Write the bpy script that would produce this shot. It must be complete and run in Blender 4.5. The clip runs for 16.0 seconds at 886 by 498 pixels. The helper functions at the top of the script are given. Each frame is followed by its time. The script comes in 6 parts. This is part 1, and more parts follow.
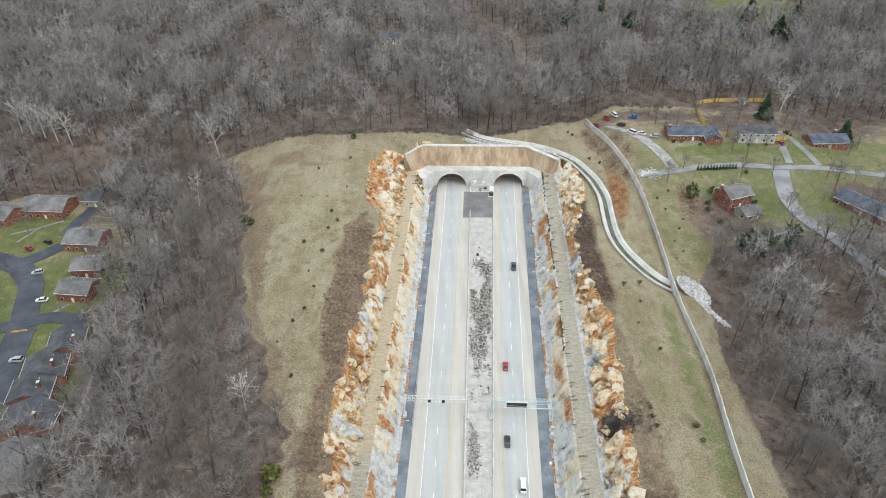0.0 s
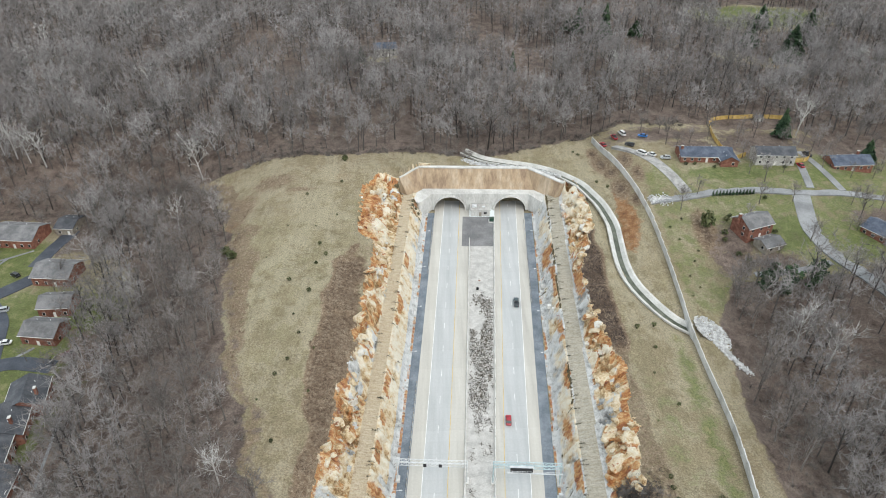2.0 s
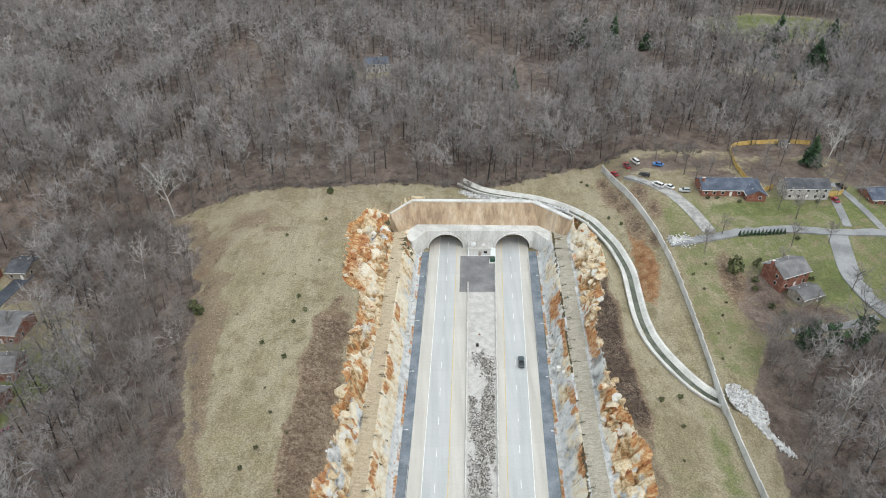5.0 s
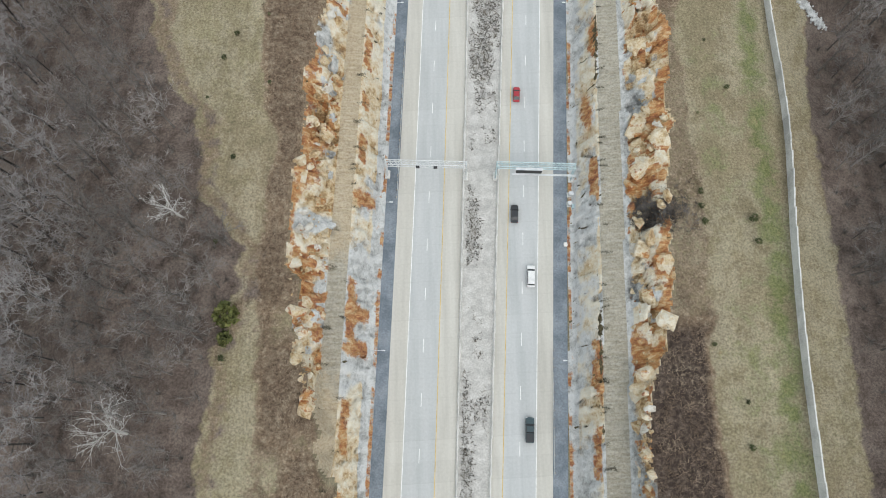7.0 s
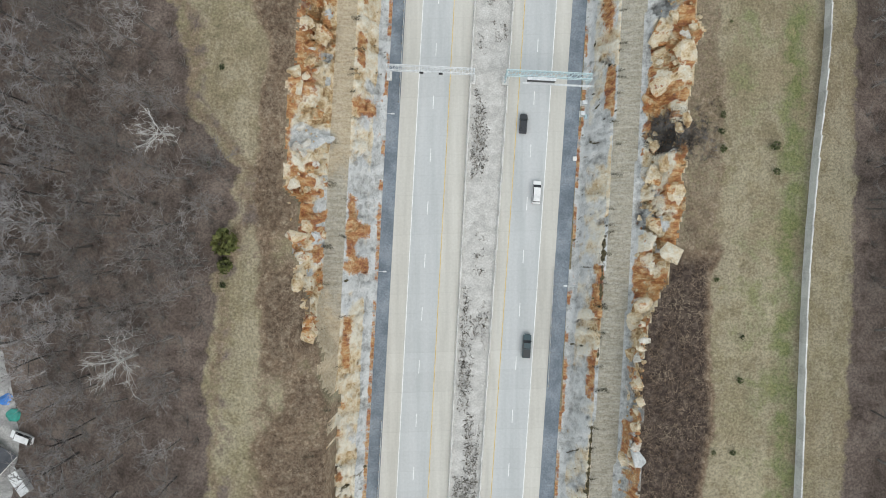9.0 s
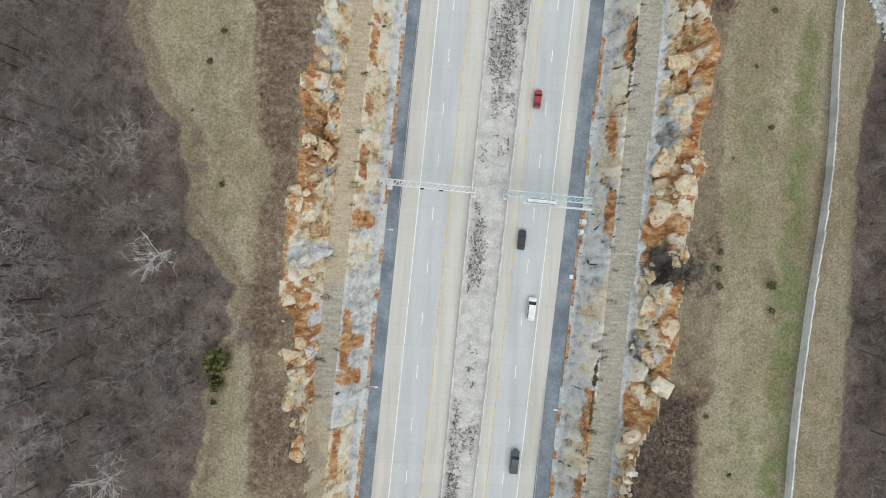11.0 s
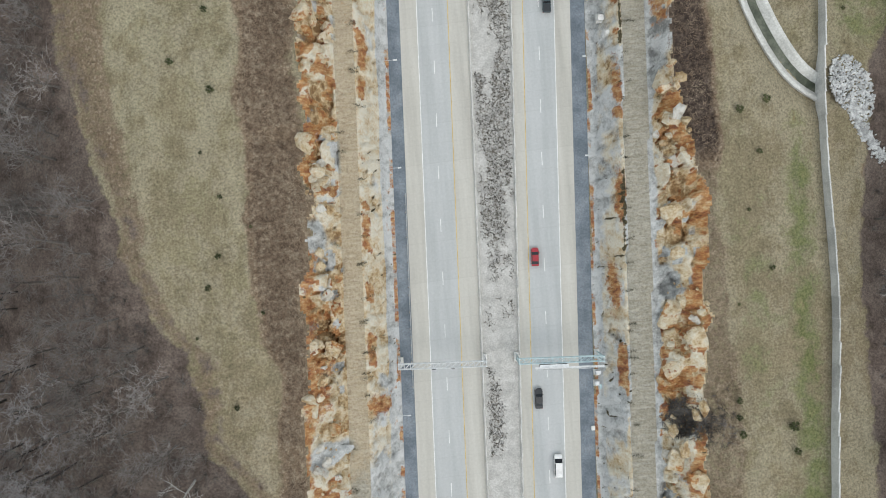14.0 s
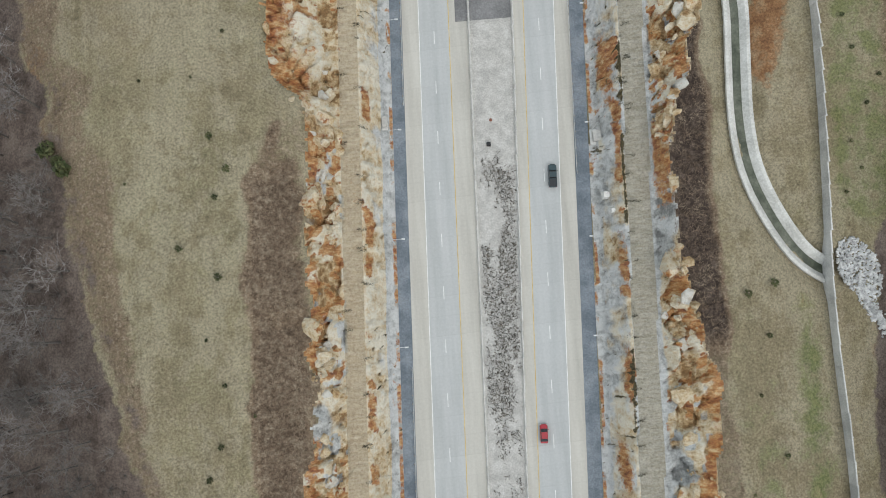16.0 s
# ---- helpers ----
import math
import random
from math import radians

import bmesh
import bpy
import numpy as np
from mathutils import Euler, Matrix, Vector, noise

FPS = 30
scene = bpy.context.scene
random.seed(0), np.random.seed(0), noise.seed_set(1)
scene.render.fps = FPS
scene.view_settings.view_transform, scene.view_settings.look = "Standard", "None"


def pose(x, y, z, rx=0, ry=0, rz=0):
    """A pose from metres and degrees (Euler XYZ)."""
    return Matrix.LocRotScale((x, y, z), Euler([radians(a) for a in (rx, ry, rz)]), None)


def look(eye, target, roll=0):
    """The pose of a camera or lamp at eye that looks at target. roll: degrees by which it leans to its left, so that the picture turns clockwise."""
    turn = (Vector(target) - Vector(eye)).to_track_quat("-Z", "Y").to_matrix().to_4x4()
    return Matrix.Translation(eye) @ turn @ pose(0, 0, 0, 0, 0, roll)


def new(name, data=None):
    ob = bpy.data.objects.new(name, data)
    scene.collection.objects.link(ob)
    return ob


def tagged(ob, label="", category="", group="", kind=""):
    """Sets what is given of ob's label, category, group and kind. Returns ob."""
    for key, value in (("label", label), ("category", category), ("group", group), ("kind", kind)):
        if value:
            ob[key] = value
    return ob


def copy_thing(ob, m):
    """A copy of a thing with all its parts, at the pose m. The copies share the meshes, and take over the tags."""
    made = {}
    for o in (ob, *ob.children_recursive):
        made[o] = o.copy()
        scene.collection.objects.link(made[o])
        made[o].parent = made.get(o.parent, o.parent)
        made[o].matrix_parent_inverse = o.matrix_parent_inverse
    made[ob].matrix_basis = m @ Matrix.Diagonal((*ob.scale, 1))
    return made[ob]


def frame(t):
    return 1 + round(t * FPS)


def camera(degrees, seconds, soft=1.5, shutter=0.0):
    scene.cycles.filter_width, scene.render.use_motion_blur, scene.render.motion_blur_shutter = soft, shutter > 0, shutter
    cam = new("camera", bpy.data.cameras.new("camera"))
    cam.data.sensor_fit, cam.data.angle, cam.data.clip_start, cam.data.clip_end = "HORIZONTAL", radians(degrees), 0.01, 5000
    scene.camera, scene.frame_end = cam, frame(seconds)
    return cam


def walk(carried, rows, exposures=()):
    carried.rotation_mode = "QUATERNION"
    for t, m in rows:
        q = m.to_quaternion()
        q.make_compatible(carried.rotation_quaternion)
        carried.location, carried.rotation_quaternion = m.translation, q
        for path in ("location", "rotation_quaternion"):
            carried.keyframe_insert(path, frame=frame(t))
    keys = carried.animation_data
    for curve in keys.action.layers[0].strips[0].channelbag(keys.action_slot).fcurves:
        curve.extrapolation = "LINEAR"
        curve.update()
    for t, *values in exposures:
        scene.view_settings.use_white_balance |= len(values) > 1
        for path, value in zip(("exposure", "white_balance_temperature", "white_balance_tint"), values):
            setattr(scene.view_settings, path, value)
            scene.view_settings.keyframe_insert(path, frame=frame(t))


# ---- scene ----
cam = camera(64.3, 16.0, 0.95)
METRES, EYE, TILT, LEAN, TURN = 207.0, 166.0, -33.4, 0.0, 0.0
ROWS = [
    (0.0, 0.0, 0.0, 0.0, 0.0, 0.0, -0.0),
    (0.5, 0.0007, 0.0254, 0.0165, -0.03, -0.03, 0.02),
    (1.0, 0.0013, 0.0507, 0.0334, -0.06, -0.07, 0.04),
    (1.5, 0.0022, 0.0763, 0.0498, -0.08, -0.08, 0.06),
    (2.0, 0.0029, 0.1015, 0.0667, -0.1, -0.11, 0.08),
    (2.5, 0.0035, 0.1269, 0.0831, -0.13, -0.13, 0.08),
    (3.0, 0.0041, 0.1525, 0.0997, -0.17, -0.16, 0.1),
    (5.0, 0.0075, 0.2518, 0.1556, -0.28, -0.25, 0.2),
    (5.3, 0.008, 0.2667, 0.164, -0.3, -1.9, 0.23),
    (5.5, 0.0083, 0.2766, 0.1696, -0.31, -5.12, 0.26),
    (6.0, 0.0091, 0.3025, 0.1887, -0.31, -16.41, 0.41),
    (6.5, 0.0092, 0.3284, 0.207, -0.38, -28.06, 0.56),
    (7.0, 0.0102, 0.3533, 0.2235, -0.42, -39.56, 0.76),
    (7.5, 0.0116, 0.3769, 0.2405, -0.41, -51.09, 1.01),
    (8.0, 0.0121, 0.4085, 0.2609, -0.45, -55.61, 1.05),
    (8.2, 0.0121, 0.4195, 0.2684, -0.4, -55.7, 1.0),
    (10.3, 0.0112, 0.5352, 0.3477, 2.88, -56.3, -1.45),
    (10.5, 0.0112, 0.546, 0.3551, 2.91, -56.31, -1.48),
    (11.0, 0.0112, 0.5718, 0.3725, 2.91, -56.27, -1.47),
    (11.5, 0.0115, 0.5988, 0.3906, 2.95, -56.32, -1.43),
    (12.0, 0.0106, 0.6254, 0.4085, 2.94, -56.33, -1.43),
    (12.5, 0.011, 0.6511, 0.4262, 2.98, -56.26, -1.34),
    (12.7, 0.0101, 0.6625, 0.4337, -3.7, -56.4, 3.1),
    (13.0, 0.0087, 0.6795, 0.4449, -3.75, -56.44, 3.11),
    (13.5, 0.0084, 0.7055, 0.4625, -3.7, -56.4, 3.12),
    (14.0, 0.0084, 0.7319, 0.4801, -3.67, -56.4, 3.16),
    (14.5, 0.0089, 0.7582, 0.4975, -3.63, -56.38, 3.19),
    (15.0, 0.0084, 0.7852, 0.5141, -3.65, -56.05, 3.12),
    (15.3, 0.0096, 0.8, 0.525, -3.58, -52.5, 3.14),
    (15.5, 0.0104, 0.8099, 0.5325, -3.55, -52.04, 3.15),
    (16.0, 0.0105, 0.8339, 0.5478, -3.54, -51.09, 3.08),
]
walk(cam, [(t, pose(0, 0, EYE, TILT, LEAN, TURN) @ pose(METRES * x, METRES * y, METRES * z, 90 + pitch, roll, yaw)) for t, x, y, z, yaw, pitch, roll in ROWS],
     exposures=[(0.0, 0.34), (5.5, 0.34), (7.5, 0.07), (11.0, 0.06), (14.0, -0.04), (16.0, -0.12)])

# ---- light: overcast sky with a broad, weak sun ----
SUN_ELEV, SUN_ROT = 52.0, 150.0
world = bpy.data.worlds.new("overcast_sky")
scene.world = world
world.use_nodes = True
wn = world.node_tree
sky = wn.nodes.new("ShaderNodeTexSky")
sky.sky_type = "NISHITA"
sky.sun_disc = False
sky.sun_elevation, sky.sun_rotation = radians(SUN_ELEV), radians(SUN_ROT)
sky.dust_density, sky.ozone_density = 4.0, 1.0
sky_soft = wn.nodes.new("ShaderNodeMixRGB")
sky_soft.inputs["Fac"].default_value = 0.72
sky_soft.inputs["Color2"].default_value = (6.38, 6.95, 6.98, 1)
wn.links.new(sky.outputs[0], sky_soft.inputs["Color1"])
wn.links.new(sky_soft.outputs[0], wn.nodes["Background"].inputs["Color"])
wn.nodes["Background"].inputs["Strength"].default_value = 0.155
sun = new("sun", bpy.data.lights.new("sun", "SUN"))
sun.data.energy, sun.data.angle, sun.data.color = 0.8, radians(40), (1.0, 0.97, 0.93)
sa, se = radians(SUN_ROT), radians(SUN_ELEV)
sun.matrix_world = look((math.sin(sa) * math.cos(se) * 100, math.cos(sa) * math.cos(se) * 100, math.sin(se) * 100), (0, 0, 0))

# ---- materials ----


def node_mat(name):
    m = bpy.data.materials.new(name)
    m.use_nodes = True
    return m, m.node_tree, m.node_tree.nodes["Principled BSDF"]


def ramp(nt, src, stops):
    r = nt.nodes.new("ShaderNodeValToRGB")
    els = r.color_ramp.elements
    while len(els) < len(stops):
        els.new(0.5)
    for e, (p, c) in zip(els, stops):
        e.position = p
        e.color = (*c, 1) if len(c) == 3 else c
    nt.links.new(src, r.inputs["Fac"])
    return r.outputs["Color"]


def tex(nt, coord, scale, detail=4.0, rough=0.6, stretch=(1, 1, 1), kind="noise"):
    mp = nt.nodes.new("ShaderNodeMapping")
    mp.inputs["Scale"].default_value = stretch
    nt.links.new(coord, mp.inputs["Vector"])
    n = nt.nodes.new("ShaderNodeTexNoise" if kind == "noise" else "ShaderNodeTexVoronoi")
    n.inputs["Scale"].default_value = scale
    if kind == "noise":
        n.inputs["Detail"].default_value = detail
        n.inputs["Roughness"].default_value = rough
    nt.links.new(mp.outputs[0], n.inputs["Vector"])
    return n.outputs["Fac"] if kind == "noise" else n.outputs["Distance"]


def mixc(nt, fac, a, b, mode="MIX"):
    m = nt.nodes.new("ShaderNodeMixRGB")
    m.blend_type = mode
    for val, sock in ((fac, "Fac"), (a, "Color1"), (b, "Color2")):
        if isinstance(val, (int, float)):
            m.inputs[sock].default_value = val
        elif isinstance(val, tuple):
            m.inputs[sock].default_value = (*val, 1)
        else:
            nt.links.new(val, m.inputs[sock])
    return m.outputs[0]


def calc(nt, op, a, b=0.0, clamp=False):
    m = nt.nodes.new("ShaderNodeMath")
    m.operation, m.use_clamp = op, clamp
    for i, v in enumerate((a, b)):
        if isinstance(v, (int, float)):
            m.inputs[i].default_value = v
        else:
            nt.links.new(v, m.inputs[i])
    return m.outputs[0]


def bump(nt, bsdf, height, strength, dist):
    b = nt.nodes.new("ShaderNodeBump")
    b.inputs["Strength"].default_value, b.inputs["Distance"].default_value = strength, dist
    nt.links.new(height, b.inputs["Height"])
    nt.links.new(b.outputs[0], bsdf.inputs["Normal"])


def place_coord(nt):
    return nt.nodes.new("ShaderNodeNewGeometry").outputs["Position"]


def own_coord(nt):
    return nt.nodes.new("ShaderNodeTexCoord").outputs["Object"]


def surface(name, dark, mid, light, big, fine, rough=0.85, relief=0.02, metal=0.0, world_space=True, stretch=(1, 1, 1), vary=0.0):
    """Two-scale mottled material: big and fine are noise scales per metre."""
    m, nt, b = node_mat(name)
    co = place_coord(nt) if world_space else own_coord(nt)
    n1 = tex(nt, co, big, 5, 0.65, stretch)
    n2 = tex(nt, co, fine, 4, 0.7, stretch)
    c = ramp(nt, n1, ((0.38, dark), (0.5, mid), (0.62, light)))
    c = mixc(nt, 0.6, c, ramp(nt, n2, ((0.35, (0.35, 0.35, 0.35)), (0.5, (0.5, 0.5, 0.5)), (0.65, (0.66, 0.66, 0.66)))), "OVERLAY")
    if vary:
        info = nt.nodes.new("ShaderNodeObjectInfo")
        c = mixc(nt, vary, c, ramp(nt, info.outputs["Random"], ((0.0, (0.2, 0.2, 0.2)), (0.5, (0.5, 0.5, 0.5)), (1.0, (0.8, 0.8, 0.8)))), "OVERLAY")
    nt.links.new(c, b.inputs["Base Color"])
    b.inputs["Roughness"].default_value, b.inputs["Metallic"].default_value = rough, metal
    if relief:
        bump(nt, b, n2, 0.6, relief)
    return m


def tinted(name, dark, light):
    """Wood whose tone differs from tree to tree."""
    m, nt, b = node_mat(name)
    a = nt.nodes.new("ShaderNodeAttribute")
    a.attribute_name = "tint"
    n = tex(nt, place_coord(nt), 0.9, 3, 0.7)
    c = mixc(nt, a.outputs["Fac"], dark, light)
    c = mixc(nt, 0.5, c, ramp(nt, n, ((0.36, (0.36, 0.36, 0.36)), (0.64, (0.64, 0.64, 0.64)))), "OVERLAY")
    nt.links.new(c, b.inputs["Base Color"])
    b.inputs["Roughness"].default_value = 0.95
    return m


def zone_attr(nt, name):
    a = nt.nodes.new("ShaderNodeAttribute")
    a.attribute_name = name
    s = nt.nodes.new("ShaderNodeSeparateColor")
    nt.links.new(a.outputs["Color"], s.inputs[0])
    return s.outputs[0], s.outputs[1], s.outputs[2], a.outputs["Alpha"]


def edged(nt, mask, noise_out, soft=0.18, amount=0.9):
    """A mask whose edge is broken up by noise."""
    v = calc(nt, "ADD", calc(nt, "MINIMUM", mask, 1.0), calc(nt, "MULTIPLY", calc(nt, "SUBTRACT", noise_out, 0.5), amount * 2.4))
    mr = nt.nodes.new("ShaderNodeMapRange")
    mr.interpolation_type = "SMOOTHSTEP"
    mr.inputs["From Min"].default_value, mr.inputs["From Max"].default_value = 0.5 - soft, 0.5 + soft
    nt.links.new(v, mr.inputs["Value"])
    return mr.outputs[0]


def ground_material():
    m, nt, b = node_mat("hillside_ground")
    co = place_coord(nt)
    big, mid, fine = tex(nt, co, 0.035, 5), tex(nt, co, 0.2, 6, 0.7), tex(nt, co, 2.0, 5, 0.8)
    big2 = tex(nt, co, 0.02, 4, 0.6)
    mow = tex(nt, co, 0.6, 3, 0.6, (1.0, 0.08, 1.0))
    brush, litter, green, dirt = zone_attr(nt, "zone")
    tuft = tex(nt, co, 0.8, 5, 0.8)
    straw = ramp(nt, mid, ((0.34, (0.225, 0.19, 0.12)), (0.5, (0.315, 0.272, 0.18)), (0.66, (0.39, 0.35, 0.25))))
    straw = mixc(nt, calc(nt, "MULTIPLY", edged(nt, big, mid, 0.25, 0.8), 0.5), straw, ramp(nt, tuft, ((0.35, (0.15, 0.155, 0.07)), (0.65, (0.27, 0.265, 0.15)))))
    straw = mixc(nt, calc(nt, "MULTIPLY", edged(nt, big2, mid, 0.2, 0.9), 0.55), straw, ramp(nt, tuft, ((0.35, (0.18, 0.13, 0.09)), (0.65, (0.3, 0.235, 0.165)))))
    mot, mot2 = tex(nt, co, 0.11, 6, 0.75), tex(nt, co, 0.07, 5, 0.7, (1.0, 0.5, 1.0))
    straw = mixc(nt, calc(nt, "MULTIPLY", edged(nt, mot, tuft, 0.12, 0.35), 0.5), straw, ramp(nt, tuft, ((0.36, (0.13, 0.105, 0.065)), (0.64, (0.24, 0.2, 0.13)))))
    straw = mixc(nt, calc(nt, "MULTIPLY", edged(nt, mot2, mid, 0.1, 0.3), 0.45), straw, (0.4, 0.36, 0.265))
    straw = mixc(nt, 0.2, straw, ramp(nt, mow, ((0.36, (0.36, 0.36, 0.36)), (0.64, (0.62, 0.62, 0.62)))), "OVERLAY")
    lawn = ramp(nt, mid, ((0.36, (0.065, 0.1, 0.026)), (0.54, (0.11, 0.145, 0.042)), (0.66, (0.185, 0.19, 0.08))))
    leaf = ramp(nt, mid, ((0.34, (0.075, 0.057, 0.049)), (0.5, (0.17, 0.132, 0.112)), (0.66, (0.275, 0.222, 0.19))))
    leaf = mixc(nt, calc(nt, "MULTIPLY", edged(nt, big, mid, 0.3, 0.3), 0.55), leaf, (0.075, 0.062, 0.055))
    scrub = ramp(nt, tuft, ((0.36, (0.115, 0.078, 0.053)), (0.5, (0.215, 0.158, 0.11)), (0.64, (0.335, 0.275, 0.2))))
    thick = calc(nt, "MULTIPLY", calc(nt, "SUBTRACT", brush, 1.0), 2.0, True)
    scrub = mixc(nt, thick, scrub, ramp(nt, tuft, ((0.36, (0.035, 0.026, 0.022)), (0.5, (0.075, 0.055, 0.045)), (0.64, (0.15, 0.118, 0.095)))))
    clay = ramp(nt, mid, ((0.34, (0.15, 0.075, 0.04)), (0.5, (0.26, 0.14, 0.07)), (0.66, (0.33, 0.235, 0.145))))
    c = mixc(nt, calc(nt, "MULTIPLY", edged(nt, green, mid, 0.3, 0.9), 0.8), straw, lawn)
    c = mixc(nt, edged(nt, dirt, mid), c, clay)
    c = mixc(nt, edged(nt, brush, tuft, 0.25, 0.8), c, scrub)
    c = mixc(nt, edged(nt, litter, mid, 0.15, 0.7), c, leaf)
    c = mixc(nt, 0.8, c, ramp(nt, fine, ((0.34, (0.22, 0.22, 0.22)), (0.5, (0.51, 0.51, 0.51)), (0.66, (0.79, 0.79, 0.79)))), "OVERLAY")
    nt.links.new(c, b.inputs["Base Color"])
    b.inputs["Roughness"].default_value = 0.95
    b.inputs["Specular IOR Level"].default_value = 0.15
    bump(nt, b, calc(nt, "ADD", fine, calc(nt, "MULTIPLY", tuft, 1.5)), 0.8, 0.3)
    return m


def rock_material(name, tex_attr=True):
    """Blasted limestone: cream and pale grey blocks, rust-stained joints, tan benches, dark seams."""
    m, nt, b = node_mat(name)
    co = place_coord(nt)
    big, mid, fine = tex(nt, co, 0.09, 5, 0.6), tex(nt, co, 0.5, 6, 0.7), tex(nt, co, 1.9, 6, 0.75)
    if tex_attr:
        blk = nt.nodes.new("ShaderNodeAttribute")
        blk.attribute_name = "block"
        per_block = calc(nt, "MULTIPLY", calc(nt, "SUBTRACT", blk.outputs["Fac"], 0.5), 0.42)
    else:
        info = nt.nodes.new("ShaderNodeObjectInfo")
        per_block = calc(nt, "MULTIPLY", calc(nt, "SUBTRACT", info.outputs["Random"], 0.4), 0.2)
    tone = calc(nt, "ADD", mid, per_block)
    streak = tex(nt, co, 0.6, 6, 0.7, (0.45, 1.4, 0.7))
    ribs = tex(nt, co, 0.8, 5, 0.7, (0.35, 1.8, 1.0))
    cream = ramp(nt, tone, ((0.3, (0.3, 0.18, 0.085)), (0.4, (0.56, 0.4, 0.225)), (0.5, (0.75, 0.62, 0.43)), (0.66, (0.86, 0.8, 0.67))))
    grey = ramp(nt, tone, ((0.3, (0.28, 0.28, 0.275)), (0.46, (0.52, 0.53, 0.525)), (0.62, (0.74, 0.75, 0.75))))
    rust = ramp(nt, streak, ((0.34, (0.21, 0.07, 0.035)), (0.43, (0.4, 0.15, 0.055)), (0.53, (0.56, 0.29, 0.115)), (0.64, (0.7, 0.51, 0.3))))
    # colour of the dark mask: olive growth, plus shade painted along seams and ledge
    moss_and_shade = ramp(nt, fine, ((0.36, (0.05, 0.047, 0.033)), (0.64, (0.19, 0.155, 0.085))))
    if tex_attr:
        orange, pale, dark, flat = zone_attr(nt, "rock")
        tan = ramp(nt, ribs, ((0.34, (0.49, 0.395, 0.275)), (0.5, (0.57, 0.475, 0.345)), (0.66, (0.64, 0.555, 0.425))))
        drab = ramp(nt, ribs, ((0.34, (0.37, 0.335, 0.26)), (0.5, (0.46, 0.425, 0.345)), (0.66, (0.54, 0.51, 0.44))))
        c = mixc(nt, edged(nt, pale, big, 0.15, 0.8), cream, grey)
        c = mixc(nt, calc(nt, "MULTIPLY", edged(nt, flat, mid, 0.15, 0.25), 0.94), c, mixc(nt, edged(nt, pale, mid, 0.25, 0.4), tan, drab))
        c = mixc(nt, calc(nt, "MULTIPLY", edged(nt, orange, mid, 0.16, 0.7), 0.95), c, rust)
        c = mixc(nt, edged(nt, dark, streak, 0.1, 0.55), c, moss_and_shade)
    else:
        c = mixc(nt, calc(nt, "MULTIPLY", calc(nt, "GREATER_THAN", info.outputs["Random"], 0.8), 0.6), cream, grey)
        patch = tex(nt, co, 0.14, 4, 0.6)
        c = mixc(nt, edged(nt, calc(nt, "SUBTRACT", calc(nt, "MULTIPLY", patch, 2.2), 0.84), mid, 0.12, 0.8), c, rust)
    c = mixc(nt, 0.5, c, ramp(nt, fine, ((0.34, (0.24, 0.235, 0.23)), (0.5, (0.54, 0.535, 0.53)), (0.66, (0.74, 0.73, 0.71)))), "OVERLAY")
    nt.links.new(c, b.inputs["Base Color"])
    b.inputs["Roughness"].default_value = 0.9
    b.inputs["Specular IOR Level"].default_value = 0.2
    bump(nt, b, calc(nt, "ADD", fine, calc(nt, "MULTIPLY", mid, 3.0)), 1.0, 0.5)
    return m


def concrete_road(name, dark, mid, light, joint):
    """Jointed concrete: mottled, streaked along the travel, with cross joints every joint metres."""
    m, nt, b = node_mat(name)
    co = place_coord(nt)
    n1, n2 = tex(nt, co, 0.25, 4, 0.6, (1.6, 0.1, 1)), tex(nt, co, 1.7, 5, 0.7)
    c = ramp(nt, n1, ((0.3, dark), (0.5, mid), (0.7, light)))
    sep = nt.nodes.new("ShaderNodeSeparateXYZ")
    nt.links.new(co, sep.inputs[0])
    along = calc(nt, "DIVIDE", calc(nt, "SUBTRACT", sep.outputs[1], calc(nt, "MULTIPLY", sep.outputs[0], 0.0435)), joint)
    slab = nt.nodes.new("ShaderNodeTexWhiteNoise")
    slab.noise_dimensions = "1D"
    nt.links.new(calc(nt, "FLOOR", along), slab.inputs["W"])
    c = mixc(nt, 0.05, c, ramp(nt, slab.outputs["Value"], ((0.0, (0.25, 0.25, 0.25)), (1.0, (0.75, 0.75, 0.75)))), "OVERLAY")
    c = mixc(nt, 0.3, c, ramp(nt, n2, ((0.3, (0.38, 0.38, 0.38)), (0.7, (0.6, 0.6, 0.6)))), "OVERLAY")
    gap = calc(nt, "LESS_THAN", calc(nt, "FRACT", along), 0.035)
    c = mixc(nt, calc(nt, "MULTIPLY", gap, 0.07), c, (0.16, 0.155, 0.15))
    nt.links.new(c, b.inputs["Base Color"])
    b.inputs["Roughness"].default_value = 0.8
    bump(nt, b, n2, 0.3, 0.01)
    return m


GROUND = ground_material()
ROCK = rock_material("cut_rock")
BOULDER = rock_material("boulder_rock", False)
LANE = concrete_road("lane_concrete", (0.41, 0.425, 0.43), (0.465, 0.48, 0.485), (0.51, 0.52, 0.525), 4.6)
SHOULDER = concrete_road("shoulder_concrete", (0.44, 0.425, 0.39), (0.51, 0.495, 0.455), (0.57, 0.555, 0.515), 4.6)
ASPHALT = surface("ditch_asphalt", (0.125, 0.15, 0.18), (0.175, 0.205, 0.24), (0.23, 0.26, 0.295), 0.15, 2.5, 0.85, 0.02)
STREET = surface("street_asphalt", (0.04, 0.047, 0.062), (0.056, 0.065, 0.084), (0.08, 0.09, 0.11), 0.1, 2.0, 0.8, 0.01)
OLD_STREET = surface("worn_street_asphalt", (0.2, 0.205, 0.212), (0.25, 0.256, 0.264), (0.3, 0.307, 0.315), 0.12, 2.0, 0.9, 0.01)
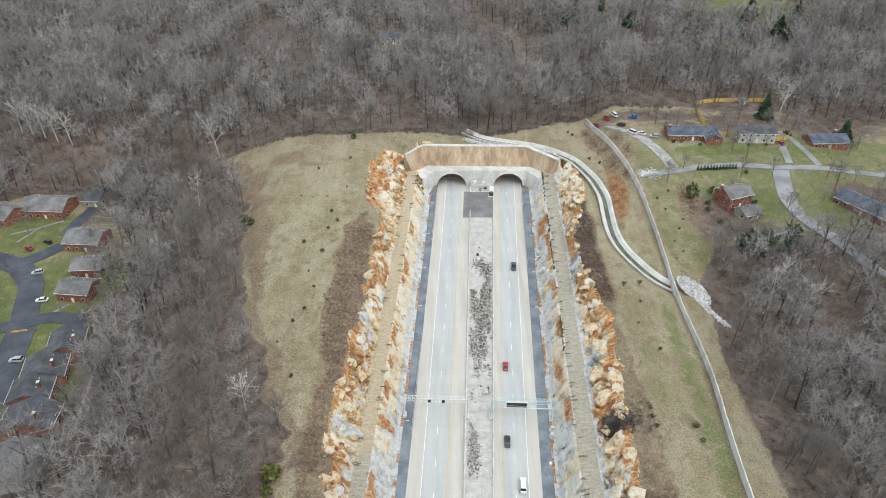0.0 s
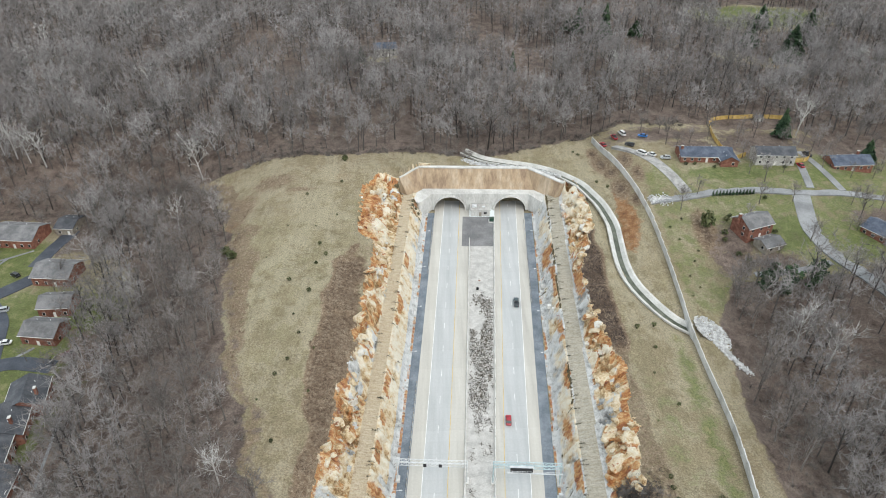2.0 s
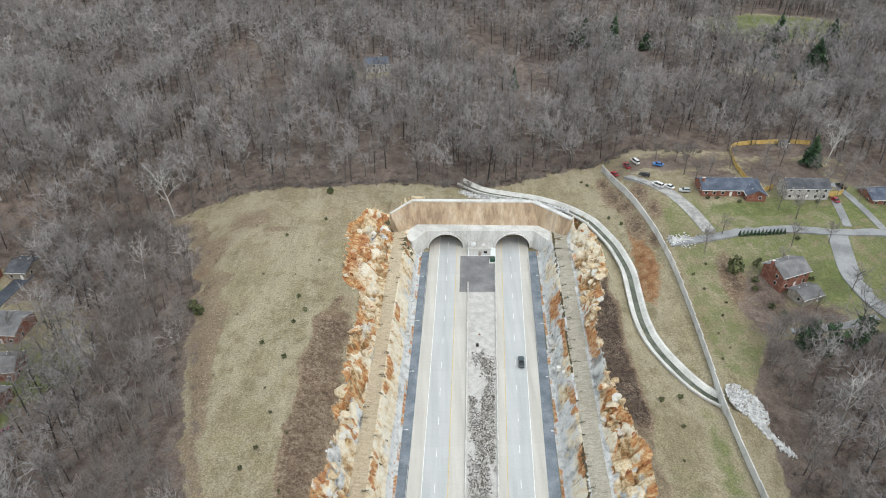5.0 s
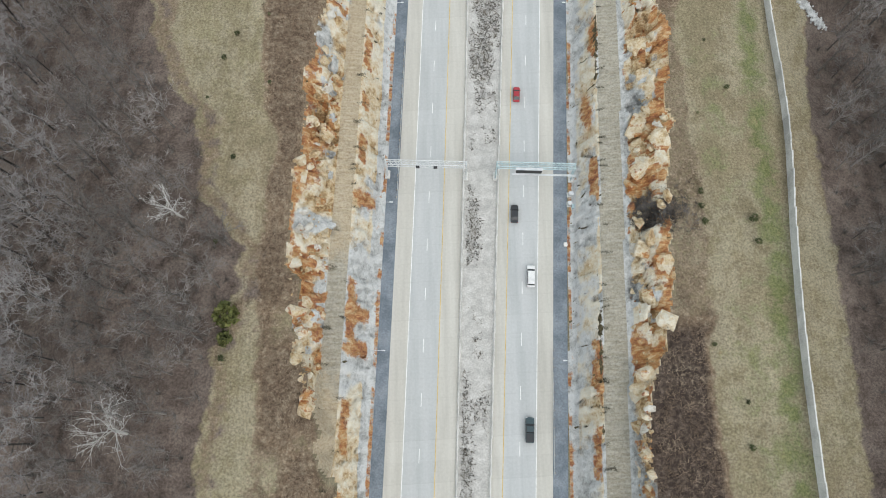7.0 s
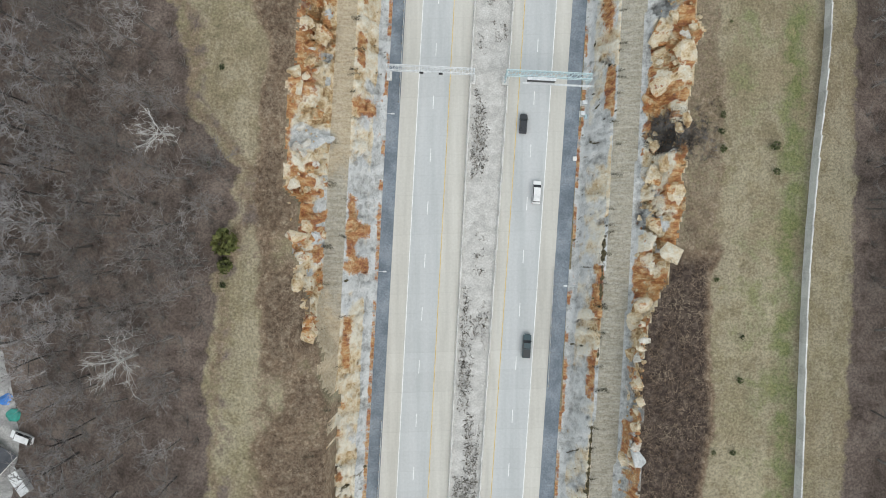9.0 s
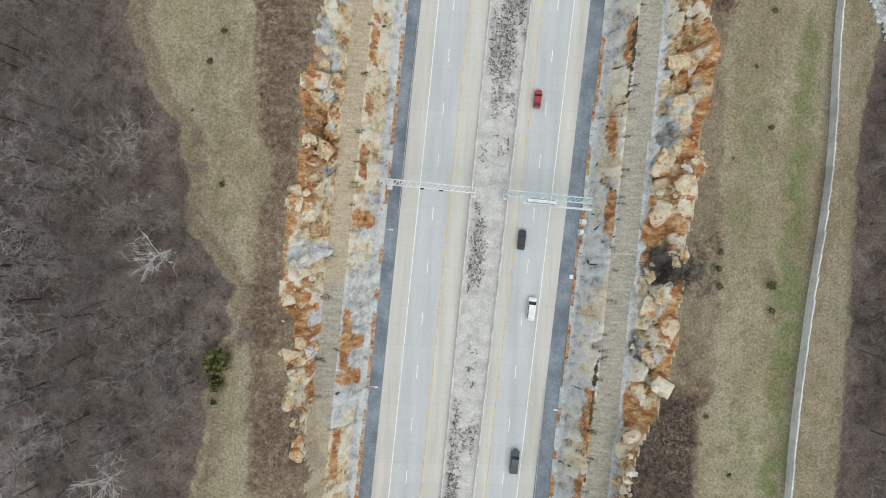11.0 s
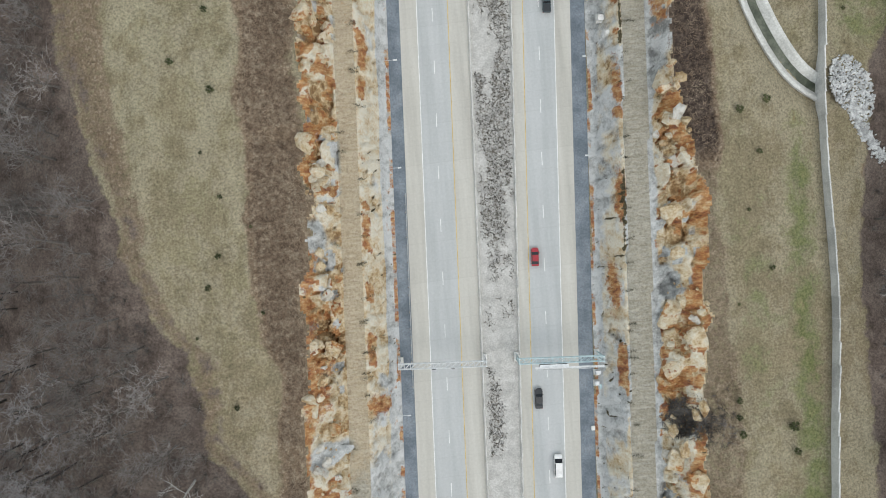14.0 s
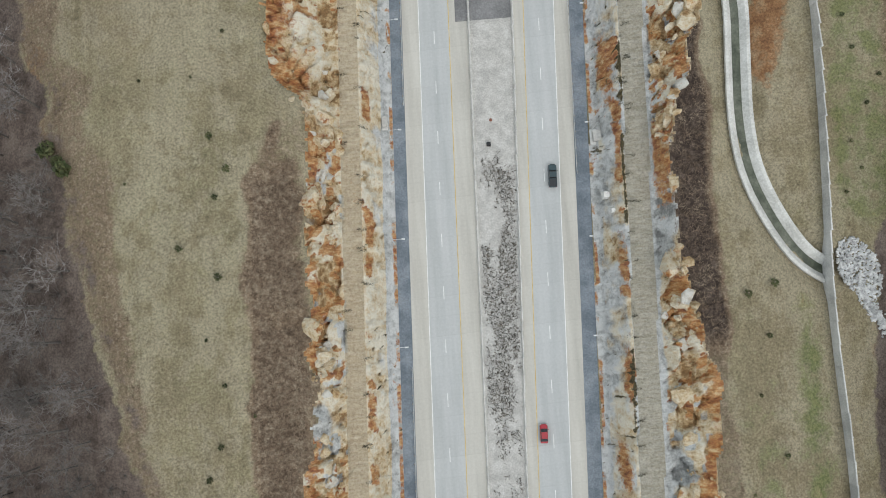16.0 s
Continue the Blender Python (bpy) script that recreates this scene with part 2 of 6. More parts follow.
GRAVEL = surface("median_gravel", (0.4, 0.39, 0.375), (0.47, 0.46, 0.44), (0.54, 0.53, 0.51), 0.35, 2.6, 0.95, 0.06)
APRON = surface("apron_asphalt", (0.15, 0.15, 0.155), (0.19, 0.19, 0.195), (0.235, 0.235, 0.24), 0.12, 2.0, 0.9, 0.02)
DRIVE = surface("drive_gravel", (0.25, 0.245, 0.24), (0.33, 0.325, 0.315), (0.42, 0.41, 0.4), 0.35, 2.6, 0.95, 0.05)
CEDAR = surface("yellow_green_cedar", (0.06, 0.07, 0.02), (0.115, 0.125, 0.035), (0.18, 0.18, 0.065), 0.5, 4, 0.9, 0.0, vary=0.3)
BARRIER = surface("barrier_concrete", (0.5, 0.5, 0.48), (0.6, 0.595, 0.575), (0.68, 0.675, 0.655), 0.3, 3.0, 0.85, 0.02)
PORTAL = surface("portal_concrete", (0.46, 0.46, 0.445), (0.57, 0.57, 0.555), (0.65, 0.65, 0.635), 0.16, 2.0, 0.85, 0.03, stretch=(1, 1, 0.3))
BROWN_WALL = surface("rust_stained_concrete", (0.29, 0.21, 0.145), (0.4, 0.3, 0.2), (0.46, 0.37, 0.275), 0.16, 0.7, 0.9, 0.01, stretch=(1.4, 1, 0.06))
TUBE = surface("tunnel_lining", (0.08, 0.08, 0.082), (0.11, 0.11, 0.112), (0.14, 0.14, 0.143), 0.2, 2.0, 0.7, 0.0)
CHANNEL = surface("channel_concrete", (0.47, 0.465, 0.44), (0.55, 0.545, 0.52), (0.62, 0.615, 0.59), 0.2, 2.2, 0.85, 0.02)
DITCH_BED = surface("wet_ditch_bed", (0.05, 0.06, 0.04), (0.09, 0.1, 0.072), (0.14, 0.148, 0.115), 0.3, 2.2, 0.5, 0.05)
NOISE_WALL = surface("sound_wall_concrete", (0.46, 0.455, 0.445), (0.56, 0.555, 0.54), (0.63, 0.62, 0.605), 0.2, 3.5, 0.9, 0.05, vary=0.2)
STEEL = surface("galvanised_steel", (0.55, 0.57, 0.59), (0.64, 0.66, 0.67), (0.72, 0.73, 0.74), 0.8, 6, 0.5, 0.0, 0.25)
BLUE_STEEL = surface("weathered_blue_steel", (0.38, 0.5, 0.54), (0.48, 0.6, 0.63), (0.58, 0.68, 0.7), 0.8, 6, 0.5, 0.0, 0.2)
WHITE_PAINT = surface("white_road_paint", (0.62, 0.63, 0.62), (0.74, 0.75, 0.74), (0.8, 0.8, 0.8), 0.5, 5, 0.7, 0.0)
YELLOW_PAINT = surface("yellow_road_paint", (0.5, 0.36, 0.12), (0.6, 0.45, 0.18), (0.66, 0.52, 0.26), 0.5, 5, 0.7, 0.0)
BLACK = surface("black_panel", (0.012, 0.013, 0.015), (0.018, 0.019, 0.021), (0.026, 0.027, 0.03), 1, 8, 0.5, 0.0)
BRICK = surface("red_brick", (0.15, 0.06, 0.042), (0.22, 0.09, 0.062), (0.29, 0.14, 0.1), 0.8, 7, 0.9, 0.02, vary=0.25)
SIDING = surface("pale_siding", (0.36, 0.35, 0.33), (0.45, 0.44, 0.42), (0.52, 0.51, 0.49), 0.4, 4, 0.8, 0.02, stretch=(0.3, 0.3, 3))
ROOF_GREY = surface("grey_shingles", (0.12, 0.12, 0.124), (0.165, 0.165, 0.17), (0.215, 0.213, 0.215), 0.25, 3.2, 0.9, 0.04, vary=0.3)
ROOF_DARK = surface("dark_shingles", (0.05, 0.055, 0.064), (0.073, 0.078, 0.09), (0.105, 0.11, 0.122), 0.25, 3.2, 0.9, 0.04, vary=0.2)
ROOF_BLUE = surface("blue_grey_shingles", (0.05, 0.065, 0.095), (0.075, 0.092, 0.13), (0.11, 0.13, 0.17), 0.25, 3.2, 0.85, 0.04)
TRIM = surface("white_trim", (0.66, 0.65, 0.63), (0.75, 0.74, 0.72), (0.8, 0.79, 0.77), 0.5, 4, 0.6, 0.0)
WOOD = surface("new_fence_wood", (0.46, 0.3, 0.085), (0.58, 0.4, 0.13), (0.66, 0.48, 0.19), 0.6, 5, 0.8, 0.02)
OLD_WOOD = surface("grey_wood", (0.2, 0.17, 0.14), (0.28, 0.25, 0.21), (0.35, 0.32, 0.28), 0.6, 5, 0.85, 0.02)
BARK = surface("bare_bark", (0.1, 0.086, 0.077), (0.15, 0.133, 0.121), (0.21, 0.192, 0.178), 0.05, 1.6, 0.95, 0.0, vary=0.45)
TWIG = surface("bare_twigs", (0.14, 0.125, 0.118), (0.205, 0.187, 0.178), (0.28, 0.26, 0.25), 0.035, 0.7, 0.95, 0.0, vary=0.5)
PALE_BARK = surface("sycamore_bark", (0.4, 0.385, 0.365), (0.52, 0.505, 0.485), (0.62, 0.605, 0.585), 0.1, 2, 0.9, 0.0)
FAR_BARK, FAR_TWIG = tinted("woods_bark", (0.032, 0.027, 0.025), (0.125, 0.116, 0.11)), tinted("woods_twigs", (0.148, 0.136, 0.131), (0.36, 0.342, 0.338))
NEEDLE = surface("evergreen_needles", (0.025, 0.055, 0.028), (0.048, 0.092, 0.045), (0.08, 0.135, 0.06), 0.3, 3, 0.9, 0.0, vary=0.3)
PALE_ROCK = surface("pale_slab_rock", (0.36, 0.37, 0.37), (0.46, 0.47, 0.47), (0.56, 0.565, 0.56), 0.5, 3, 0.9, 0.15)
SHRUB = surface("olive_shrub", (0.04, 0.055, 0.02), (0.075, 0.09, 0.035), (0.13, 0.135, 0.06), 0.5, 4, 0.9, 0.0, vary=0.4)
WEED = surface("dead_weeds", (0.08, 0.072, 0.06), (0.145, 0.13, 0.108), (0.23, 0.205, 0.17), 0.4, 4, 0.95, 0.0)
RIPRAP = surface("riprap_stone", (0.42, 0.425, 0.425), (0.58, 0.585, 0.585), (0.72, 0.725, 0.725), 0.7, 4, 0.9, 0.03, vary=0.4)
GLASS = surface("dark_window_glass", (0.012, 0.014, 0.017), (0.02, 0.023, 0.028), (0.03, 0.034, 0.04), 0.6, 3, 0.12, 0.0)
TYRE = surface("tyre_rubber", (0.012, 0.012, 0.012), (0.02, 0.02, 0.02), (0.03, 0.03, 0.03), 1, 8, 0.85, 0.0)


def paint(name, col):
    d, l = tuple(v * 0.88 for v in col), tuple(min(1.0, v * 1.1) for v in col)
    m = surface(name, d, col, l, 0.4, 5, 0.3, 0.0, world_space=False)
    m.node_tree.nodes["Principled BSDF"].inputs["Coat Weight"].default_value = 0.5
    return m


CAR_WHITE, CAR_BLACK, CAR_RED = paint("white_car_paint", (0.72, 0.72, 0.72)), paint("dark_teal_car_paint", (0.025, 0.05, 0.06)), paint("red_car_paint", (0.35, 0.012, 0.025))
CAR_SILVER, CAR_DARK = paint("silver_car_paint", (0.4, 0.42, 0.44)), paint("near_black_car_paint", (0.015, 0.016, 0.02))
GREEN_BOX = paint("green_cabinet_paint", (0.02, 0.07, 0.045))
BLUE_TARP = paint("blue_tarp", (0.02, 0.16, 0.5))
TEAL_TARP = paint("teal_tarp", (0.015, 0.25, 0.2))

# ---- helpers for meshes ----


def mesh_of(name, verts, faces, material, smooth=False):
    me = bpy.data.meshes.new(name)
    me.from_pydata([tuple(v) for v in verts], [], [tuple(f) for f in faces])
    me.materials.append(material)
    if smooth:
        me.polygons.foreach_set("use_smooth", [True] * len(me.polygons))
    me.update()
    return me


def big_mesh(name, verts, tris, material, second=None, which=None):
    """A large triangle mesh straight from arrays."""
    me = bpy.data.meshes.new(name)
    n, k = len(verts), len(tris)
    me.vertices.add(n)
    me.vertices.foreach_set("co", np.asarray(verts, np.float32).ravel())
    me.loops.add(3 * k)
    me.loops.foreach_set("vertex_index", np.asarray(tris, np.int32).ravel())
    me.polygons.add(k)
    me.polygons.foreach_set("loop_start", np.arange(0, 3 * k, 3, dtype=np.int32))
    me.materials.append(material)
    if second is not None:
        me.materials.append(second)
        me.polygons.foreach_set("material_index", np.asarray(which, np.int32))
    me.update(calc_edges=True)
    return me


def child(name, me, parent, label="", m=None):
    ob = new(name, me)
    ob.parent = parent
    if m is not None:
        ob.matrix_basis = m
    if label:
        tagged(ob, label)
    return ob


def part(name, bm, material, parent, label="", m=None, smooth=False):
    me = bpy.data.meshes.new(name)
    bm.to_mesh(me)
    bm.free()
    me.materials.append(material)
    if smooth:
        me.polygons.foreach_set("use_smooth", [True] * len(me.polygons))
    return child(name, me, parent, label, m)


def thing(name, m, label, category, group="", kind=""):
    ob = new(name)
    ob.empty_display_size = 0.2
    ob.matrix_basis = m
    return tagged(ob, label, category, group, kind)


def box_bm(bm, x0, x1, y0, y1, z0, z1, bevel=0.0):
    r = bmesh.ops.create_cube(bm, size=1.0)
    vs = r["verts"]
    for v in vs:
        v.co = Vector(((x0 + x1) / 2 + v.co.x * (x1 - x0), (y0 + y1) / 2 + v.co.y * (y1 - y0), (z0 + z1) / 2 + v.co.z * (z1 - z0)))
    if bevel:
        es = list({e for v in vs for e in v.link_edges})
        bmesh.ops.bevel(bm, geom=es, offset=bevel, segments=1, affect="EDGES")
    return bm


def box(x0, x1, y0, y1, z0, z1, bevel=0.0):
    return box_bm(bmesh.new(), x0, x1, y0, y1, z0, z1, bevel)


def rod_bm(bm, a, b, r, sides=6, r2=None):
    a, b = Vector(a), Vector(b)
    q = (b - a).to_track_quat("Z", "Y").to_matrix().to_4x4()
    bmesh.ops.create_cone(bm, cap_ends=True, segments=sides, radius1=r, radius2=r if r2 is None else r2, depth=(b - a).length,
                          matrix=Matrix.Translation((a + b) / 2) @ q)
    return bm


def smooth01(a, b, v):
    t = np.clip((np.asarray(v, float) - a) / (b - a), 0, 1)
    return t * t * (3 - 2 * t)


def hash2(ix, iy, seed):
    h = (ix.astype(np.int64) * 374761393 + iy.astype(np.int64) * 668265263 + seed * 974711) & 0x7FFFFFFF
    h = ((h ^ (h >> 13)) * 1274126177) & 0x7FFFFFFF
    return ((h ^ (h >> 16)) & 0xFFFFFF) / float(0x1000000)


def vnoise(x, y, seed=0):
    ix, iy = np.floor(x), np.floor(y)
    fx, fy = x - ix, y - iy
    fx, fy = fx * fx * (3 - 2 * fx), fy * fy * (3 - 2 * fy)
    a, b = hash2(ix, iy, seed), hash2(ix + 1, iy, seed)
    c, d = hash2(ix, iy + 1, seed), hash2(ix + 1, iy + 1, seed)
    return (a * (1 - fx) + b * fx) * (1 - fy) + (c * (1 - fx) + d * fx) * fy


def fbm(x, y, seed=0, octaves=4):
    s, amp, tot = 0.0, 1.0, 0.0
    for k in range(octaves):
        s = s + amp * vnoise(x * 2 ** k, y * 2 ** k, seed + 17 * k)
        tot += amp
        amp *= 0.5
    return s / tot


def cells(x, y, seed=0):
    """Random blocks: a value per block, the place within it, and how close the seam is (0 at the seam)."""
    ix, iy = np.floor(x), np.floor(y)
    d1 = np.full(np.shape(x), 9.0)
    d2 = d1.copy()
    val, dx, dy = d1 * 0, d1 * 0, d1 * 0
    for i in (-1, 0, 1):
        for j in (-1, 0, 1):
            cx, cy = ix + i, iy + j
            px, py = cx + 0.1 + 0.8 * hash2(cx, cy, seed), cy + 0.1 + 0.8 * hash2(cx, cy, seed + 5)
            d = np.hypot(x - px, y - py)
            near = d < d1
            d2 = np.where(near, d1, np.minimum(d2, d))
            val = np.where(near, hash2(cx, cy, seed + 9), val)
            dx, dy = np.where(near, x - px, dx), np.where(near, y - py, dy)
            d1 = np.where(near, d, d1)
    return val, dx, dy, d2 - d1


# ---- the lie of the land ----


def edge_left(y):
    """Outer edge of the left carriageway's shoulder."""
    return -9.0 + 0.0435 * (y - 160)


def edge_right(y):
    return edge_left(y) + 38.9 + 0.0165 * (y - 160)


def natural(x, y):
    """Ground height before the road was cut through it."""
    z = 20.3 - 4.0 * smooth01(-20, 50, x)
    z = z - 3.0 * smooth01(120, 20, y) * smooth01(30, -30, x)
    west = smooth01(-58, -132, x - 10 * smooth01(160, 60, y))
    z = z * (1 - west * smooth01(345, 305, y)) + 0.6 * west * smooth01(345, 305, y)
    z = z + 7.0 * smooth01(330, 420, y) - 6.0 * smooth01(-150, -300, x) * smooth01(320, 360, y)
    east = smooth01(72, 92, x)
    z = z + 6.6 * smooth01(235, 314, y) * east * (1 - 0.6 * smooth01(165, 200, x))
    z = z - 11.0 * np.exp(-((x - 112) / 26) ** 2 / 2 - ((y - 182) / 42) ** 2 / 2)
    z = z - 5.0 * smooth01(88, 130, x) * smooth01(235, 190, y)
    z = z - 1.9 * np.exp(-((x - 16) / 34) ** 2 - ((y - 322) / 13) ** 2)
    roll = fbm(x * 0.02, y * 0.02, 3, 3) - 0.5
    return z + roll * (1.2 + 9 * smooth01(380, 520, y))


CREST_L = ((40, 9.5), (85, 11), (100, 16), (110, 19), (126, 21), (158, 22), (185, 19.8), (227, 21.1), (245, 19), (251, 20), (261, 28), (274, 31), (300, 31.5), (312, 26))
CREST_R = ((40, 19), (87, 17.7), (100, 18), (112, 23), (125, 23.6), (158, 24.8), (175, 25), (190, 26), (205, 22), (221, 18.3), (240, 18.5), (250, 20), (261, 24), (275, 25.5), (292, 25.5), (305, 22))
WALL_LINE = ((-18.5, 309.5), (-10.2, 318.4), (40.4, 317.6), (55.0, 305.0))


def table(pairs, v):
    return np.interp(v, [p[0] for p in pairs], [p[1] for p in pairs])


def terrain(x, y):
    """Height, and which side's rock (-1, 1) or open ground (0) each place is."""
    nat = natural(x, y)
    v, w = x - edge_left(y), x - edge_right(y)
    cl = table(CREST_L, y) + 7.0 * (fbm(x * 0.1, y * 0.16, 21, 4) - 0.5)
    cr = table(CREST_R, y) + 6.0 * (fbm(x * 0.1, y * 0.16, 22, 4) - 0.5)
    top_l = np.minimum(nat - 2.2, 17.6)
    top_r = np.minimum(nat - 0.6, 15.4)
    bench_l, bench_r = 8.8 - 2.5 * smooth01(95, 70, y), 9.3 - 1.0 * smooth01(95, 60, y)
    a_l = np.minimum(14.4, cl - 2.5)

    def seg(u, u0, u1, z0, z1):
        return z0 + (z1 - z0) * np.clip((u - u0) / (u1 - u0), 0, 1)

    L = -v
    zl = np.where(L < 4.4, -0.5 + 0.5 * smooth01(2.6, 3.4, L), np.where(L < 9.8, seg(L, 4.4, 9.4, 0.0, bench_l - 0.4), np.where(L < a_l, bench_l - 0.4 + 0.08 * (L - 9.8),
         np.where(L < cl, seg(L, a_l, cl, bench_l, top_l), seg(L, cl, cl + 15, top_l, nat)))))
    zr = np.where(w < 4.8, -0.5 + 0.5 * smooth01(3.0, 3.8, w), np.where(w < 9.7, seg(w, 4.8, 9.3, 0, bench_r - 0.8), np.where(w < 15.7, bench_r - 0.8 + 0.13 * (w - 9.7),
         np.where(w < cr, seg(w, 15.7, cr, bench_r, top_r), seg(w, cr, cr + 9, top_r, nat)))))
    cut = np.where(v < 0, zl, np.where(w > 0, zr, -0.3))
    side = np.where((L > 2.9) & (L < cl), -1, np.where((w > 3.3) & (w < cr), 1, 0))
    # close the cut at the tunnel face
    line = table(WALL_LINE, x)
    inner = (x > -18.5) & (x < 55.0)
    shut = np.where(inner, smooth01(0.3, 0.9, y - line), smooth01(300, 313, y - 4 * fbm(x * 0.2, y * 0.2, 5, 2)))
    z = cut * (1 - shut) + nat * shut
    side = np.where(shut > 0.6, 0, side)
    return z, side, v, w, cl, cr


def height(x, y):
    return float(terrain(np.array([float(x)]), np.array([float(y)]))[0][0])


# ---- ground and rock cut ----
CHANNEL_LINE = ((11.0, 335.0), (19, 329), (31, 326.5), (42.5, 323.5), (53, 316.5), (62.5, 305), (68.5, 287), (70.6, 271), (69.5, 258), (68.6, 246), (69.0, 235.5), (71.4, 227.5), (75.9, 218.6), (80.6, 212.4), (85.5, 209.9))
SOUND_LINE = ((71.0, -40), (74.9, 61), (76.0, 90), (77.0, 111), (78.1, 121), (79.4, 133), (81.0, 143), (82.6, 152.8), (83.9, 162), (84.4, 172), (84.6, 183), (84.5, 195), (84.5, 209), (85.3, 220.5), (86.1, 239.6), (86.2, 254), (85.8, 268.8), (84.0, 290.7), (80.5, 318), (74.7, 345))


def along(line, step):
    """Evenly spaced places along a line of corners, with the heading at each."""
    p = np.array(line, float)
    d = np.r_[0, np.cumsum(np.hypot(*np.diff(p, axis=0).T))]
    s = np.linspace(0, d[-1], max(2, int(round(d[-1] / step)) + 1))
    x, y = np.interp(s, d, p[:, 0]), np.interp(s, d, p[:, 1])
    for _ in range(2):
        x[1:-1], y[1:-1] = (x[:-2] + 2 * x[1:-1] + x[2:]) / 4, (y[:-2] + 2 * y[1:-1] + y[2:]) / 4
    return x, y, np.arctan2(np.gradient(y), np.gradient(x)), s


def gap_to(line, x, y, step=3.0):
    lx, ly, _, _ = along(line, step)
    best = np.full(np.shape(x), 1e9)
    for a, b in zip(lx, ly):
        best = np.minimum(best, (x - a) ** 2 + (y - b) ** 2)
    return np.sqrt(best)


def tree_line(y):
    """Where the woods begin west of the meadow."""
    wob = 9.0 * (fbm(y * 0.11, y * 0.0 + 3.0, 97, 4) - 0.5)
    return wob + np.interp(y, [40, 89, 115, 133, 144, 170, 187, 200, 220, 245, 269, 290, 311, 324], [-50, -47.5, -42.5, -43, -50, -57, -64, -68, -74, -79, -86, -93, -103, -130])


def north_line(x):
    return np.interp(x, [-110, -80, -48, -16, 12, 31, 56, 76, 95, 130, 180, 260], [318, 324, 325, 329, 330, 333, 344, 350, 352, 350, 345, 330])


def east_line(y):
    return np.interp(y, [40, 90, 125, 175, 195, 215, 236, 240], [84, 87, 89.5, 93, 97, 98, 109, 400])


def blob(x, y, cx, cy, rx, ry):
    return np.exp(-((x - cx) / rx) ** 2 - ((y - cy) / ry) ** 2)


def blobs(x, y, rows):
    out = np.zeros(np.shape(x))
    for cx, cy, rx, ry in rows:
        out = np.maximum(out, blob(x, y, cx, cy, rx, ry))
    return out


def axis(lo, a, b, hi, fine, coarse, margin):
    """Grid lines: fine between a and b, coarse to lo and hi, then ever wider to the horizon."""
    mid = np.arange(a, b + fine / 2, fine)
    near_l, near_r = np.arange(a - 1.3, a - margin, -1.3)[::-1], np.arange(b + 1.3, b + margin, 1.3)
    mid = np.r_[near_l, mid, near_r]
    left, right = np.arange(mid[0] - coarse, lo, -coarse)[::-1], np.arange(mid[-1] + coarse, hi, coarse)
    far = np.array([60, 180, 400, 800, 1600, 3000])
    return np.r_[left[0] - far[::-1], left, mid, right, right[-1] + far]


gx, gy = axis(-440, -38, 62, 440, 0.55, 4.5, 66.0), axis(-160, 56, 316, 700, 0.58, 4.5, 22.0)
U, Y = np.meshgrid(gx, gy)
X = U + 0.0435 * (np.clip(Y, -160, 700) - 160)
Z, SIDE, V, W, CL, CR = terrain(X, Y)
NAT = natural(X, Y)
ROCKY = SIDE != 0
L = -V

# blocky, ledged relief on the blasted faces
val, dx, dy, seam = cells(X / 3.6 + 0.25 * fbm(X * 0.3, Y * 0.3, 15, 2), Y / 4.6, 3)
val2, dx2, dy2, seam2 = cells(X / 1.5, Y / 1.9, 4)
tilt = (val - 0.5) * 2.2 * dx + (hash2(np.floor(val * 997), np.floor(val * 313), 8) - 0.5) * 2.2 * dy
block = (val - 0.5) * 2.8 + 1.3 * tilt - 1.5 * np.exp(-seam / 0.06) + (val2 - 0.5) * 0.7 - 0.4 * np.exp(-seam2 / 0.1)
upper = ((SIDE == -1) & (L > 14.0)) | ((SIDE == 1) & (W > 15.7))
lower = ((SIDE == -1) & (L < 10)) | ((SIDE == 1) & (W < 10))
edge_soft = np.where(SIDE == -1, np.clip((CL - L) / 2.5, 0, 1), np.clip((CR - W) / 2.5, 0, 1)) * np.clip((L - 14.0) / 1.5 * (SIDE == -1) + (W - 15.7) / 1.5 * (SIDE == 1), 0, 1)
chunky = smooth01(0.35, 0.6, fbm(X * 0.05, Y * 0.05, 31, 2) + 0.12)
Z = Z + np.where(upper, block * edge_soft * (0.5 + 0.7 * chunky), 0)
ledge = (np.floor(Z / 1.6 + 0.8 * fbm(X * 0.15, Y * 0.06, 12, 2)) * 1.6 - Z) * 0.55
rib, _, rdy, rseam = cells(X / 4.5, Y / 2.3, 14)
low_fade = np.clip(np.minimum(np.where(SIDE == -1, L - 4.4, W - 4.8), np.where(SIDE == -1, 10 - L, 10 - W)) / 0.8, 0, 1)
Z = Z + np.where(lower, (ledge + (rib - 0.5) * 1.7 - 1.1 * np.exp(-rseam / 0.07) + (val2 - 0.5) * 0.5) * low_fade, 0)
flat_l = (SIDE == -1) & (L >= 9.8) & (L <= 14.6)
flat_r = (SIDE == 1) & (W >= 9.7) & (W <= 15.9)
Z = Z + np.where(flat_l | flat_r, (fbm(X * 0.25, Y * 0.3, 41, 4) - 0.5) * 0.5, 0)
open_near = (~ROCKY) & ((L > 6) | (W > 6))
Z = Z + np.where(open_near, (fbm(X * 0.35, Y * 0.35, 51, 3) - 0.5) * 0.35, 0)
# the lined channel lies in a shallow trough
ch = gap_to(CHANNEL_LINE, X, Y)
Z = np.where(~ROCKY & (Y < 345) & (Y > 200), Z - 1.3 * smooth01(7.0, 2.6, ch), Z)

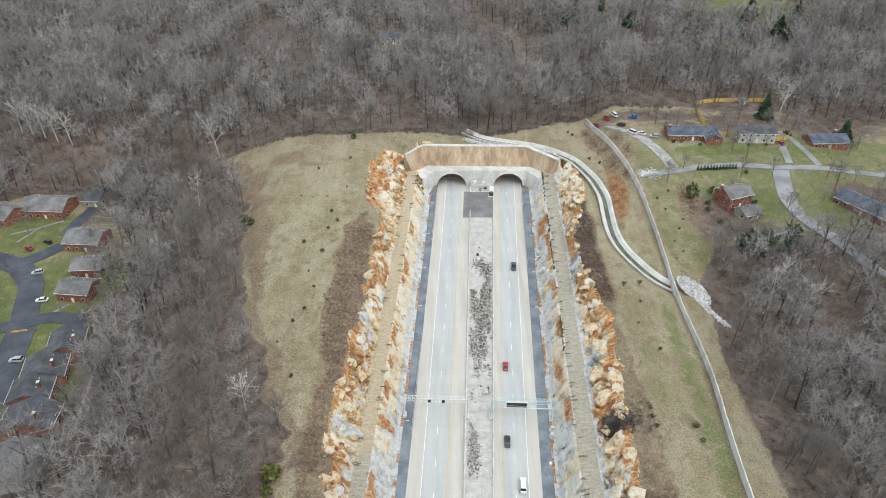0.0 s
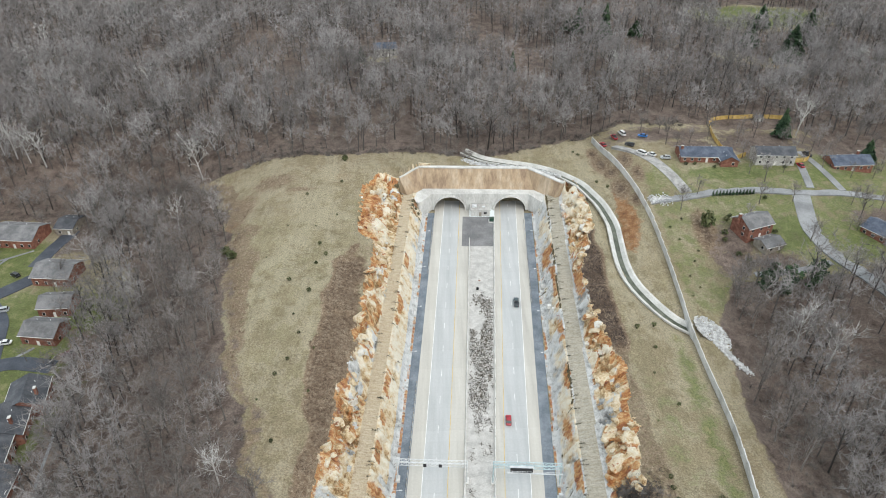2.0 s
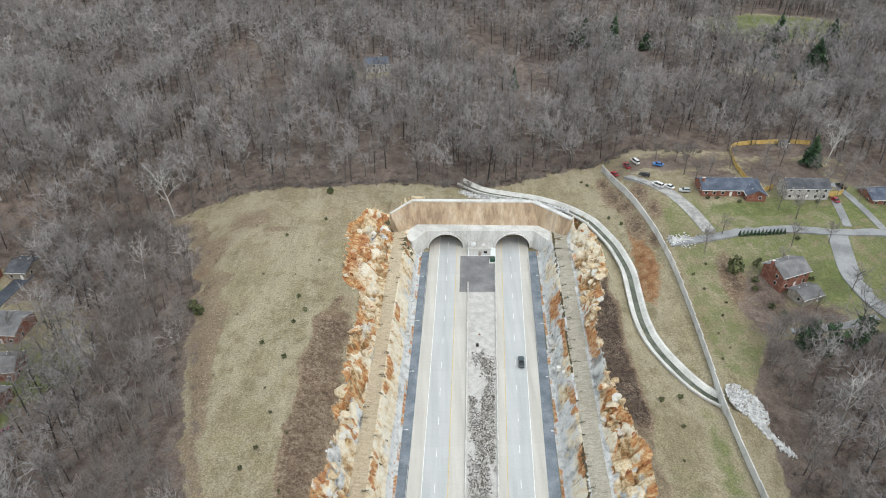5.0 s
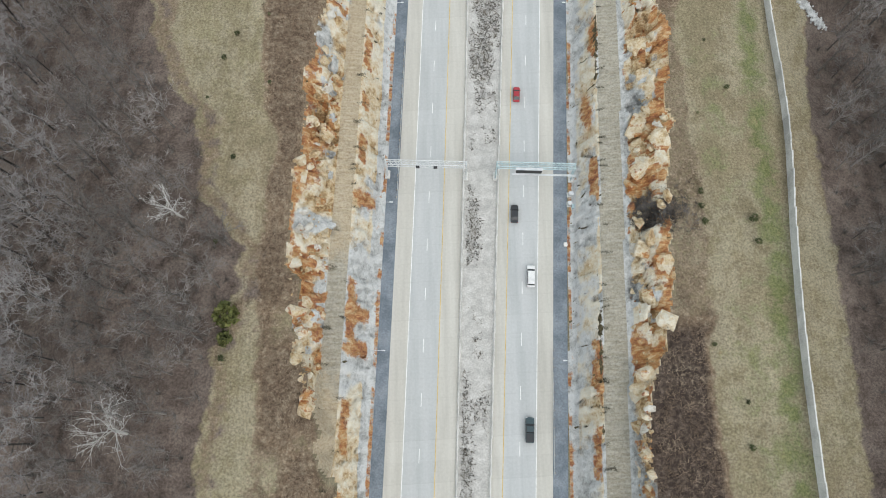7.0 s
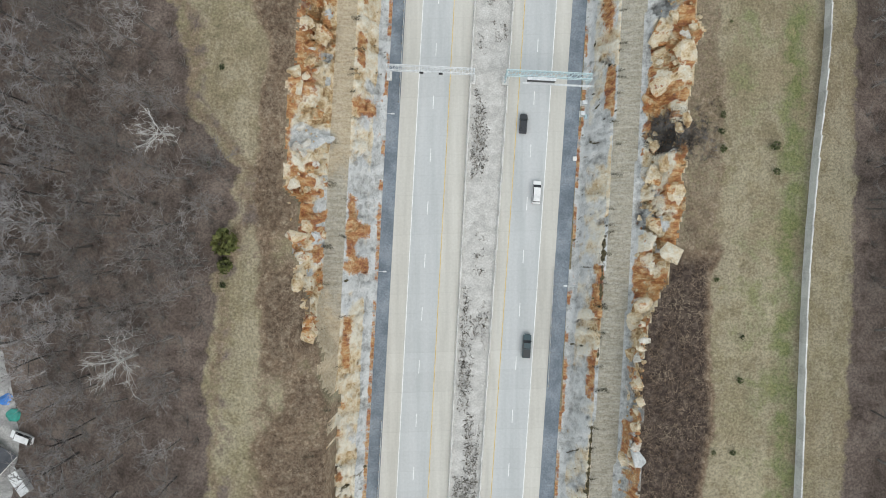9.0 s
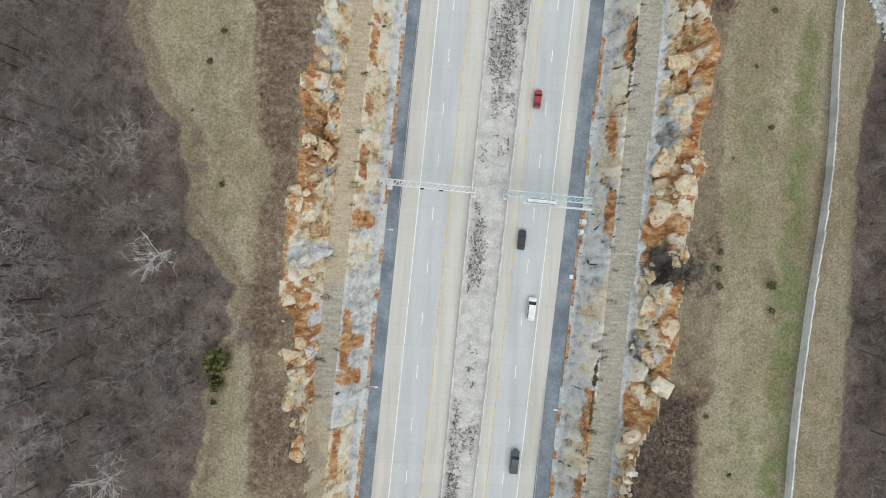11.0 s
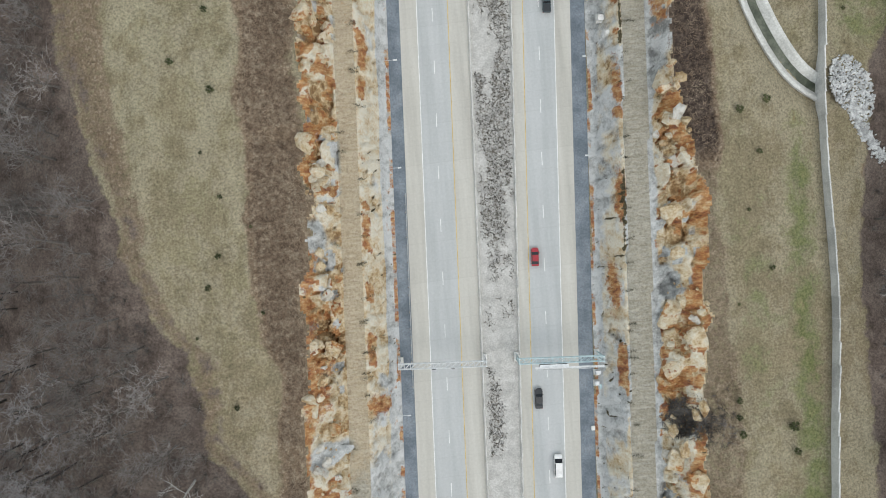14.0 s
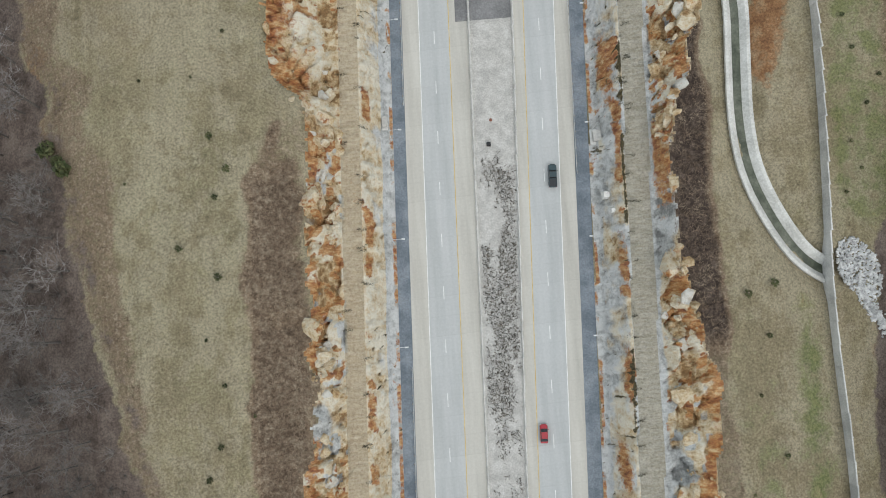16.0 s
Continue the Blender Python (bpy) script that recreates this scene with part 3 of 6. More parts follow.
# what grows or lies on the open ground
brush = np.maximum(smooth01(-1.5, 1.0, L - CL) * smooth01(-2.0, 1.0, X + 11.0 * (fbm(X * 0.11, Y * 0.09, 83, 4) - 0.5) - np.interp(Y, [40, 90, 110, 126, 158, 190, 227, 245, 252, 262, 330], [-38, -38.5, -35, -36, -37, -38.5, -40, -38, -31, -26, -26])),
                   smooth01(-1.0, 0.5, W - CR) * smooth01(1.5, -1.5, X + 4.0 * (fbm(X * 0.12, Y * 0.12, 84, 3) - 0.5) - np.interp(Y, [40, 75, 112, 116, 140, 190, 200, 256, 290, 320], [53, 57, 58, 59, 61, 60, 61, 61.5, 60, 56])) * (0.5 + 1.0 * np.maximum(smooth01(118, 112, Y), smooth01(192, 200, Y)))) * ((L > 3) | (W > 3)) * (Y < 312)
brush = np.maximum(brush, 1.35 * blobs(X, Y, ((50.5, 141.5, 4.2, 5), (75, 322, 4.5, 9), (73, 333, 3, 6), (78, 312, 3.5, 6), (79, 297, 4, 9), (83, 286, 2.5, 5), (85, 319, 3.0, 9), (87.5, 304, 2.5, 7), (106, 262, 5, 14))))
brush = brush * np.where(X > 10, 1.0, 0.4 + 0.75 * smooth01(0.38, 0.58, fbm(X * 0.09, Y * 0.06, 81, 3)))
brush = np.maximum(brush, 0.7 * blobs(X, Y, ((-60, 292, 9, 3), (-84, 285, 9, 16), (-74, 302, 14, 10))))
north = Y - north_line(X)
litter = np.maximum.reduce([smooth01(2.0, -3.0, X - tree_line(Y)) * (Y < 330), smooth01(-2, 3, north), smooth01(-3, 2, X - east_line(Y)) * (Y < 245), smooth01(-120, -160, X)])
litter = litter * (1 - smooth01(0.25, 0.6, blobs(X, Y, ((-150, 215, 40, 62), (-135, 165, 22, 40), (-190, 270, 30, 30), (-36, 446, 11, 8), (222, 528, 58, 36), (190, 440, 30, 14), (148, 277, 64, 42), (110, 300, 30, 26)))))
litter = np.maximum(litter, 0.95 * blobs(X, Y, ((108, 341, 34, 8), (150, 333, 26, 17), (116, 256, 9, 14), (112, 246, 10, 10), (195, 333, 34, 18), (175, 232, 26, 16), (104, 342, 30, 6), (128, 246, 14, 6), (185, 268, 22, 10), (120, 331, 14, 5), (-120, 205, 14, 30), (-112, 160, 12, 40))))
strip_g = blob(X, Y * 0, np.interp(Y, [40, 90, 160, 215], [71, 72.5, 77, 80.5]), 0, 4.5, 1e6) * (Y < 222) * smooth01(215, 190, Y)
lawn = blobs(X, Y, ((-150, 200, 60, 60), (-130, 160, 30, 60), (-185, 262, 30, 30), (128, 302, 26, 7), (165, 300, 20, 7), (138, 262, 22, 15), (145, 228, 30, 12), (175, 255, 26, 18), (222, 530, 58, 36)))
green = np.maximum(0.6 * strip_g, smooth01(0.3, 0.75, lawn) * np.where(X < 0, 0.95, 0.9))
green = np.maximum(green, 0.62 * smooth01(0.3, 0.6, blobs(X, Y, ((152, 278, 52, 46), (190, 300, 40, 30)))))
green = np.maximum(green, 0.5 * smooth01(87, 90, X) * smooth01(214, 224, Y) * smooth01(330, 300, Y) * smooth01(128, 112, X))
green = np.maximum(green, 0.42 * blobs(X, Y, ((66, 165, 6, 34), (67, 95, 6, 34), (95, 250, 10, 30))))
dirt = np.maximum(blobs(X, Y, ((77.5, 275, 4, 15), (75, 261, 3.2, 10), (77.5, 292, 3, 6))) * 1.25, 0.55 * blobs(X, Y, ((97, 150, 4, 60), (150, 334, 22, 14), (95, 340, 12, 5), (190, 432, 28, 8), (-86, 262, 5, 40))))
fringe = np.exp(-((X - tree_line(Y) - 2.5) / 3.0) ** 2) * (Y < 318) * (X < 0)
litter = np.maximum(litter, 0.42 * fringe)
dirt = np.maximum(dirt, 0.25 * fringe)
# dry bramble between the woods and the mown meadow
bramble = X - tree_line(Y) + 5.0 * (fbm(X * 0.1, Y * 0.1, 85, 3) - 0.5)
bramble = smooth01(-2, 1, bramble) * smooth01(1.5, -1.5, bramble - np.interp(Y, [40, 140, 190, 230, 300, 330], [2, 3, 5.5, 11.5, 10, 8])) * (X < -20) * (Y < 325)
brush = np.maximum(brush, bramble * (0.45 + 0.3 * fbm(X * 0.15, Y * 0.15, 86, 3)))
ZONE = np.stack([brush, litter, green, np.clip(dirt, 0, 1)], -1)

# stains on the rock: rust, pale grey stone, dark seams with painted crevice shade, bench soil
rust_l = blobs(X, Y, ((-30, 152, 3.5, 6), (-28, 160, 3, 4), (-33, 276, 6, 9), (-29, 262, 5, 8), (-30, 292, 5, 9), (-29, 250, 4, 5), (-27, 244, 4, 4), (-29.5, 128, 3, 4), (-30, 170, 3, 4), (-29, 182, 2.5, 3), (-17, 112, 6, 2.2), (-18, 120, 6, 2), (-17, 148, 4, 3), (-17, 235, 1.6, 6), (-27, 215, 2, 3)))
rust_r = blobs(X, Y, ((57.5, 186, 2.8, 7), (56.5, 174, 2.5, 6), (57, 200, 3, 4), (52, 208, 3, 5), (50, 128, 3, 4), (46, 150, 3, 3), (44, 110, 1.5, 5), (52, 118, 3, 3), (52, 165, 2, 5), (38, 170, 1.2, 8), (39, 150, 1.2, 6), (41, 190, 1.2, 9), (42, 215, 1.2, 7), (51, 238, 2, 12), (43, 262, 1.6, 10), (36, 105, 1.2, 8)))
ny1 = fbm(X * 0.12 + Y * 0.15, Y * 0 + 1.0, 61, 3)
ny2 = fbm(X * 0.12 + Y * 0.15, Y * 0 + 9.0, 62, 3)
west, east = SIDE == -1, SIDE == 1
patchy = fbm(X * 0.07, Y * 0.07, 66, 3)
joint, sub = np.exp(-seam / 0.1), np.floor(val2 * 5)
rust = np.maximum(rust_l, rust_r) * 0.82 + 0.04
# red soil in the joints between the blown blocks, and some stained faces
rust = rust + upper * (0.75 * joint * smooth01(0.4, 0.52, patchy) + 0.6 * (val2 > 0.72) * smooth01(0.45, 0.55, patchy))
rust = rust + west * (0.7 * np.exp(-((L - 8.9 + 1.5 * (patchy - 0.5)) / 1.0) ** 4) * smooth01(0.52, 0.6, ny1) + 0.65 * smooth01(3.0, 0.5, CL - L) * upper * smooth01(0.42, 0.55, ny2))
rust = rust + east * (0.7 * np.exp(-((W - 8.7) / 0.8) ** 4) * smooth01(0.54, 0.62, ny2) + 0.65 * smooth01(2.8, 0.5, CR - W) * upper * smooth01(0.44, 0.58, ny1))
rust = np.where(west & (L < 3.9), 0.62 * smooth01(0.36, 0.46, ny1), np.where(east & (W < 4.4), 0.62 * smooth01(0.36, 0.46, ny1), rust))
rust = np.where((west & (L > 3.9) & (L < 5.2)) | (east & (W > 4.4) & (W < 5.4)), 0.3 * smooth01(0.5, 0.6, ny2), rust)
rust = rust * np.where(flat_l | flat_r, 0.45, 1.0)
pale = west * (0.1 + 0.85 * (L < 5.4) + 0.36 * np.exp(-((L - 6.9) / 1.4) ** 2) * smooth01(0.4, 0.6, ny2)) + east * (0.45 * (W < 9.4) + 0.85 * (W < 5.4) + 0.9 * flat_r + 0.75 * np.exp(-((W - 15.6) / 0.9) ** 2) + 0.1)
pale = pale + upper * 0.6 * (sub == 1) * smooth01(0.5, 0.6, fbm(X * 0.05, Y * 0.05, 68, 2))
pale = pale + 1.0 * blobs(X, Y, ((-28, 140, 5, 3), (-30, 118, 3, 2.2), (-28.4, 212, 1.9, 8), (-27.0, 186, 2.4, 5), (50.5, 228, 2.6, 9), (50.5, 250, 2.4, 8), (43, 75, 4, 14), (-22, 118, 6, 16), (49, 170, 2, 3)))
# seam terms paint crevice shade between blocks; the blobs are dark stains
dark = 0.7 * np.exp(-rseam / 0.05) * lower * smooth01(0.45, 0.55, fbm(X * 0.12, Y * 0.05, 69, 2)) + 0.55 * np.exp(-seam / 0.04) * upper + 0.25 * lower * smooth01(130, 95, Y) * west + 0.5 * blobs(X, Y, ((-12, 301, 5, 9), (-19, 307, 4, 5), (50, 303, 3, 4), (40, 243, 4, 2)))
# broken shadow of the east ledge, painted into the rock colour
dark = dark + east * 0.75 * np.exp(-((W - 9.5) / 0.4) ** 2) * smooth01(0.46, 0.52, fbm(Y * 0.07, Y * 0 + 4.0, 63, 3))
level = 0.95 * (flat_l & (L > 10.0)) + 0.95 * (flat_r & (W > 9.9) & (W < 15.0))
BLOCK = np.where(upper, 0.7 * val + 0.3 * val2, np.where(lower, 0.35 + 0.45 * rib + 0.2 * val2, 0.5))
RTONE = np.stack([np.clip(rust, 0, 1), np.clip(pale, 0, 1), np.clip(dark, 0, 1), np.clip(level, 0, 1)], -1)


def grid_object(name, keep, material, attr, data, smooth):
    """The cells of the land that keep picks, as one mesh that shares its border with the others."""
    ny, nx = X.shape
    j, i = np.nonzero(keep)
    quads = np.stack([j * nx + i, j * nx + i + 1, (j + 1) * nx + i + 1, (j + 1) * nx + i], -1)
    used, inv = np.unique(quads.ravel(), return_inverse=True)
    quads = inv.reshape(-1, 4)
    co = np.stack([X.ravel()[used], Y.ravel()[used], Z.ravel()[used]], -1)
    tris = np.concatenate([quads[:, [0, 1, 2]], quads[:, [0, 2, 3]]])
    me = big_mesh(name, co, tris, material)
    a = me.attributes.new(attr, "FLOAT_COLOR", "POINT")
    a.data.foreach_set("color", np.ascontiguousarray(data.reshape(-1, 4)[used], np.float32).ravel())
    if attr == "rock":
        me.attributes.new("block", "FLOAT", "POINT").data.foreach_set("value", np.ascontiguousarray(BLOCK.ravel()[used], np.float32))
    if smooth:
        me.polygons.foreach_set("use_smooth", np.ones(len(me.polygons), bool))
    return new(name, me)


c_side = SIDE[:-1, :-1]
floor_cell = (np.abs(V[:-1, :-1] - 19) < 19.5) & (V[:-1, :-1] > 0) & (W[:-1, :-1] < 0) & (Y[:-1, :-1] < 309) & (Y[:-1, :-1] > -155)
ground = tagged(grid_object("ground", (c_side == 0) & ~floor_cell, GROUND, "zone", ZONE, True), "winter hillside of dry straw-coloured grass, brown brush and leaf litter", "ground", kind="structure")
rock_left = tagged(grid_object("rock_face_west", c_side == -1, ROCK, "rock", RTONE, False), "blasted cream limestone road cut with rust-orange stains and a soil bench", "rock face", kind="structure")
rock_right = tagged(grid_object("rock_face_east", c_side == 1, ROCK, "rock", RTONE, False), "blasted pale grey and cream limestone road cut with a broad bench", "rock face", kind="structure")

# ---- the highway ----
Y0, Y1 = -160.0, 309.0
Y_IN = 372.0


def ribbon(name, left, right, y0, y1, z, material, step=8.0, thick=0.25, slope=0.0):
    """A flat strip along the road between two edges given as functions of y, with thickness."""
    ys = np.linspace(y0, y1, max(2, int((y1 - y0) / step) + 1))
    vs, fs = [], []
    for y in ys:
        a, b = left(y), right(y)
        vs += [(a, y, z), (b, y, z + slope), (b, y, z - thick), (a, y, z - thick)]
    for k in range(len(ys) - 1):
        o = 4 * k
        for q in range(4):
            fs.append((o + q, o + (q + 1) % 4, o + 4 + (q + 1) % 4, o + 4 + q)[::-1])
    n = len(vs)
    fs += [(0, 1, 2, 3), (n - 1, n - 2, n - 3, n - 4)]
    return new(name, mesh_of(name, vs, fs, material))


def off_l(d):
    return lambda y: edge_left(y) + d


def off_r(d):
    """Distance d from the right carriageway's inner edge."""
    return lambda y: edge_right(y) - 14.0 + d


def adopt(ob, parent, label=""):
    ob.parent = parent
    return tagged(ob, label)


road_w = tagged(ribbon("road_west", off_l(4.1), off_l(11.5), Y0, Y_IN, 0.0, LANE), "two-lane grey concrete carriageway leading into the tunnel", "road", kind="structure")
adopt(ribbon("outer_shoulder", off_l(0), off_l(4.1), Y0, Y_IN, 0.0, SHOULDER), road_w, "beige concrete shoulder")
adopt(ribbon("inner_shoulder", off_l(11.5), off_l(16.1), Y0, Y_IN, 0.0, SHOULDER), road_w, "beige concrete shoulder")
road_e = tagged(ribbon("road_east", off_r(2.9), off_r(10.2), Y0, Y_IN, 0.0, LANE), "two-lane grey concrete carriageway coming from the tunnel", "road", kind="structure")
adopt(ribbon("inner_shoulder", off_r(0.3), off_r(2.9), Y0, Y_IN, 0.0, SHOULDER), road_e, "beige concrete shoulder")
adopt(ribbon("outer_shoulder", off_r(10.2), off_r(14.0), Y0, Y_IN, 0.0, SHOULDER), road_e, "beige concrete shoulder")
for road, off, edge, yellow, centre in ((road_w, off_l, 4.1, 11.4, 7.75), (road_e, off_r, 10.25, 2.85, 6.55)):
    adopt(ribbon("edge_line", off(edge - 0.1), off(edge + 0.1), Y0, Y_IN, 0.006, WHITE_PAINT, thick=0.004), road, "solid white edge line")
    adopt(ribbon("median_line", off(yellow - 0.1), off(yellow + 0.1), Y0, Y_IN, 0.006, YELLOW_PAINT, thick=0.004), road, "solid yellow line")
    dash = mesh_of("lane_dash", [(-0.09, -1.55, 0.006), (0.09, -1.55, 0.006), (0.09, 1.55, 0.006), (-0.09, 1.55, 0.006), (-0.09, -1.55, 0.001), (0.09, -1.55, 0.001), (0.09, 1.55, 0.001), (-0.09, 1.55, 0.001)],
                   [(0, 1, 2, 3), (0, 4, 5, 1), (1, 5, 6, 2), (2, 6, 7, 3), (3, 7, 4, 0)], WHITE_PAINT)
    for k in range(-12, 15):
        yy = 187.7 + 12.4 * k + (0 if road is road_w else 1.2)
        child("lane_dash", dash, road, m=pose(off(centre)(yy), yy, 0, 0, 0, -2.5))
ditch_w = tagged(ribbon("shoulder_ditch_west", off_l(-3.0), off_l(-0.02), Y0, 306, -0.12, ASPHALT, slope=0.08), "dark asphalt drainage strip beside the shoulder", "ditch", kind="structure")
ditch_e = tagged(ribbon("shoulder_ditch_east", off_r(14.02), off_r(17.4), Y0, 306, -0.04, ASPHALT, slope=-0.08), "dark asphalt drainage strip beside the shoulder", "ditch", kind="structure")
median = tagged(ribbon("median", off_l(16.3), off_r(0.1), Y0, 278, 0.05, GRAVEL), "pale gravel median with dead weeds", "median", kind="structure")
apron = tagged(ribbon("apron", off_l(13.0), off_r(-0.2), 278, 302.5, 0.06, APRON), "grey paved service apron before the tunnel", "pavement", kind="structure")


def barrier_run(name, off, d, y0, y1, h=0.85):
    """Concrete safety-shape barrier made of cast lengths."""
    root = tagged(new(name), "low pale concrete median barrier beside the shoulder", "barrier", "median barriers", "structure")
    prof = [(-0.3, 0), (-0.27, 0.08), (-0.13, 0.33), (-0.08, h), (0.08, h), (0.13, 0.33), (0.27, 0.08), (0.3, 0)]
    step = 8.0
    vs = [(px, yy, pz) for yy in (-step / 2 + 0.03, step / 2 - 0.03) for px, pz in prof]
    n = len(prof)
    fs = [(k, k + 1, n + k + 1, n + k)[::-1] for k in range(n - 1)] + [tuple(range(n)), tuple(range(2 * n - 1, n - 1, -1))]
    me = mesh_of("barrier_length", vs, fs, BARRIER)
    y = y0 + step / 2
    while y < y1:
        child("barrier_length", me, root, m=pose(off(d)(y), y, 0.0, 0, 0, -2.5))
        y += step
    return root


barrier_run("median_barrier_west", off_l, 16.25, -100, 281)
barrier_run("median_barrier_east", off_r, 0.1, -100, 300)

# ---- tunnel portal ----
PY = 309.0


def arch_pts(cx, a, b, n=20):
    return [(cx - a * math.cos(math.pi * k / n), b * math.sin(math.pi * k / n)) for k in range(n + 1)]


def facade_face():
    """Head wall with two arched openings that go through it."""
    bm = bmesh.new()
    y0, y1, top = PY, PY + 1.2, 8.2
    arches = [(4.3, 7.2, 6.9), (32.2, 7.2, 6.9)]
    xs = [-4.0, -2.9, 11.5, 25.0, 39.4, 40.6]
    prism(bm, [(xs[0], 0), (xs[1], 0), (xs[1], top), (xs[0], top)], y0, y1)
    prism(bm, [(xs[2], 0), (xs[3], 0), (xs[3], top), (xs[2], top)], y0, y1)
    prism(bm, [(xs[4], 0), (xs[5], 0), (xs[5], top), (xs[4], top)], y0, y1)
    for cx, a, b in arches:
        pts = arch_pts(cx, a, b)
        for (xa, za), (xb, zb) in zip(pts[:-1], pts[1:]):
            prism(bm, [(xa, za), (xb, zb), (xb, top), (xa, top)], y0, y1)
    return bm


def prism(bm, poly, y0, y1):
    """Polygon in x, z pushed from y0 to y1."""
    f = [bm.verts.new((x, y0, z)) for x, z in poly]
    b = [bm.verts.new((x, y1, z)) for x, z in poly]
    bm.faces.new(f)
    bm.faces.new(b[::-1])
    n = len(poly)
    for k in range(n):
        bm.faces.new((f[(k + 1) % n], f[k], b[k], b[(k + 1) % n]))
    return bm


def plan_prism(poly, z0, z1):
    """Polygon in x, y raised from z0 to z1 (z1 may be a list, one a corner)."""
    bm = bmesh.new()
    tops = z1 if isinstance(z1, (list, tuple)) else [z1] * len(poly)
    lo = [bm.verts.new((x, y, z0)) for x, y in poly]
    hi = [bm.verts.new((x, y, t)) for (x, y), t in zip(poly, tops)]
    bm.faces.new(lo[::-1])
    bm.faces.new(hi)
    n = len(poly)
    for k in range(n):
        bm.faces.new((lo[k], lo[(k + 1) % n], hi[(k + 1) % n], hi[k]))
    bmesh.ops.recalc_face_normals(bm, faces=bm.faces)
    return bm


portal = tagged(new("tunnel_portal"), "pale concrete twin-arch tunnel portal under a rust-stained wall", "tunnel portal", kind="structure")
part("head_wall", facade_face(), PORTAL, portal, "pale concrete head wall with two arches")
for cx in (4.3, 32.2):
    bm = bmesh.new()
    o, i = arch_pts(cx, 7.9, 7.6, 24), arch_pts(cx, 7.2, 6.9, 24)
    for k in range(24):
        prism(bm, [i[k], i[k + 1], o[k + 1], o[k]], PY - 0.7, PY + 0.1)
    part("arch_ring", bm, PORTAL, portal, "raised concrete arch ring")
    bm = bmesh.new()
    o, i = arch_pts(cx, 8.0, 7.5, 20), arch_pts(cx, 7.4, 7.1, 20)
    for k in range(20):
        prism(bm, [i[k], i[k + 1], o[k + 1], o[k]], PY + 1.2, PY + 62)
    part("tunnel_tube", bm, TUBE, portal, "dark concrete tunnel lining")
    part("tunnel_end", box(cx - 8.5, cx + 8.5, PY + 62, PY + 62.4, -0.3, 8.2), TUBE, portal)
    bm = bmesh.new()
    for s in (-3.2, 3.2):
        box_bm(bm, cx + s - 0.25, cx + s + 0.25, PY + 1.5, PY + 60, 5.7, 5.9)
    part("cable_tray", bm, STEEL, portal, "steel lamp and cable trays under the vault")
part("wing_wall", plan_prism([(-4.0, PY), (-4.0, PY + 1.2), (-10.4, 303.6), (-9.6, 302.6)], -0.3, [8.2, 8.2, 7.0, 7.0]), PORTAL, portal, "splayed pale concrete wing wall")
part("wing_wall", plan_prism([(40.6, PY), (46.0, 303.6), (46.9, 304.4), (40.6, PY + 1.2)], -0.3, [8.2, 7.0, 7.0, 8.2]), PORTAL, portal, "splayed pale concrete wing wall")
bm = plan_prism([(-10.0, 303.3), (-4.0, PY + 0.7), (40.6, PY + 0.7), (46.4, 304.1), (52.0, 304.6), (43.8, 313.2), (-7.4, 314.4), (-15.2, 307.6)], 6.4, [7.0, 7.9, 7.9, 7.0, 7.6, 8.4, 8.4, 7.6])
part("canopy_slab", bm, PORTAL, portal, "concrete slab behind the head wall")
TOPZ = (16.2, 16.9, 16.7, 15.6)
FOOT = ((-13.6, 306.2), (-7.0, 312.4), (44.0, 310.9), (50.6, 303.6))
for k in range(3):
    (xa, ya), (xb, yb) = WALL_LINE[k], WALL_LINE[k + 1]
    d = Vector((xb - xa, yb - ya, 0)).normalized()
    n = Vector((-d.y, d.x, 0)) * 1.2
    bm = plan_prism([(xa, ya), (xb, yb), (xb + n.x, yb + n.y), (xa + n.x, ya + n.y)], 5.0, [TOPZ[k], TOPZ[k + 1], TOPZ[k + 1], TOPZ[k]])
    for v in bm.verts:
        if v.co.z == 5.0:
            for (tx0, ty0), (fx0, fy0) in zip((WALL_LINE[k], WALL_LINE[k + 1]), (FOOT[k], FOOT[k + 1])):
                if (v.co.xy - Vector((tx0, ty0))).length < 0.05:
                    v.co.x, v.co.y = fx0, fy0
    part("stained_wall", bm, BROWN_WALL, portal, "rust-brown stained concrete retaining wall")
    n2, o2 = n * 1.35, n * -0.2
    cz = 0.55
    bm = plan_prism([(xa + o2.x, ya + o2.y), (xb + o2.x, yb + o2.y), (xb + n2.x, yb + n2.y), (xa + n2.x, ya + n2.y)], 12.0, [TOPZ[k] + cz, TOPZ[k + 1] + cz, TOPZ[k + 1] + cz, TOPZ[k] + cz])
    for v in bm.verts:
        if v.co.z == 12.0:
            near_a = (v.co.xy - Vector((xa, ya))).length < (v.co.xy - Vector((xb, yb))).length
            v.co.z = (TOPZ[k] if near_a else TOPZ[k + 1]) + 0.01
    part("coping", bm, BARRIER, portal, "pale concrete coping")

kiosk = thing("tunnel_control_building", pose(18.2, 305.6, 0.06), "low flat-roofed concrete service building between the tunnel mouths", "building")
part("body", box(-4.4, 4.4, -2.8, 3.0, 0, 3.0, 0.06), PORTAL, kiosk)
part("roof", box(-4.7, 4.7, -3.1, 3.1, 3.0, 3.3, 0.06), SIDING, kiosk, "buff flat roof")
part("door", box(-0.6, 0.6, -2.88, -2.8, 0, 2.1), OLD_WOOD, kiosk, "grey door")
part("vent", box(1.6, 3.0, -2.9, -2.8, 1.2, 2.2), BLACK, kiosk, "dark vent")
part("rooftop_unit", box(-3.6, -1.6, -1, 1.2, 3.3, 4.1, 0.05), STEEL, kiosk)
part("rooftop_hatch", box(1.0, 2.2, -0.6, 0.8, 3.3, 3.6, 0.05), STEEL, kiosk)
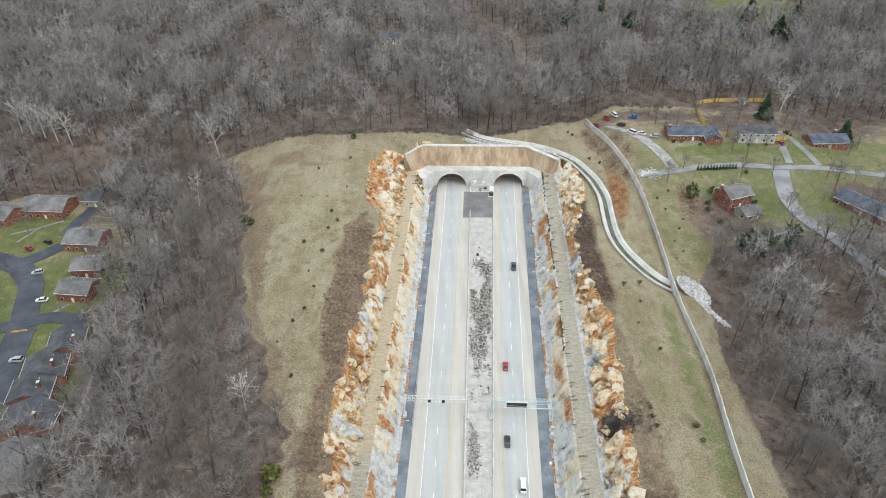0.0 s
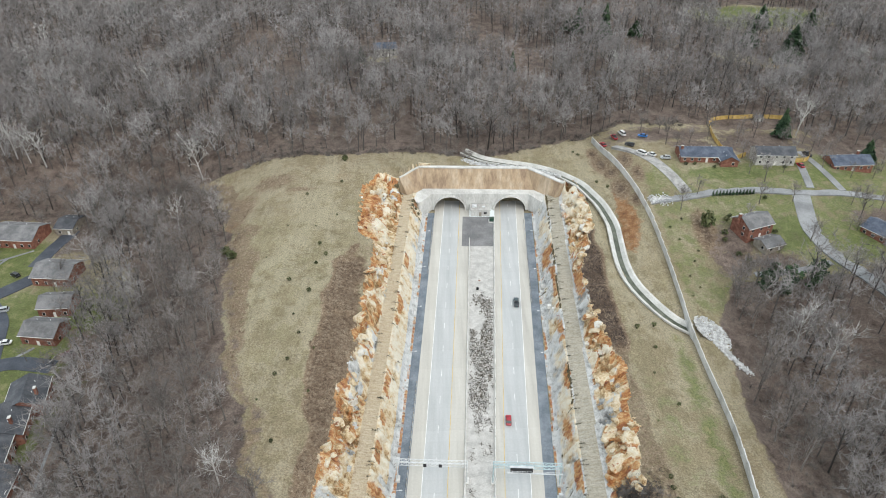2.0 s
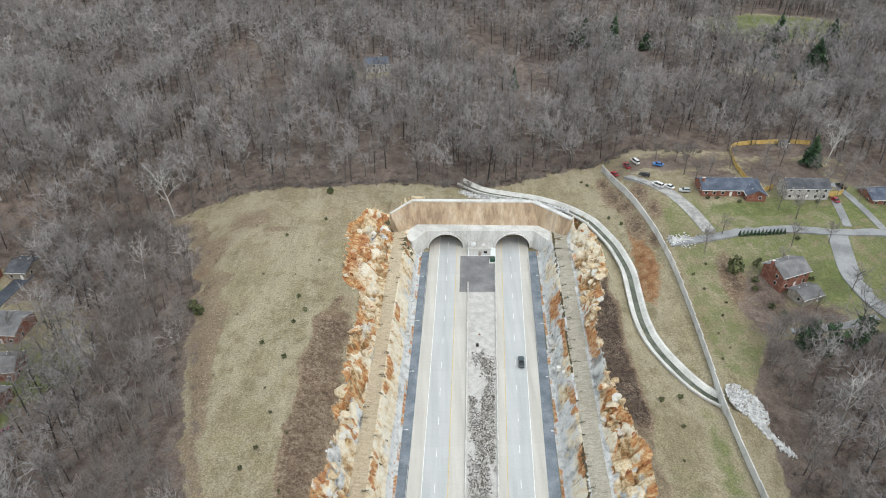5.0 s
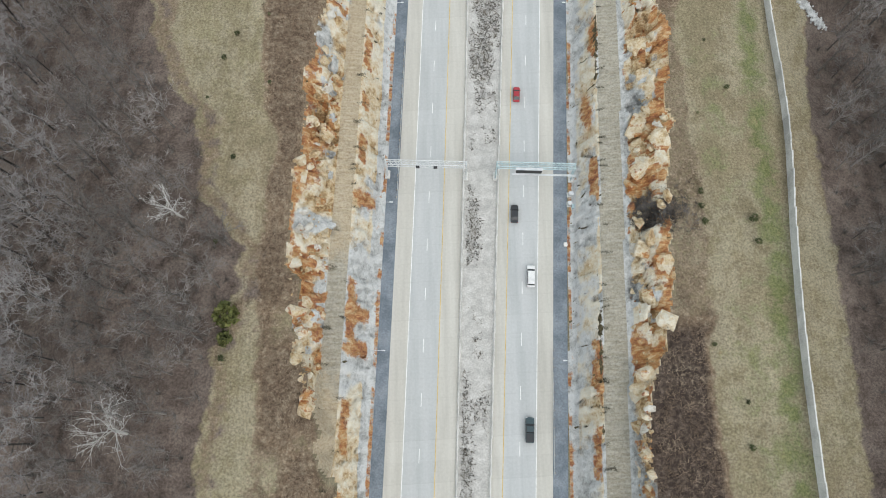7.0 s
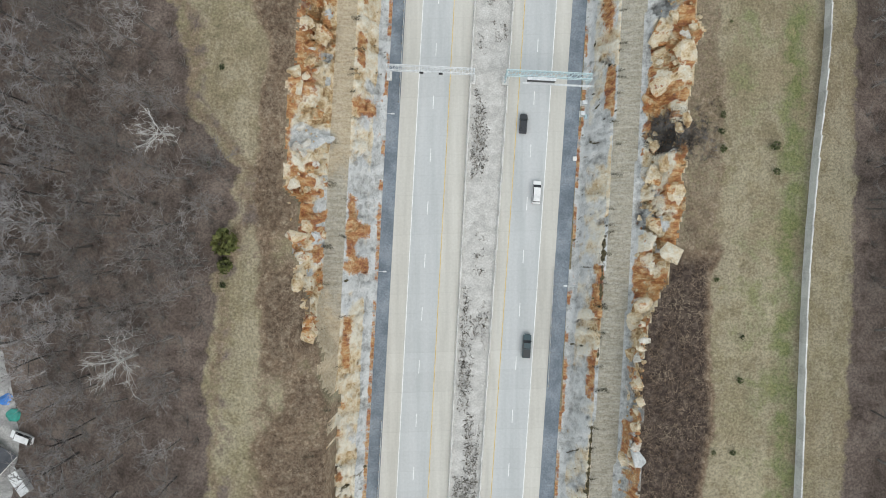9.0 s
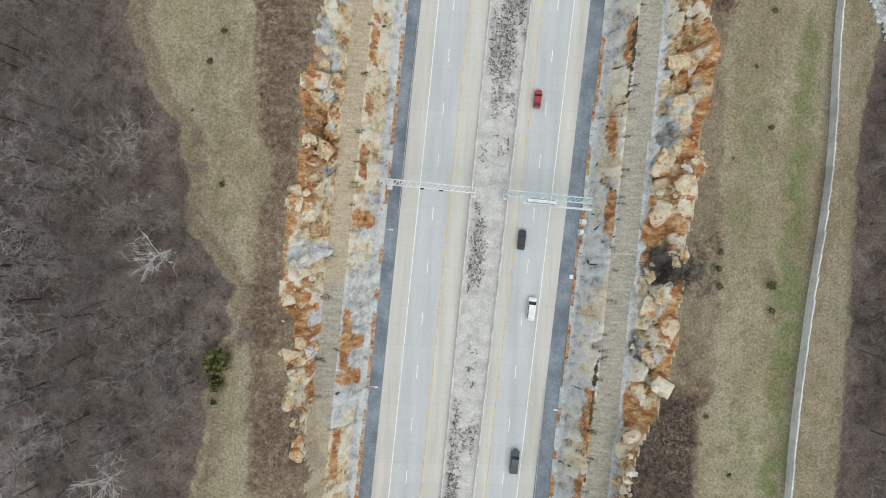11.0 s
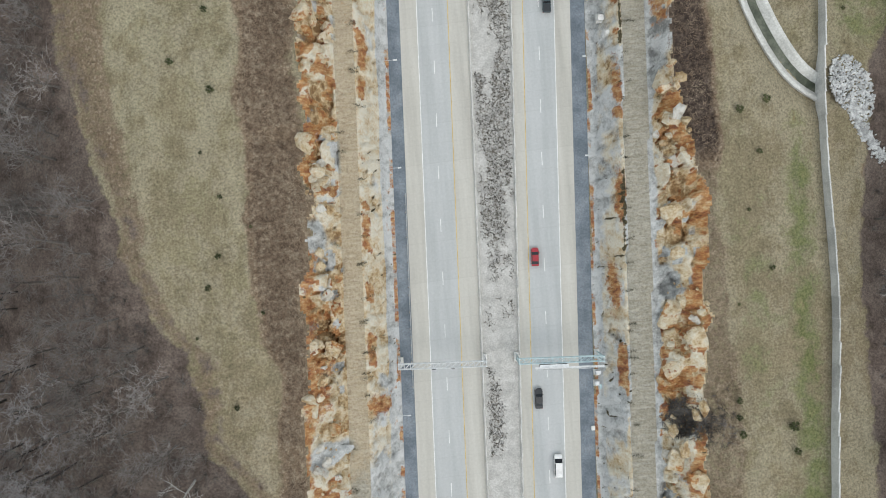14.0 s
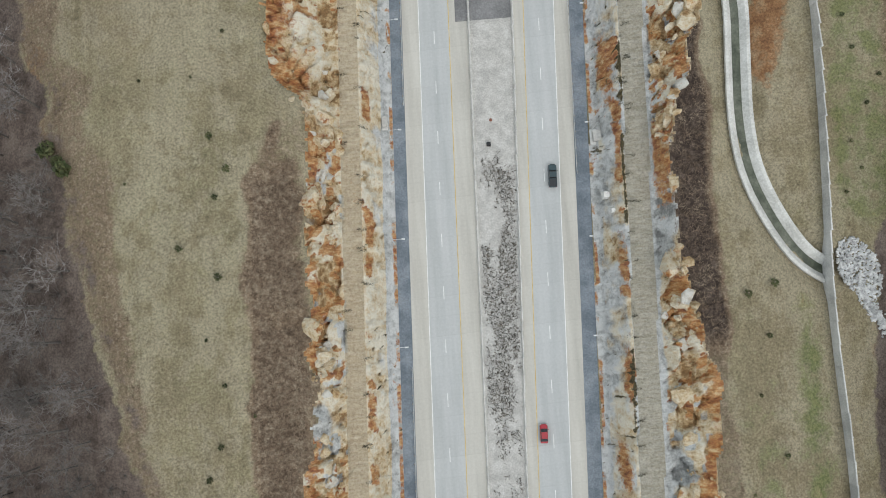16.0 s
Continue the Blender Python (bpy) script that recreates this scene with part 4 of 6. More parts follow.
cabinet = thing("transformer_cabinet", pose(23.2, 298.6, 0.06), "dark green metal transformer cabinet on a concrete pad", "cabinet")
part("pad", box(-1.4, 1.4, -1.6, 1.2, 0, 0.15, 0.02), BARRIER, cabinet, "pale concrete pad")
part("body", box(-1.0, 1.0, -0.8, 0.9, 0.15, 1.8, 0.06), GREEN_BOX, cabinet)
part("lid", box(-1.05, 1.05, -0.9, 0.2, 1.8, 1.92, 0.03), GREEN_BOX, cabinet)

# ---- lined channel ----


def sweep(name, line, prof, material, z_of, step=3.0):
    """Closed cross-section prof (offset, height) carried along a line."""
    x, y, head, _ = along(line, step)
    nx, ny = np.sin(head), -np.cos(head)
    n = len(prof)
    vs, fs = [], []
    for k in range(len(x)):
        z = z_of(k, x[k], y[k])
        vs += [(x[k] + nx[k] * o, y[k] + ny[k] * o, z + h) for o, h in prof]
    for k in range(len(x) - 1):
        for q in range(n):
            a, b = k * n + q, k * n + (q + 1) % n
            fs.append((a, b, b + n, a + n))
    fs += [tuple(range(n))[::-1], tuple(range(len(vs) - n, len(vs)))]
    return new(name, mesh_of(name, vs, fs, material))


cx_, cy_, _, cs_ = along(CHANNEL_LINE, 3.0)
chan_z = natural(cx_, cy_) - 0.15
for _ in range(6):
    chan_z[1:-1] = (chan_z[:-2] + chan_z[1:-1] * 2 + chan_z[2:]) / 4
channel = tagged(sweep("drainage_channel", CHANNEL_LINE, [(-0.95, -1.0), (0.95, -1.0), (0.95, -1.5), (-0.95, -1.5)], DITCH_BED, lambda k, x, y: chan_z[k]), "winding concrete-lined drainage channel with a wet dark bed", "channel", kind="structure")
for s in (-1, 1):
    prof = [(s * 0.9, -0.95), (s * 2.0, 0.1), (s * 2.75, 0.16), (s * 2.75, -0.6), (s * 0.9, -1.5)]
    adopt(sweep("channel_bank", CHANNEL_LINE, prof if s < 0 else prof[::-1], CHANNEL, lambda k, x, y: chan_z[k]), channel, "white concrete channel bank")

# ---- sound wall ----
sound_wall = tagged(new("sound_wall"), "long grey concrete sound wall stepping down the slope", "wall", kind="structure")
sx_, sy_, sh_, ss_ = along(SOUND_LINE, 4.88)
panel = part("wall_panel", box(-2.4, 2.4, -0.16, 0.16, -3.0, 3.0, 0.04), NOISE_WALL, sound_wall)
post = part("wall_post", box(-0.14, 0.14, -0.22, 0.22, -3.0, 3.06, 0.03), NOISE_WALL, sound_wall)
last = None
for k in range(len(sx_) - 1):
    mx, my = (sx_[k] + sx_[k + 1]) / 2, (sy_[k] + sy_[k + 1]) / 2
    h = math.degrees(math.atan2(sy_[k + 1] - sy_[k], sx_[k + 1] - sx_[k]))
    z = height(mx, my)
    z = round(z / 0.3) * 0.3
    if k == 0:
        panel.matrix_basis, post.matrix_basis = pose(mx, my, z, 0, 0, h), pose(sx_[k], sy_[k], z, 0, 0, h)
        continue
    child("wall_panel", panel.data, sound_wall, m=pose(mx, my, z, 0, 0, h))
    child("wall_post", post.data, sound_wall, m=pose(sx_[k], sy_[k], z, 0, 0, h))

# ---- sign gantries ----


def gantry(name, x0, x1, y, mat, label):
    root = thing(name, pose(x0, y, 0, 0, 0, -2.5), label, "gantry", "sign gantries")
    wdt = x1 - x0
    for s in (0, wdt):
        bm = bmesh.new()
        for dy_ in (-0.55, 0.55):
            rod_bm(bm, (s, dy_, 0), (s, dy_, 8.3), 0.16, 8)
        for z in (2.0, 4.0, 6.0, 8.2):
            rod_bm(bm, (s, -0.55, z), (s, 0.55, z), 0.08)
        for z in (0.3, 2.0, 4.0, 6.0):
            rod_bm(bm, (s, -0.55, z), (s, 0.55, z + 2), 0.06)
        part("support", bm, mat, root)
        part("footing", box(s - 0.6, s + 0.6, -1.1, 1.1, 0, 0.7, 0.05), BARRIER, root, "concrete footing")
    bm = bmesh.new()
    for dy_ in (-0.6, 0.6):
        for z in (7.0, 8.2):
            rod_bm(bm, (-0.2, dy_, z), (wdt + 0.2, dy_, z), 0.1, 6)
    part("chord", bm, mat, root)
    bm = bmesh.new()
    n = int(wdt / 1.25)
    for k in range(n):
        a, b = wdt * k / n, wdt * (k + 1) / n
        for dy_ in (-0.6, 0.6):
            rod_bm(bm, (a, dy_, 7.0), (b, dy_, 8.2), 0.06, 4)
            rod_bm(bm, (a, dy_, 7.0), (a, dy_, 8.2), 0.05, 4)
        for z in (7.0, 8.2):
            rod_bm(bm, (a, -0.6, z), (b, 0.6, z), 0.06, 4)
            rod_bm(bm, (a, -0.6, z), (a, 0.6, z), 0.05, 4)
    part("lattice", bm, mat, root)
    return root, wdt


g1, w1 = gantry("sign_gantry", -12.0, 7.6, 156.6, STEEL, "white steel lattice lane-signal gantry over the carriageway")
for fx in (0.4, 0.62):
    part("lane_signal", box(w1 * fx - 0.45, w1 * fx + 0.45, -0.95, -0.65, 6.9, 7.9, 0.04), BLACK, g1, "small dark lane-control signal")
g2, w2 = gantry("sign_gantry", 15.0, 33.8, 155.6, BLUE_STEEL, "pale blue steel gantry with a dark message board and walkway")
part("message_board", box(4.6, 10.8, -1.5, -0.9, 6.4, 8.3, 0.05), BLACK, g2, "black electronic message board")
part("board_cap", box(4.5, 10.9, -1.55, -0.85, 8.3, 8.4), STEEL, g2, "white metal cap")
bm = box(3.6, w2 + 0.4, -2.1, -1.65, 6.55, 6.62)
for k in range(12):
    rod_bm(bm, (3.8 + k * (w2 - 4) / 11, -2.1, 6.6), (3.8 + k * (w2 - 4) / 11, -2.1, 7.6), 0.04, 4)
rod_bm(bm, (3.6, -2.1, 7.6), (w2 + 0.4, -2.1, 7.6), 0.05, 4)
part("walkway", bm, STEEL, g2, "steel catwalk with rail")

# ---- trees ----
rng = np.random.default_rng(7)


def tube_seg(vs, fs, a, b, ra, rb, sides=3):
    """A tapered limb from a to b."""
    a, b = np.asarray(a, float), np.asarray(b, float)
    d = b - a
    d = d / (np.linalg.norm(d) + 1e-9)
    u = np.cross(d, (0.3, 0.9, 0.2) if abs(d[2]) > 0.8 else (0, 0, 1.0))
    u /= np.linalg.norm(u) + 1e-9
    w = np.cross(d, u)
    o = len(vs)
    for c, r in ((a, ra), (b, rb)):
        for k in range(sides):
            t = 2 * math.pi * k / sides
            vs.append(c + r * (math.cos(t) * u + math.sin(t) * w))
    for k in range(sides):
        p, q = o + k, o + (k + 1) % sides
        fs += [(p, q, q + sides), (p, q + sides, p + sides)]


def blade(vs, fs, a, b, w, r):
    """A thin twig: one slim triangle."""
    d = b - a
    s = np.cross(d, r.normal(size=3))
    s *= w / 2 / (np.linalg.norm(s) + 1e-9)
    o = len(vs)
    vs += [a - s, a + s, b]
    fs.append((o, o + 1, o + 2))


def bare_tree(seed, h, spread, limbs, subs, twigs, tw, simple=False, r0=None):
    """A leafless tree: trunk with limbs, and a crown of branches and twigs."""
    r = np.random.default_rng(seed)
    wv, wf, tv, tf = [], [], [], []
    r0 = r0 or 0.015 * h + 0.06
    lean = r.normal(size=2) * 0.05 * h
    pts = [np.array([0, 0, -0.6]), np.array([lean[0] * 0.4, lean[1] * 0.4, 0.4 * h]), np.array([lean[0], lean[1], 0.78 * h])]
    tube_seg(wv, wf, pts[0], pts[1], r0, r0 * 0.7, 3 if simple else 5)
    tube_seg(wv, wf, pts[1], pts[2], r0 * 0.7, r0 * 0.25, 3)
    for k in range(limbs):
        t = 0.38 + 0.56 * (k + r.random()) / limbs
        base = pts[0] + (pts[1] - pts[0]) * min(1, t / 0.5) if t < 0.5 else pts[1] + (pts[2] - pts[1]) * (t - 0.5) / 0.5
        ang = 2.4 * k + r.random() * 0.9
        up = 0.55 + 1.0 * t + 0.3 * r.random()
        ln = spread * (1.15 - 0.6 * t) * (0.75 + 0.5 * r.random())
        d = np.array([math.cos(ang), math.sin(ang), up])
        d /= np.linalg.norm(d)
        mid = base + d * ln * 0.55
        d2 = d + np.array([0, 0, 0.25]) + r.normal(size=3) * 0.18
        d2 /= np.linalg.norm(d2)
        end = mid + d2 * ln * 0.7
        rl = r0 * (0.5 - 0.25 * t)
        tube_seg(wv, wf, base, mid, rl, rl * 0.6)
        if simple:
            blade(tv, tf, mid, end, rl * 1.3, r)
        else:
            tube_seg(wv, wf, mid, end, rl * 0.6, rl * 0.2)
        for j in range(subs):
            s = 0.25 + 0.75 * (j + r.random()) / subs
            p = base + (mid - base) * s / 0.55 if s < 0.55 else mid + (end - mid) * (s - 0.55) / 0.45
            dd = d2 * 0.6 + r.normal(size=3) * 0.62 + np.array([0, 0, 0.25])
            dd /= np.linalg.norm(dd)
            l2 = ln * (0.38 + 0.3 * r.random())
            q = p + dd * l2
            if simple:
                blade(tv, tf, p, q, tw * 1.5, r)
            else:
                tube_seg(tv, tf, p, q, rl * 0.33, 0.025)
            for i in range(twigs):
                g = 0.2 + 0.8 * r.random()
                p2 = p + (q - p) * g
                d3 = dd * 0.7 + r.normal(size=3) * 0.6 + np.array([0, 0, 0.2])
                d3 /= np.linalg.norm(d3)
                blade(tv, tf, p2, p2 + d3 * l2 * (0.4 + 0.5 * r.random()), tw, r)
    return (np.array(wv), np.array(wf)), (np.array(tv), np.array(tf))


def in_any(x, y, rows):
    hit = np.zeros(np.shape(x), bool)
    for cx, cy, rx, ry in rows:
        hit |= ((x - cx) / rx) ** 2 + ((y - cy) / ry) ** 2 < 1
    return hit


CLEAR = ((-35, 443, 15, 17), (-60, 398, 9, 6), (222, 528, 50, 27), (190, 436, 26, 11), (151, 335, 24, 21), (100, 342, 22, 8), (110, 300, 30, 28), (148, 278, 60, 38), (97, 203, 9, 13), (130, 408, 16, 6))
HOMES = ((-156, 205, 24, 70), (-129, 158, 14, 36), (-180, 268, 34, 30), (-97, 72, 13, 19))


def woods(x, y):
    """Whether trees stand at a place."""
    west = (x < tree_line(y) - 1.5) & (y < 322)
    north = y > north_line(x) + 2
    east = (x > east_line(y) + 2) & (y < 236)
    return (west | north | east) & ~in_any(x, y, CLEAR) & ~in_any(x, y, HOMES)


def scatter(x0, x1, y0, y1, cell, jitter=0.48):
    """Jittered places, one a cell."""
    gx_, gy_ = np.meshgrid(np.arange(x0, x1, cell), np.arange(y0, y1, cell))
    n = gx_.size
    return gx_.ravel() + rng.uniform(-jitter, jitter, n) * cell, gy_.ravel() + rng.uniform(-jitter, jitter, n) * cell


tx, ty = scatter(-430, 400, -20, 650, 6.5)
gaps = fbm(tx * 0.035, ty * 0.035, 55, 3) + rng.uniform(-0.12, 0.12, len(tx))
keep = woods(tx, ty) & (gaps > 0.29 + 0.09 * smooth01(380, 460, ty) + 0.13 * ((tx > 40) & (tx < 150) & (ty > 330) & (ty < 430))) & (np.abs(tx) < 0.66 * np.maximum(ty, 0) + 110)
tx, ty = tx[keep], ty[keep]
tz = terrain(tx, ty)[0]
near = ((tx > tree_line(ty) - 30) & (tx < -20) & (ty < 322) & (ty > 45)) | ((tx > 60) & (tx < east_line(ty) + 15) & (ty < 236) & (ty > 60))
near_id = np.nonzero(near)[0]
rng.shuffle(near_id)
near_id = near_id[:280]
far = np.ones(len(tx), bool)
far[near_id] = False

# trees of their own along the wood's edge
TREE_KINDS = []
for k in range(9):
    h = (13, 15, 17, 14, 18, 16, 12, 15, 19)[k]
    wood, twig = bare_tree(100 + k, h, h * 0.38, 9, 5, 8, 0.085)
    t = thing("bare_tree", pose(0, 0, 0), "leafless grey-brown deciduous tree at the edge of the woods", "tree", "trees at the wood's edge")
    child("trunk", big_mesh("trunk", wood[0], wood[1], PALE_BARK if k == 8 else BARK), t)
    child("crown", big_mesh("crown", twig[0], twig[1], PALE_BARK if k == 8 else TWIG), t)
    TREE_KINDS.append(t)
used_kind = set()
for n, i in enumerate(near_id):
    k = 8 if n % 70 == 5 else n % 8
    m = pose(tx[i], ty[i], tz[i], 0, 0, rng.uniform(0, 360))
    s = rng.uniform(0.75, 1.15)
    if k not in used_kind:
        used_kind.add(k)
        TREE_KINDS[k].matrix_basis = m
        t = TREE_KINDS[k]
    else:
        t = copy_thing(TREE_KINDS[k], m)
    t.scale = (s, s, s)


def joined(name, places, kinds, material, second, label, category, lo=0.6, hi=1.25, squash=1.0):
    """Many plants in one mesh of kind stuff."""
    V_, F_, M_, T_ = [], [], [], []
    o = 0
    for n, (x, y, z) in enumerate(places):
        (wv, wf), (tv, tf) = kinds[n % len(kinds)]
        a, s = rng.uniform(0, 2 * math.pi), rng.uniform(lo, hi)
        c, d, tint = math.cos(a) * s, math.sin(a) * s, rng.uniform(0, 1)
        for vv, ff, mi in ((wv, wf, 0), (tv, tf, 1)):
            if len(vv) == 0:
                continue
            q = np.empty((len(vv), 3), np.float32)
            q[:, 0], q[:, 1], q[:, 2] = vv[:, 0] * c - vv[:, 1] * d + x, vv[:, 0] * d + vv[:, 1] * c + y, vv[:, 2] * s * squash + z
            V_.append(q)
            F_.append(ff + o)
            M_.append(np.full(len(ff), mi, np.int32))
            T_.append(np.full(len(vv), tint, np.float32))
            o += len(vv)
    me = big_mesh(name, np.concatenate(V_), np.concatenate(F_), material, second, np.concatenate(M_))
    me.attributes.new("tint", "FLOAT", "POINT").data.foreach_set("value", np.concatenate(T_))
    return tagged(new(name, me), label, category, kind="stuff")


FAR_KINDS = [bare_tree(300 + k, h, h * 0.45, 8, 4, 12, 0.12, True) for k, h in enumerate((14, 16, 18, 15, 17, 20, 13, 16))]
FAR2_KINDS = [bare_tree(350 + k, h, h * 0.46, 7, 3, 7, 0.21, True) for k, h in enumerate((14, 16, 18, 15, 17, 20, 13, 16))]
PALE_KINDS = [bare_tree(400 + k, 21, 8.0, 9, 5, 6, 0.15) for k in range(3)]
fid = np.nonzero(far)[0]
region = np.where(ty[fid] > 430, 3, np.where(ty[fid] > 322, 1, np.where(tx[fid] < 0, 0, 2)))
for r_, nm in ((0, "west_woods"), (1, "north_woods"), (2, "east_woods"), (3, "far_woods")):
    sel = fid[region == r_]
    joined(nm, np.stack([tx[sel], ty[sel], tz[sel]], -1), FAR2_KINDS if r_ == 3 else FAR_KINDS, FAR_BARK, FAR_TWIG, "dense leafless grey-brown winter woods on the slope", "woods")

# pale sycamores that stand out of the woods
pale_at = np.array([(-188, 328), (-196, 330), (-203, 332), (-210, 334), (-216, 335), (-161, 347), (-156, 390), (-238, 425), (-253, 474), (55, 388), (92, 395), (172, 340), (240, 420), (120, 205), (128, 198)], float)
syc = thing("sycamore", pose(pale_at[0][0], pale_at[0][1], height(*pale_at[0])), "tall leafless sycamore with pale white limbs", "tree", "sycamores in the woods")
child("trunk", big_mesh("trunk", PALE_KINDS[0][0][0], PALE_KINDS[0][0][1], PALE_BARK), syc)
child("crown", big_mesh("crown", PALE_KINDS[0][1][0], PALE_KINDS[0][1][1], PALE_BARK), syc)
for x, y in pale_at[1:]:
    t = copy_thing(syc, pose(x, y, height(x, y), 0, 0, rng.uniform(0, 360)))
    s = rng.uniform(0.75, 1.0)
    t.scale = (s, s, s)


def bush_kind(seed, h, n, w, spread=0.9):
    r = np.random.default_rng(seed)
    tv, tf = [], []
    for _ in range(n):
        a = np.array([r.normal() * 0.15 * spread, r.normal() * 0.15 * spread, 0])
        d = np.array([r.normal() * spread, r.normal() * spread, abs(r.normal()) * 0.7 + 0.5]) * h * 0.6
        blade(tv, tf, a, a + d, w, r)
    return (np.zeros((0, 3)), np.zeros((0, 3), int)), (np.array(tv), np.array(tf))


# undergrowth in the woods and dry brush along the cut
ux, uy = scatter(-200, 200, 30, 420, 4.2)
k_ = woods(ux, uy) & (np.abs(ux) < 0.6 * uy + 100) & (fbm(ux * 0.03, uy * 0.03, 77, 2) > 0.42)
ux, uy = ux[k_], uy[k_]
ex = rng.uniform(-105, 120, 320)
ux, uy = np.r_[ux, ex], np.r_[uy, north_line(ex) + rng.uniform(-1.0, 4.0, 320)]
joined("undergrowth", np.stack([ux, uy, terrain(ux, uy)[0]], -1), [bush_kind(500 + k, 2.4, 26, 0.09) for k in range(5)], TWIG, BARK, "tangled brown winter undergrowth between the trees", "undergrowth", 0.6, 1.4)
flat_b = np.nonzero((ZONE[..., 0].ravel() > 0.45) & (Z.ravel() > 2))[0]
flat_b = rng.choice(flat_b, min(8500, len(flat_b)), replace=False)
SCRUB = surface("dry_scrub", (0.15, 0.105, 0.073), (0.25, 0.185, 0.132), (0.35, 0.28, 0.205), 0.12, 2.0, 0.95, 0.0)
joined("dry_brush", np.stack([X.ravel()[flat_b], Y.ravel()[flat_b], Z.ravel()[flat_b] - 0.05], -1), [bush_kind(520 + k, 0.55, 9, 0.1, 1.2) for k in range(5)], SCRUB, SCRUB, "low dry brown brush along the top of the cut", "brush", 0.5, 1.5)

pr, pa = np.sqrt(rng.uniform(0, 1, 260)) * 4.6, rng.uniform(0, 6.283, 260)
bx_, by_ = 49.4 + pr * np.cos(pa) * 0.95, 141.4 + pr * np.sin(pa)
sx0, sy0 = 53.0 + rng.normal(0, 2.6, 110), 140.8 + rng.normal(0, 2.6, 110)
bx_, by_ = np.r_[bx_, sx0], np.r_[by_, sy0]
joined("brush_pile", np.stack([bx_, by_, terrain(bx_, by_)[0]], -1), [bush_kind(530 + k, 0.8, 12, 0.13, 1.5) for k in range(4)], WEED, surface("charred_sticks", (0.06, 0.052, 0.047), (0.12, 0.107, 0.097), (0.22, 0.2, 0.185), 0.2, 2, 0.95, 0.0), "dark heap of cut brush at the edge of the cut", "brush pile", 0.6, 1.4)

# dead weeds in the gravel median
wx, wy = scatter(-14, 34, 30, 276, 0.55)
k_ = (wx > edge_left(wy) + 17.2) & (wx < edge_right(wy) - 14.8)
dens = fbm(wx * 0.22, wy * 0.07, 91, 4) * (0.75 + 0.5 * smooth01(252, 232, wy)) * (1 - 0.3 * blobs(wx, wy, ((12, 158, 9, 7), (10, 118, 9, 14), (13, 182, 9, 4))))
k_ &= (dens + rng.uniform(-0.09, 0.09, len(wx)) > 0.625)
wx, wy = wx[k_], wy[k_]
joined("median_weeds", np.stack([wx, wy, wx * 0 + 0.04], -1), [bush_kind(540 + k, 0.45, 8, 0.13, 1.3) for k in range(5)], WEED, WEED, "dark dead weeds in patches on the gravel", "weeds", 0.5, 1.5)

# weeds rooted in the cracks that cross the benches
CRACK_WEED = surface("crack_weeds", (0.035, 0.036, 0.022), (0.07, 0.066, 0.042), (0.13, 0.115, 0.075), 0.5, 3, 0.95, 0.0)
cr_ = np.random.default_rng(17)
qx, qy = [], []
for side in (-1, 1):
    for y in np.arange(66, 300, 6.0):
        y = y + cr_.uniform(-2, 2)
        x = edge_left(y) - cr_.choice((9.3, 10.0, 13.8)) if side < 0 else edge_right(y) + cr_.choice((9.6, 10.2, 11.0))
        for strand in range(cr_.integers(1, 3)):
            ln, sl, oy = cr_.uniform(0.8, 2.6), cr_.uniform(-0.35, 0.35), cr_.uniform(-0.9, 0.9)
            t_ = np.linspace(-0.5, 0.5, int(ln / 0.16) + 2)
            qx += list(x + ln * t_ + cr_.normal(0, 0.08, len(t_)))
            qy += list(y + oy + sl * ln * t_ + cr_.normal(0, 0.1, len(t_)))
qx, qy = np.array(qx), np.array(qy)
joined("crack_weeds", np.stack([qx, qy, terrain(qx, qy)[0] + 0.12], -1), [bush_kind(560 + k, 0.3, 8, 0.09, 0.8) for k in range(4)], CRACK_WEED, CRACK_WEED, "dark dead weeds along cracks in the rock benches", "weeds", 0.6, 1.3)

# ---- evergreens and shrubs ----


def conifer_mesh(seed, h, rad, n):
    """Drooping needle sprays in whorls round a tapered stem."""
    r = np.random.default_rng(seed)
    vs, fs = [], []
    for k in range(n):
        t = (k + r.random()) / n
        z = h * (0.12 + 0.88 * t)
        reach = rad * (1.02 - t) ** 0.8 * (0.6 + 0.5 * r.random())
        a = r.random() * 6.283
        d = np.array([math.cos(a), math.sin(a), 0])
        side = np.array([-d[1], d[0], 0]) * reach * (0.28 + 0.2 * r.random())
        p = np.array([0, 0, z])
        tip = p + d * reach + np.array([0, 0, -0.25 * reach + 0.1 * h * (r.random() - 0.5)])
        mid = p + d * reach * 0.55 + np.array([0, 0, 0.1 * reach])
        o = len(vs)
        vs += [p, mid - side, tip, mid + side, mid + np.array([0, 0, -0.3 * reach])]
        fs += [(o, o + 1, o + 2), (o, o + 2, o + 3), (o + 1, o + 4, o + 2), (o + 4, o + 3, o + 2)]
    return big_mesh("crown", np.array(vs), np.array(fs), NEEDLE)


def clump_mesh(seed, n, rx, rz, material, size):
    """Many small leaf clumps in an uneven round bush."""
    r = np.random.default_rng(seed)
    vs, fs = [], []
    for _ in range(n):
        d = r.normal(size=3)
        d /= np.linalg.norm(d)
        rad = (0.55 + 0.5 * r.random())
        c = np.array([d[0] * rx * rad, d[1] * rx * rad, rz * (0.95 + d[2] * rad * 0.95)])
        o = len(vs)
        u, w = r.normal(size=3) * size, r.normal(size=3) * size
        vs += [c - u, c + w, c + u, c - w + np.array([0, 0, size])]
        fs += [(o, o + 1, o + 2), (o, o + 2, o + 3)]
    return big_mesh("crown", np.array(vs), np.array(fs), material)


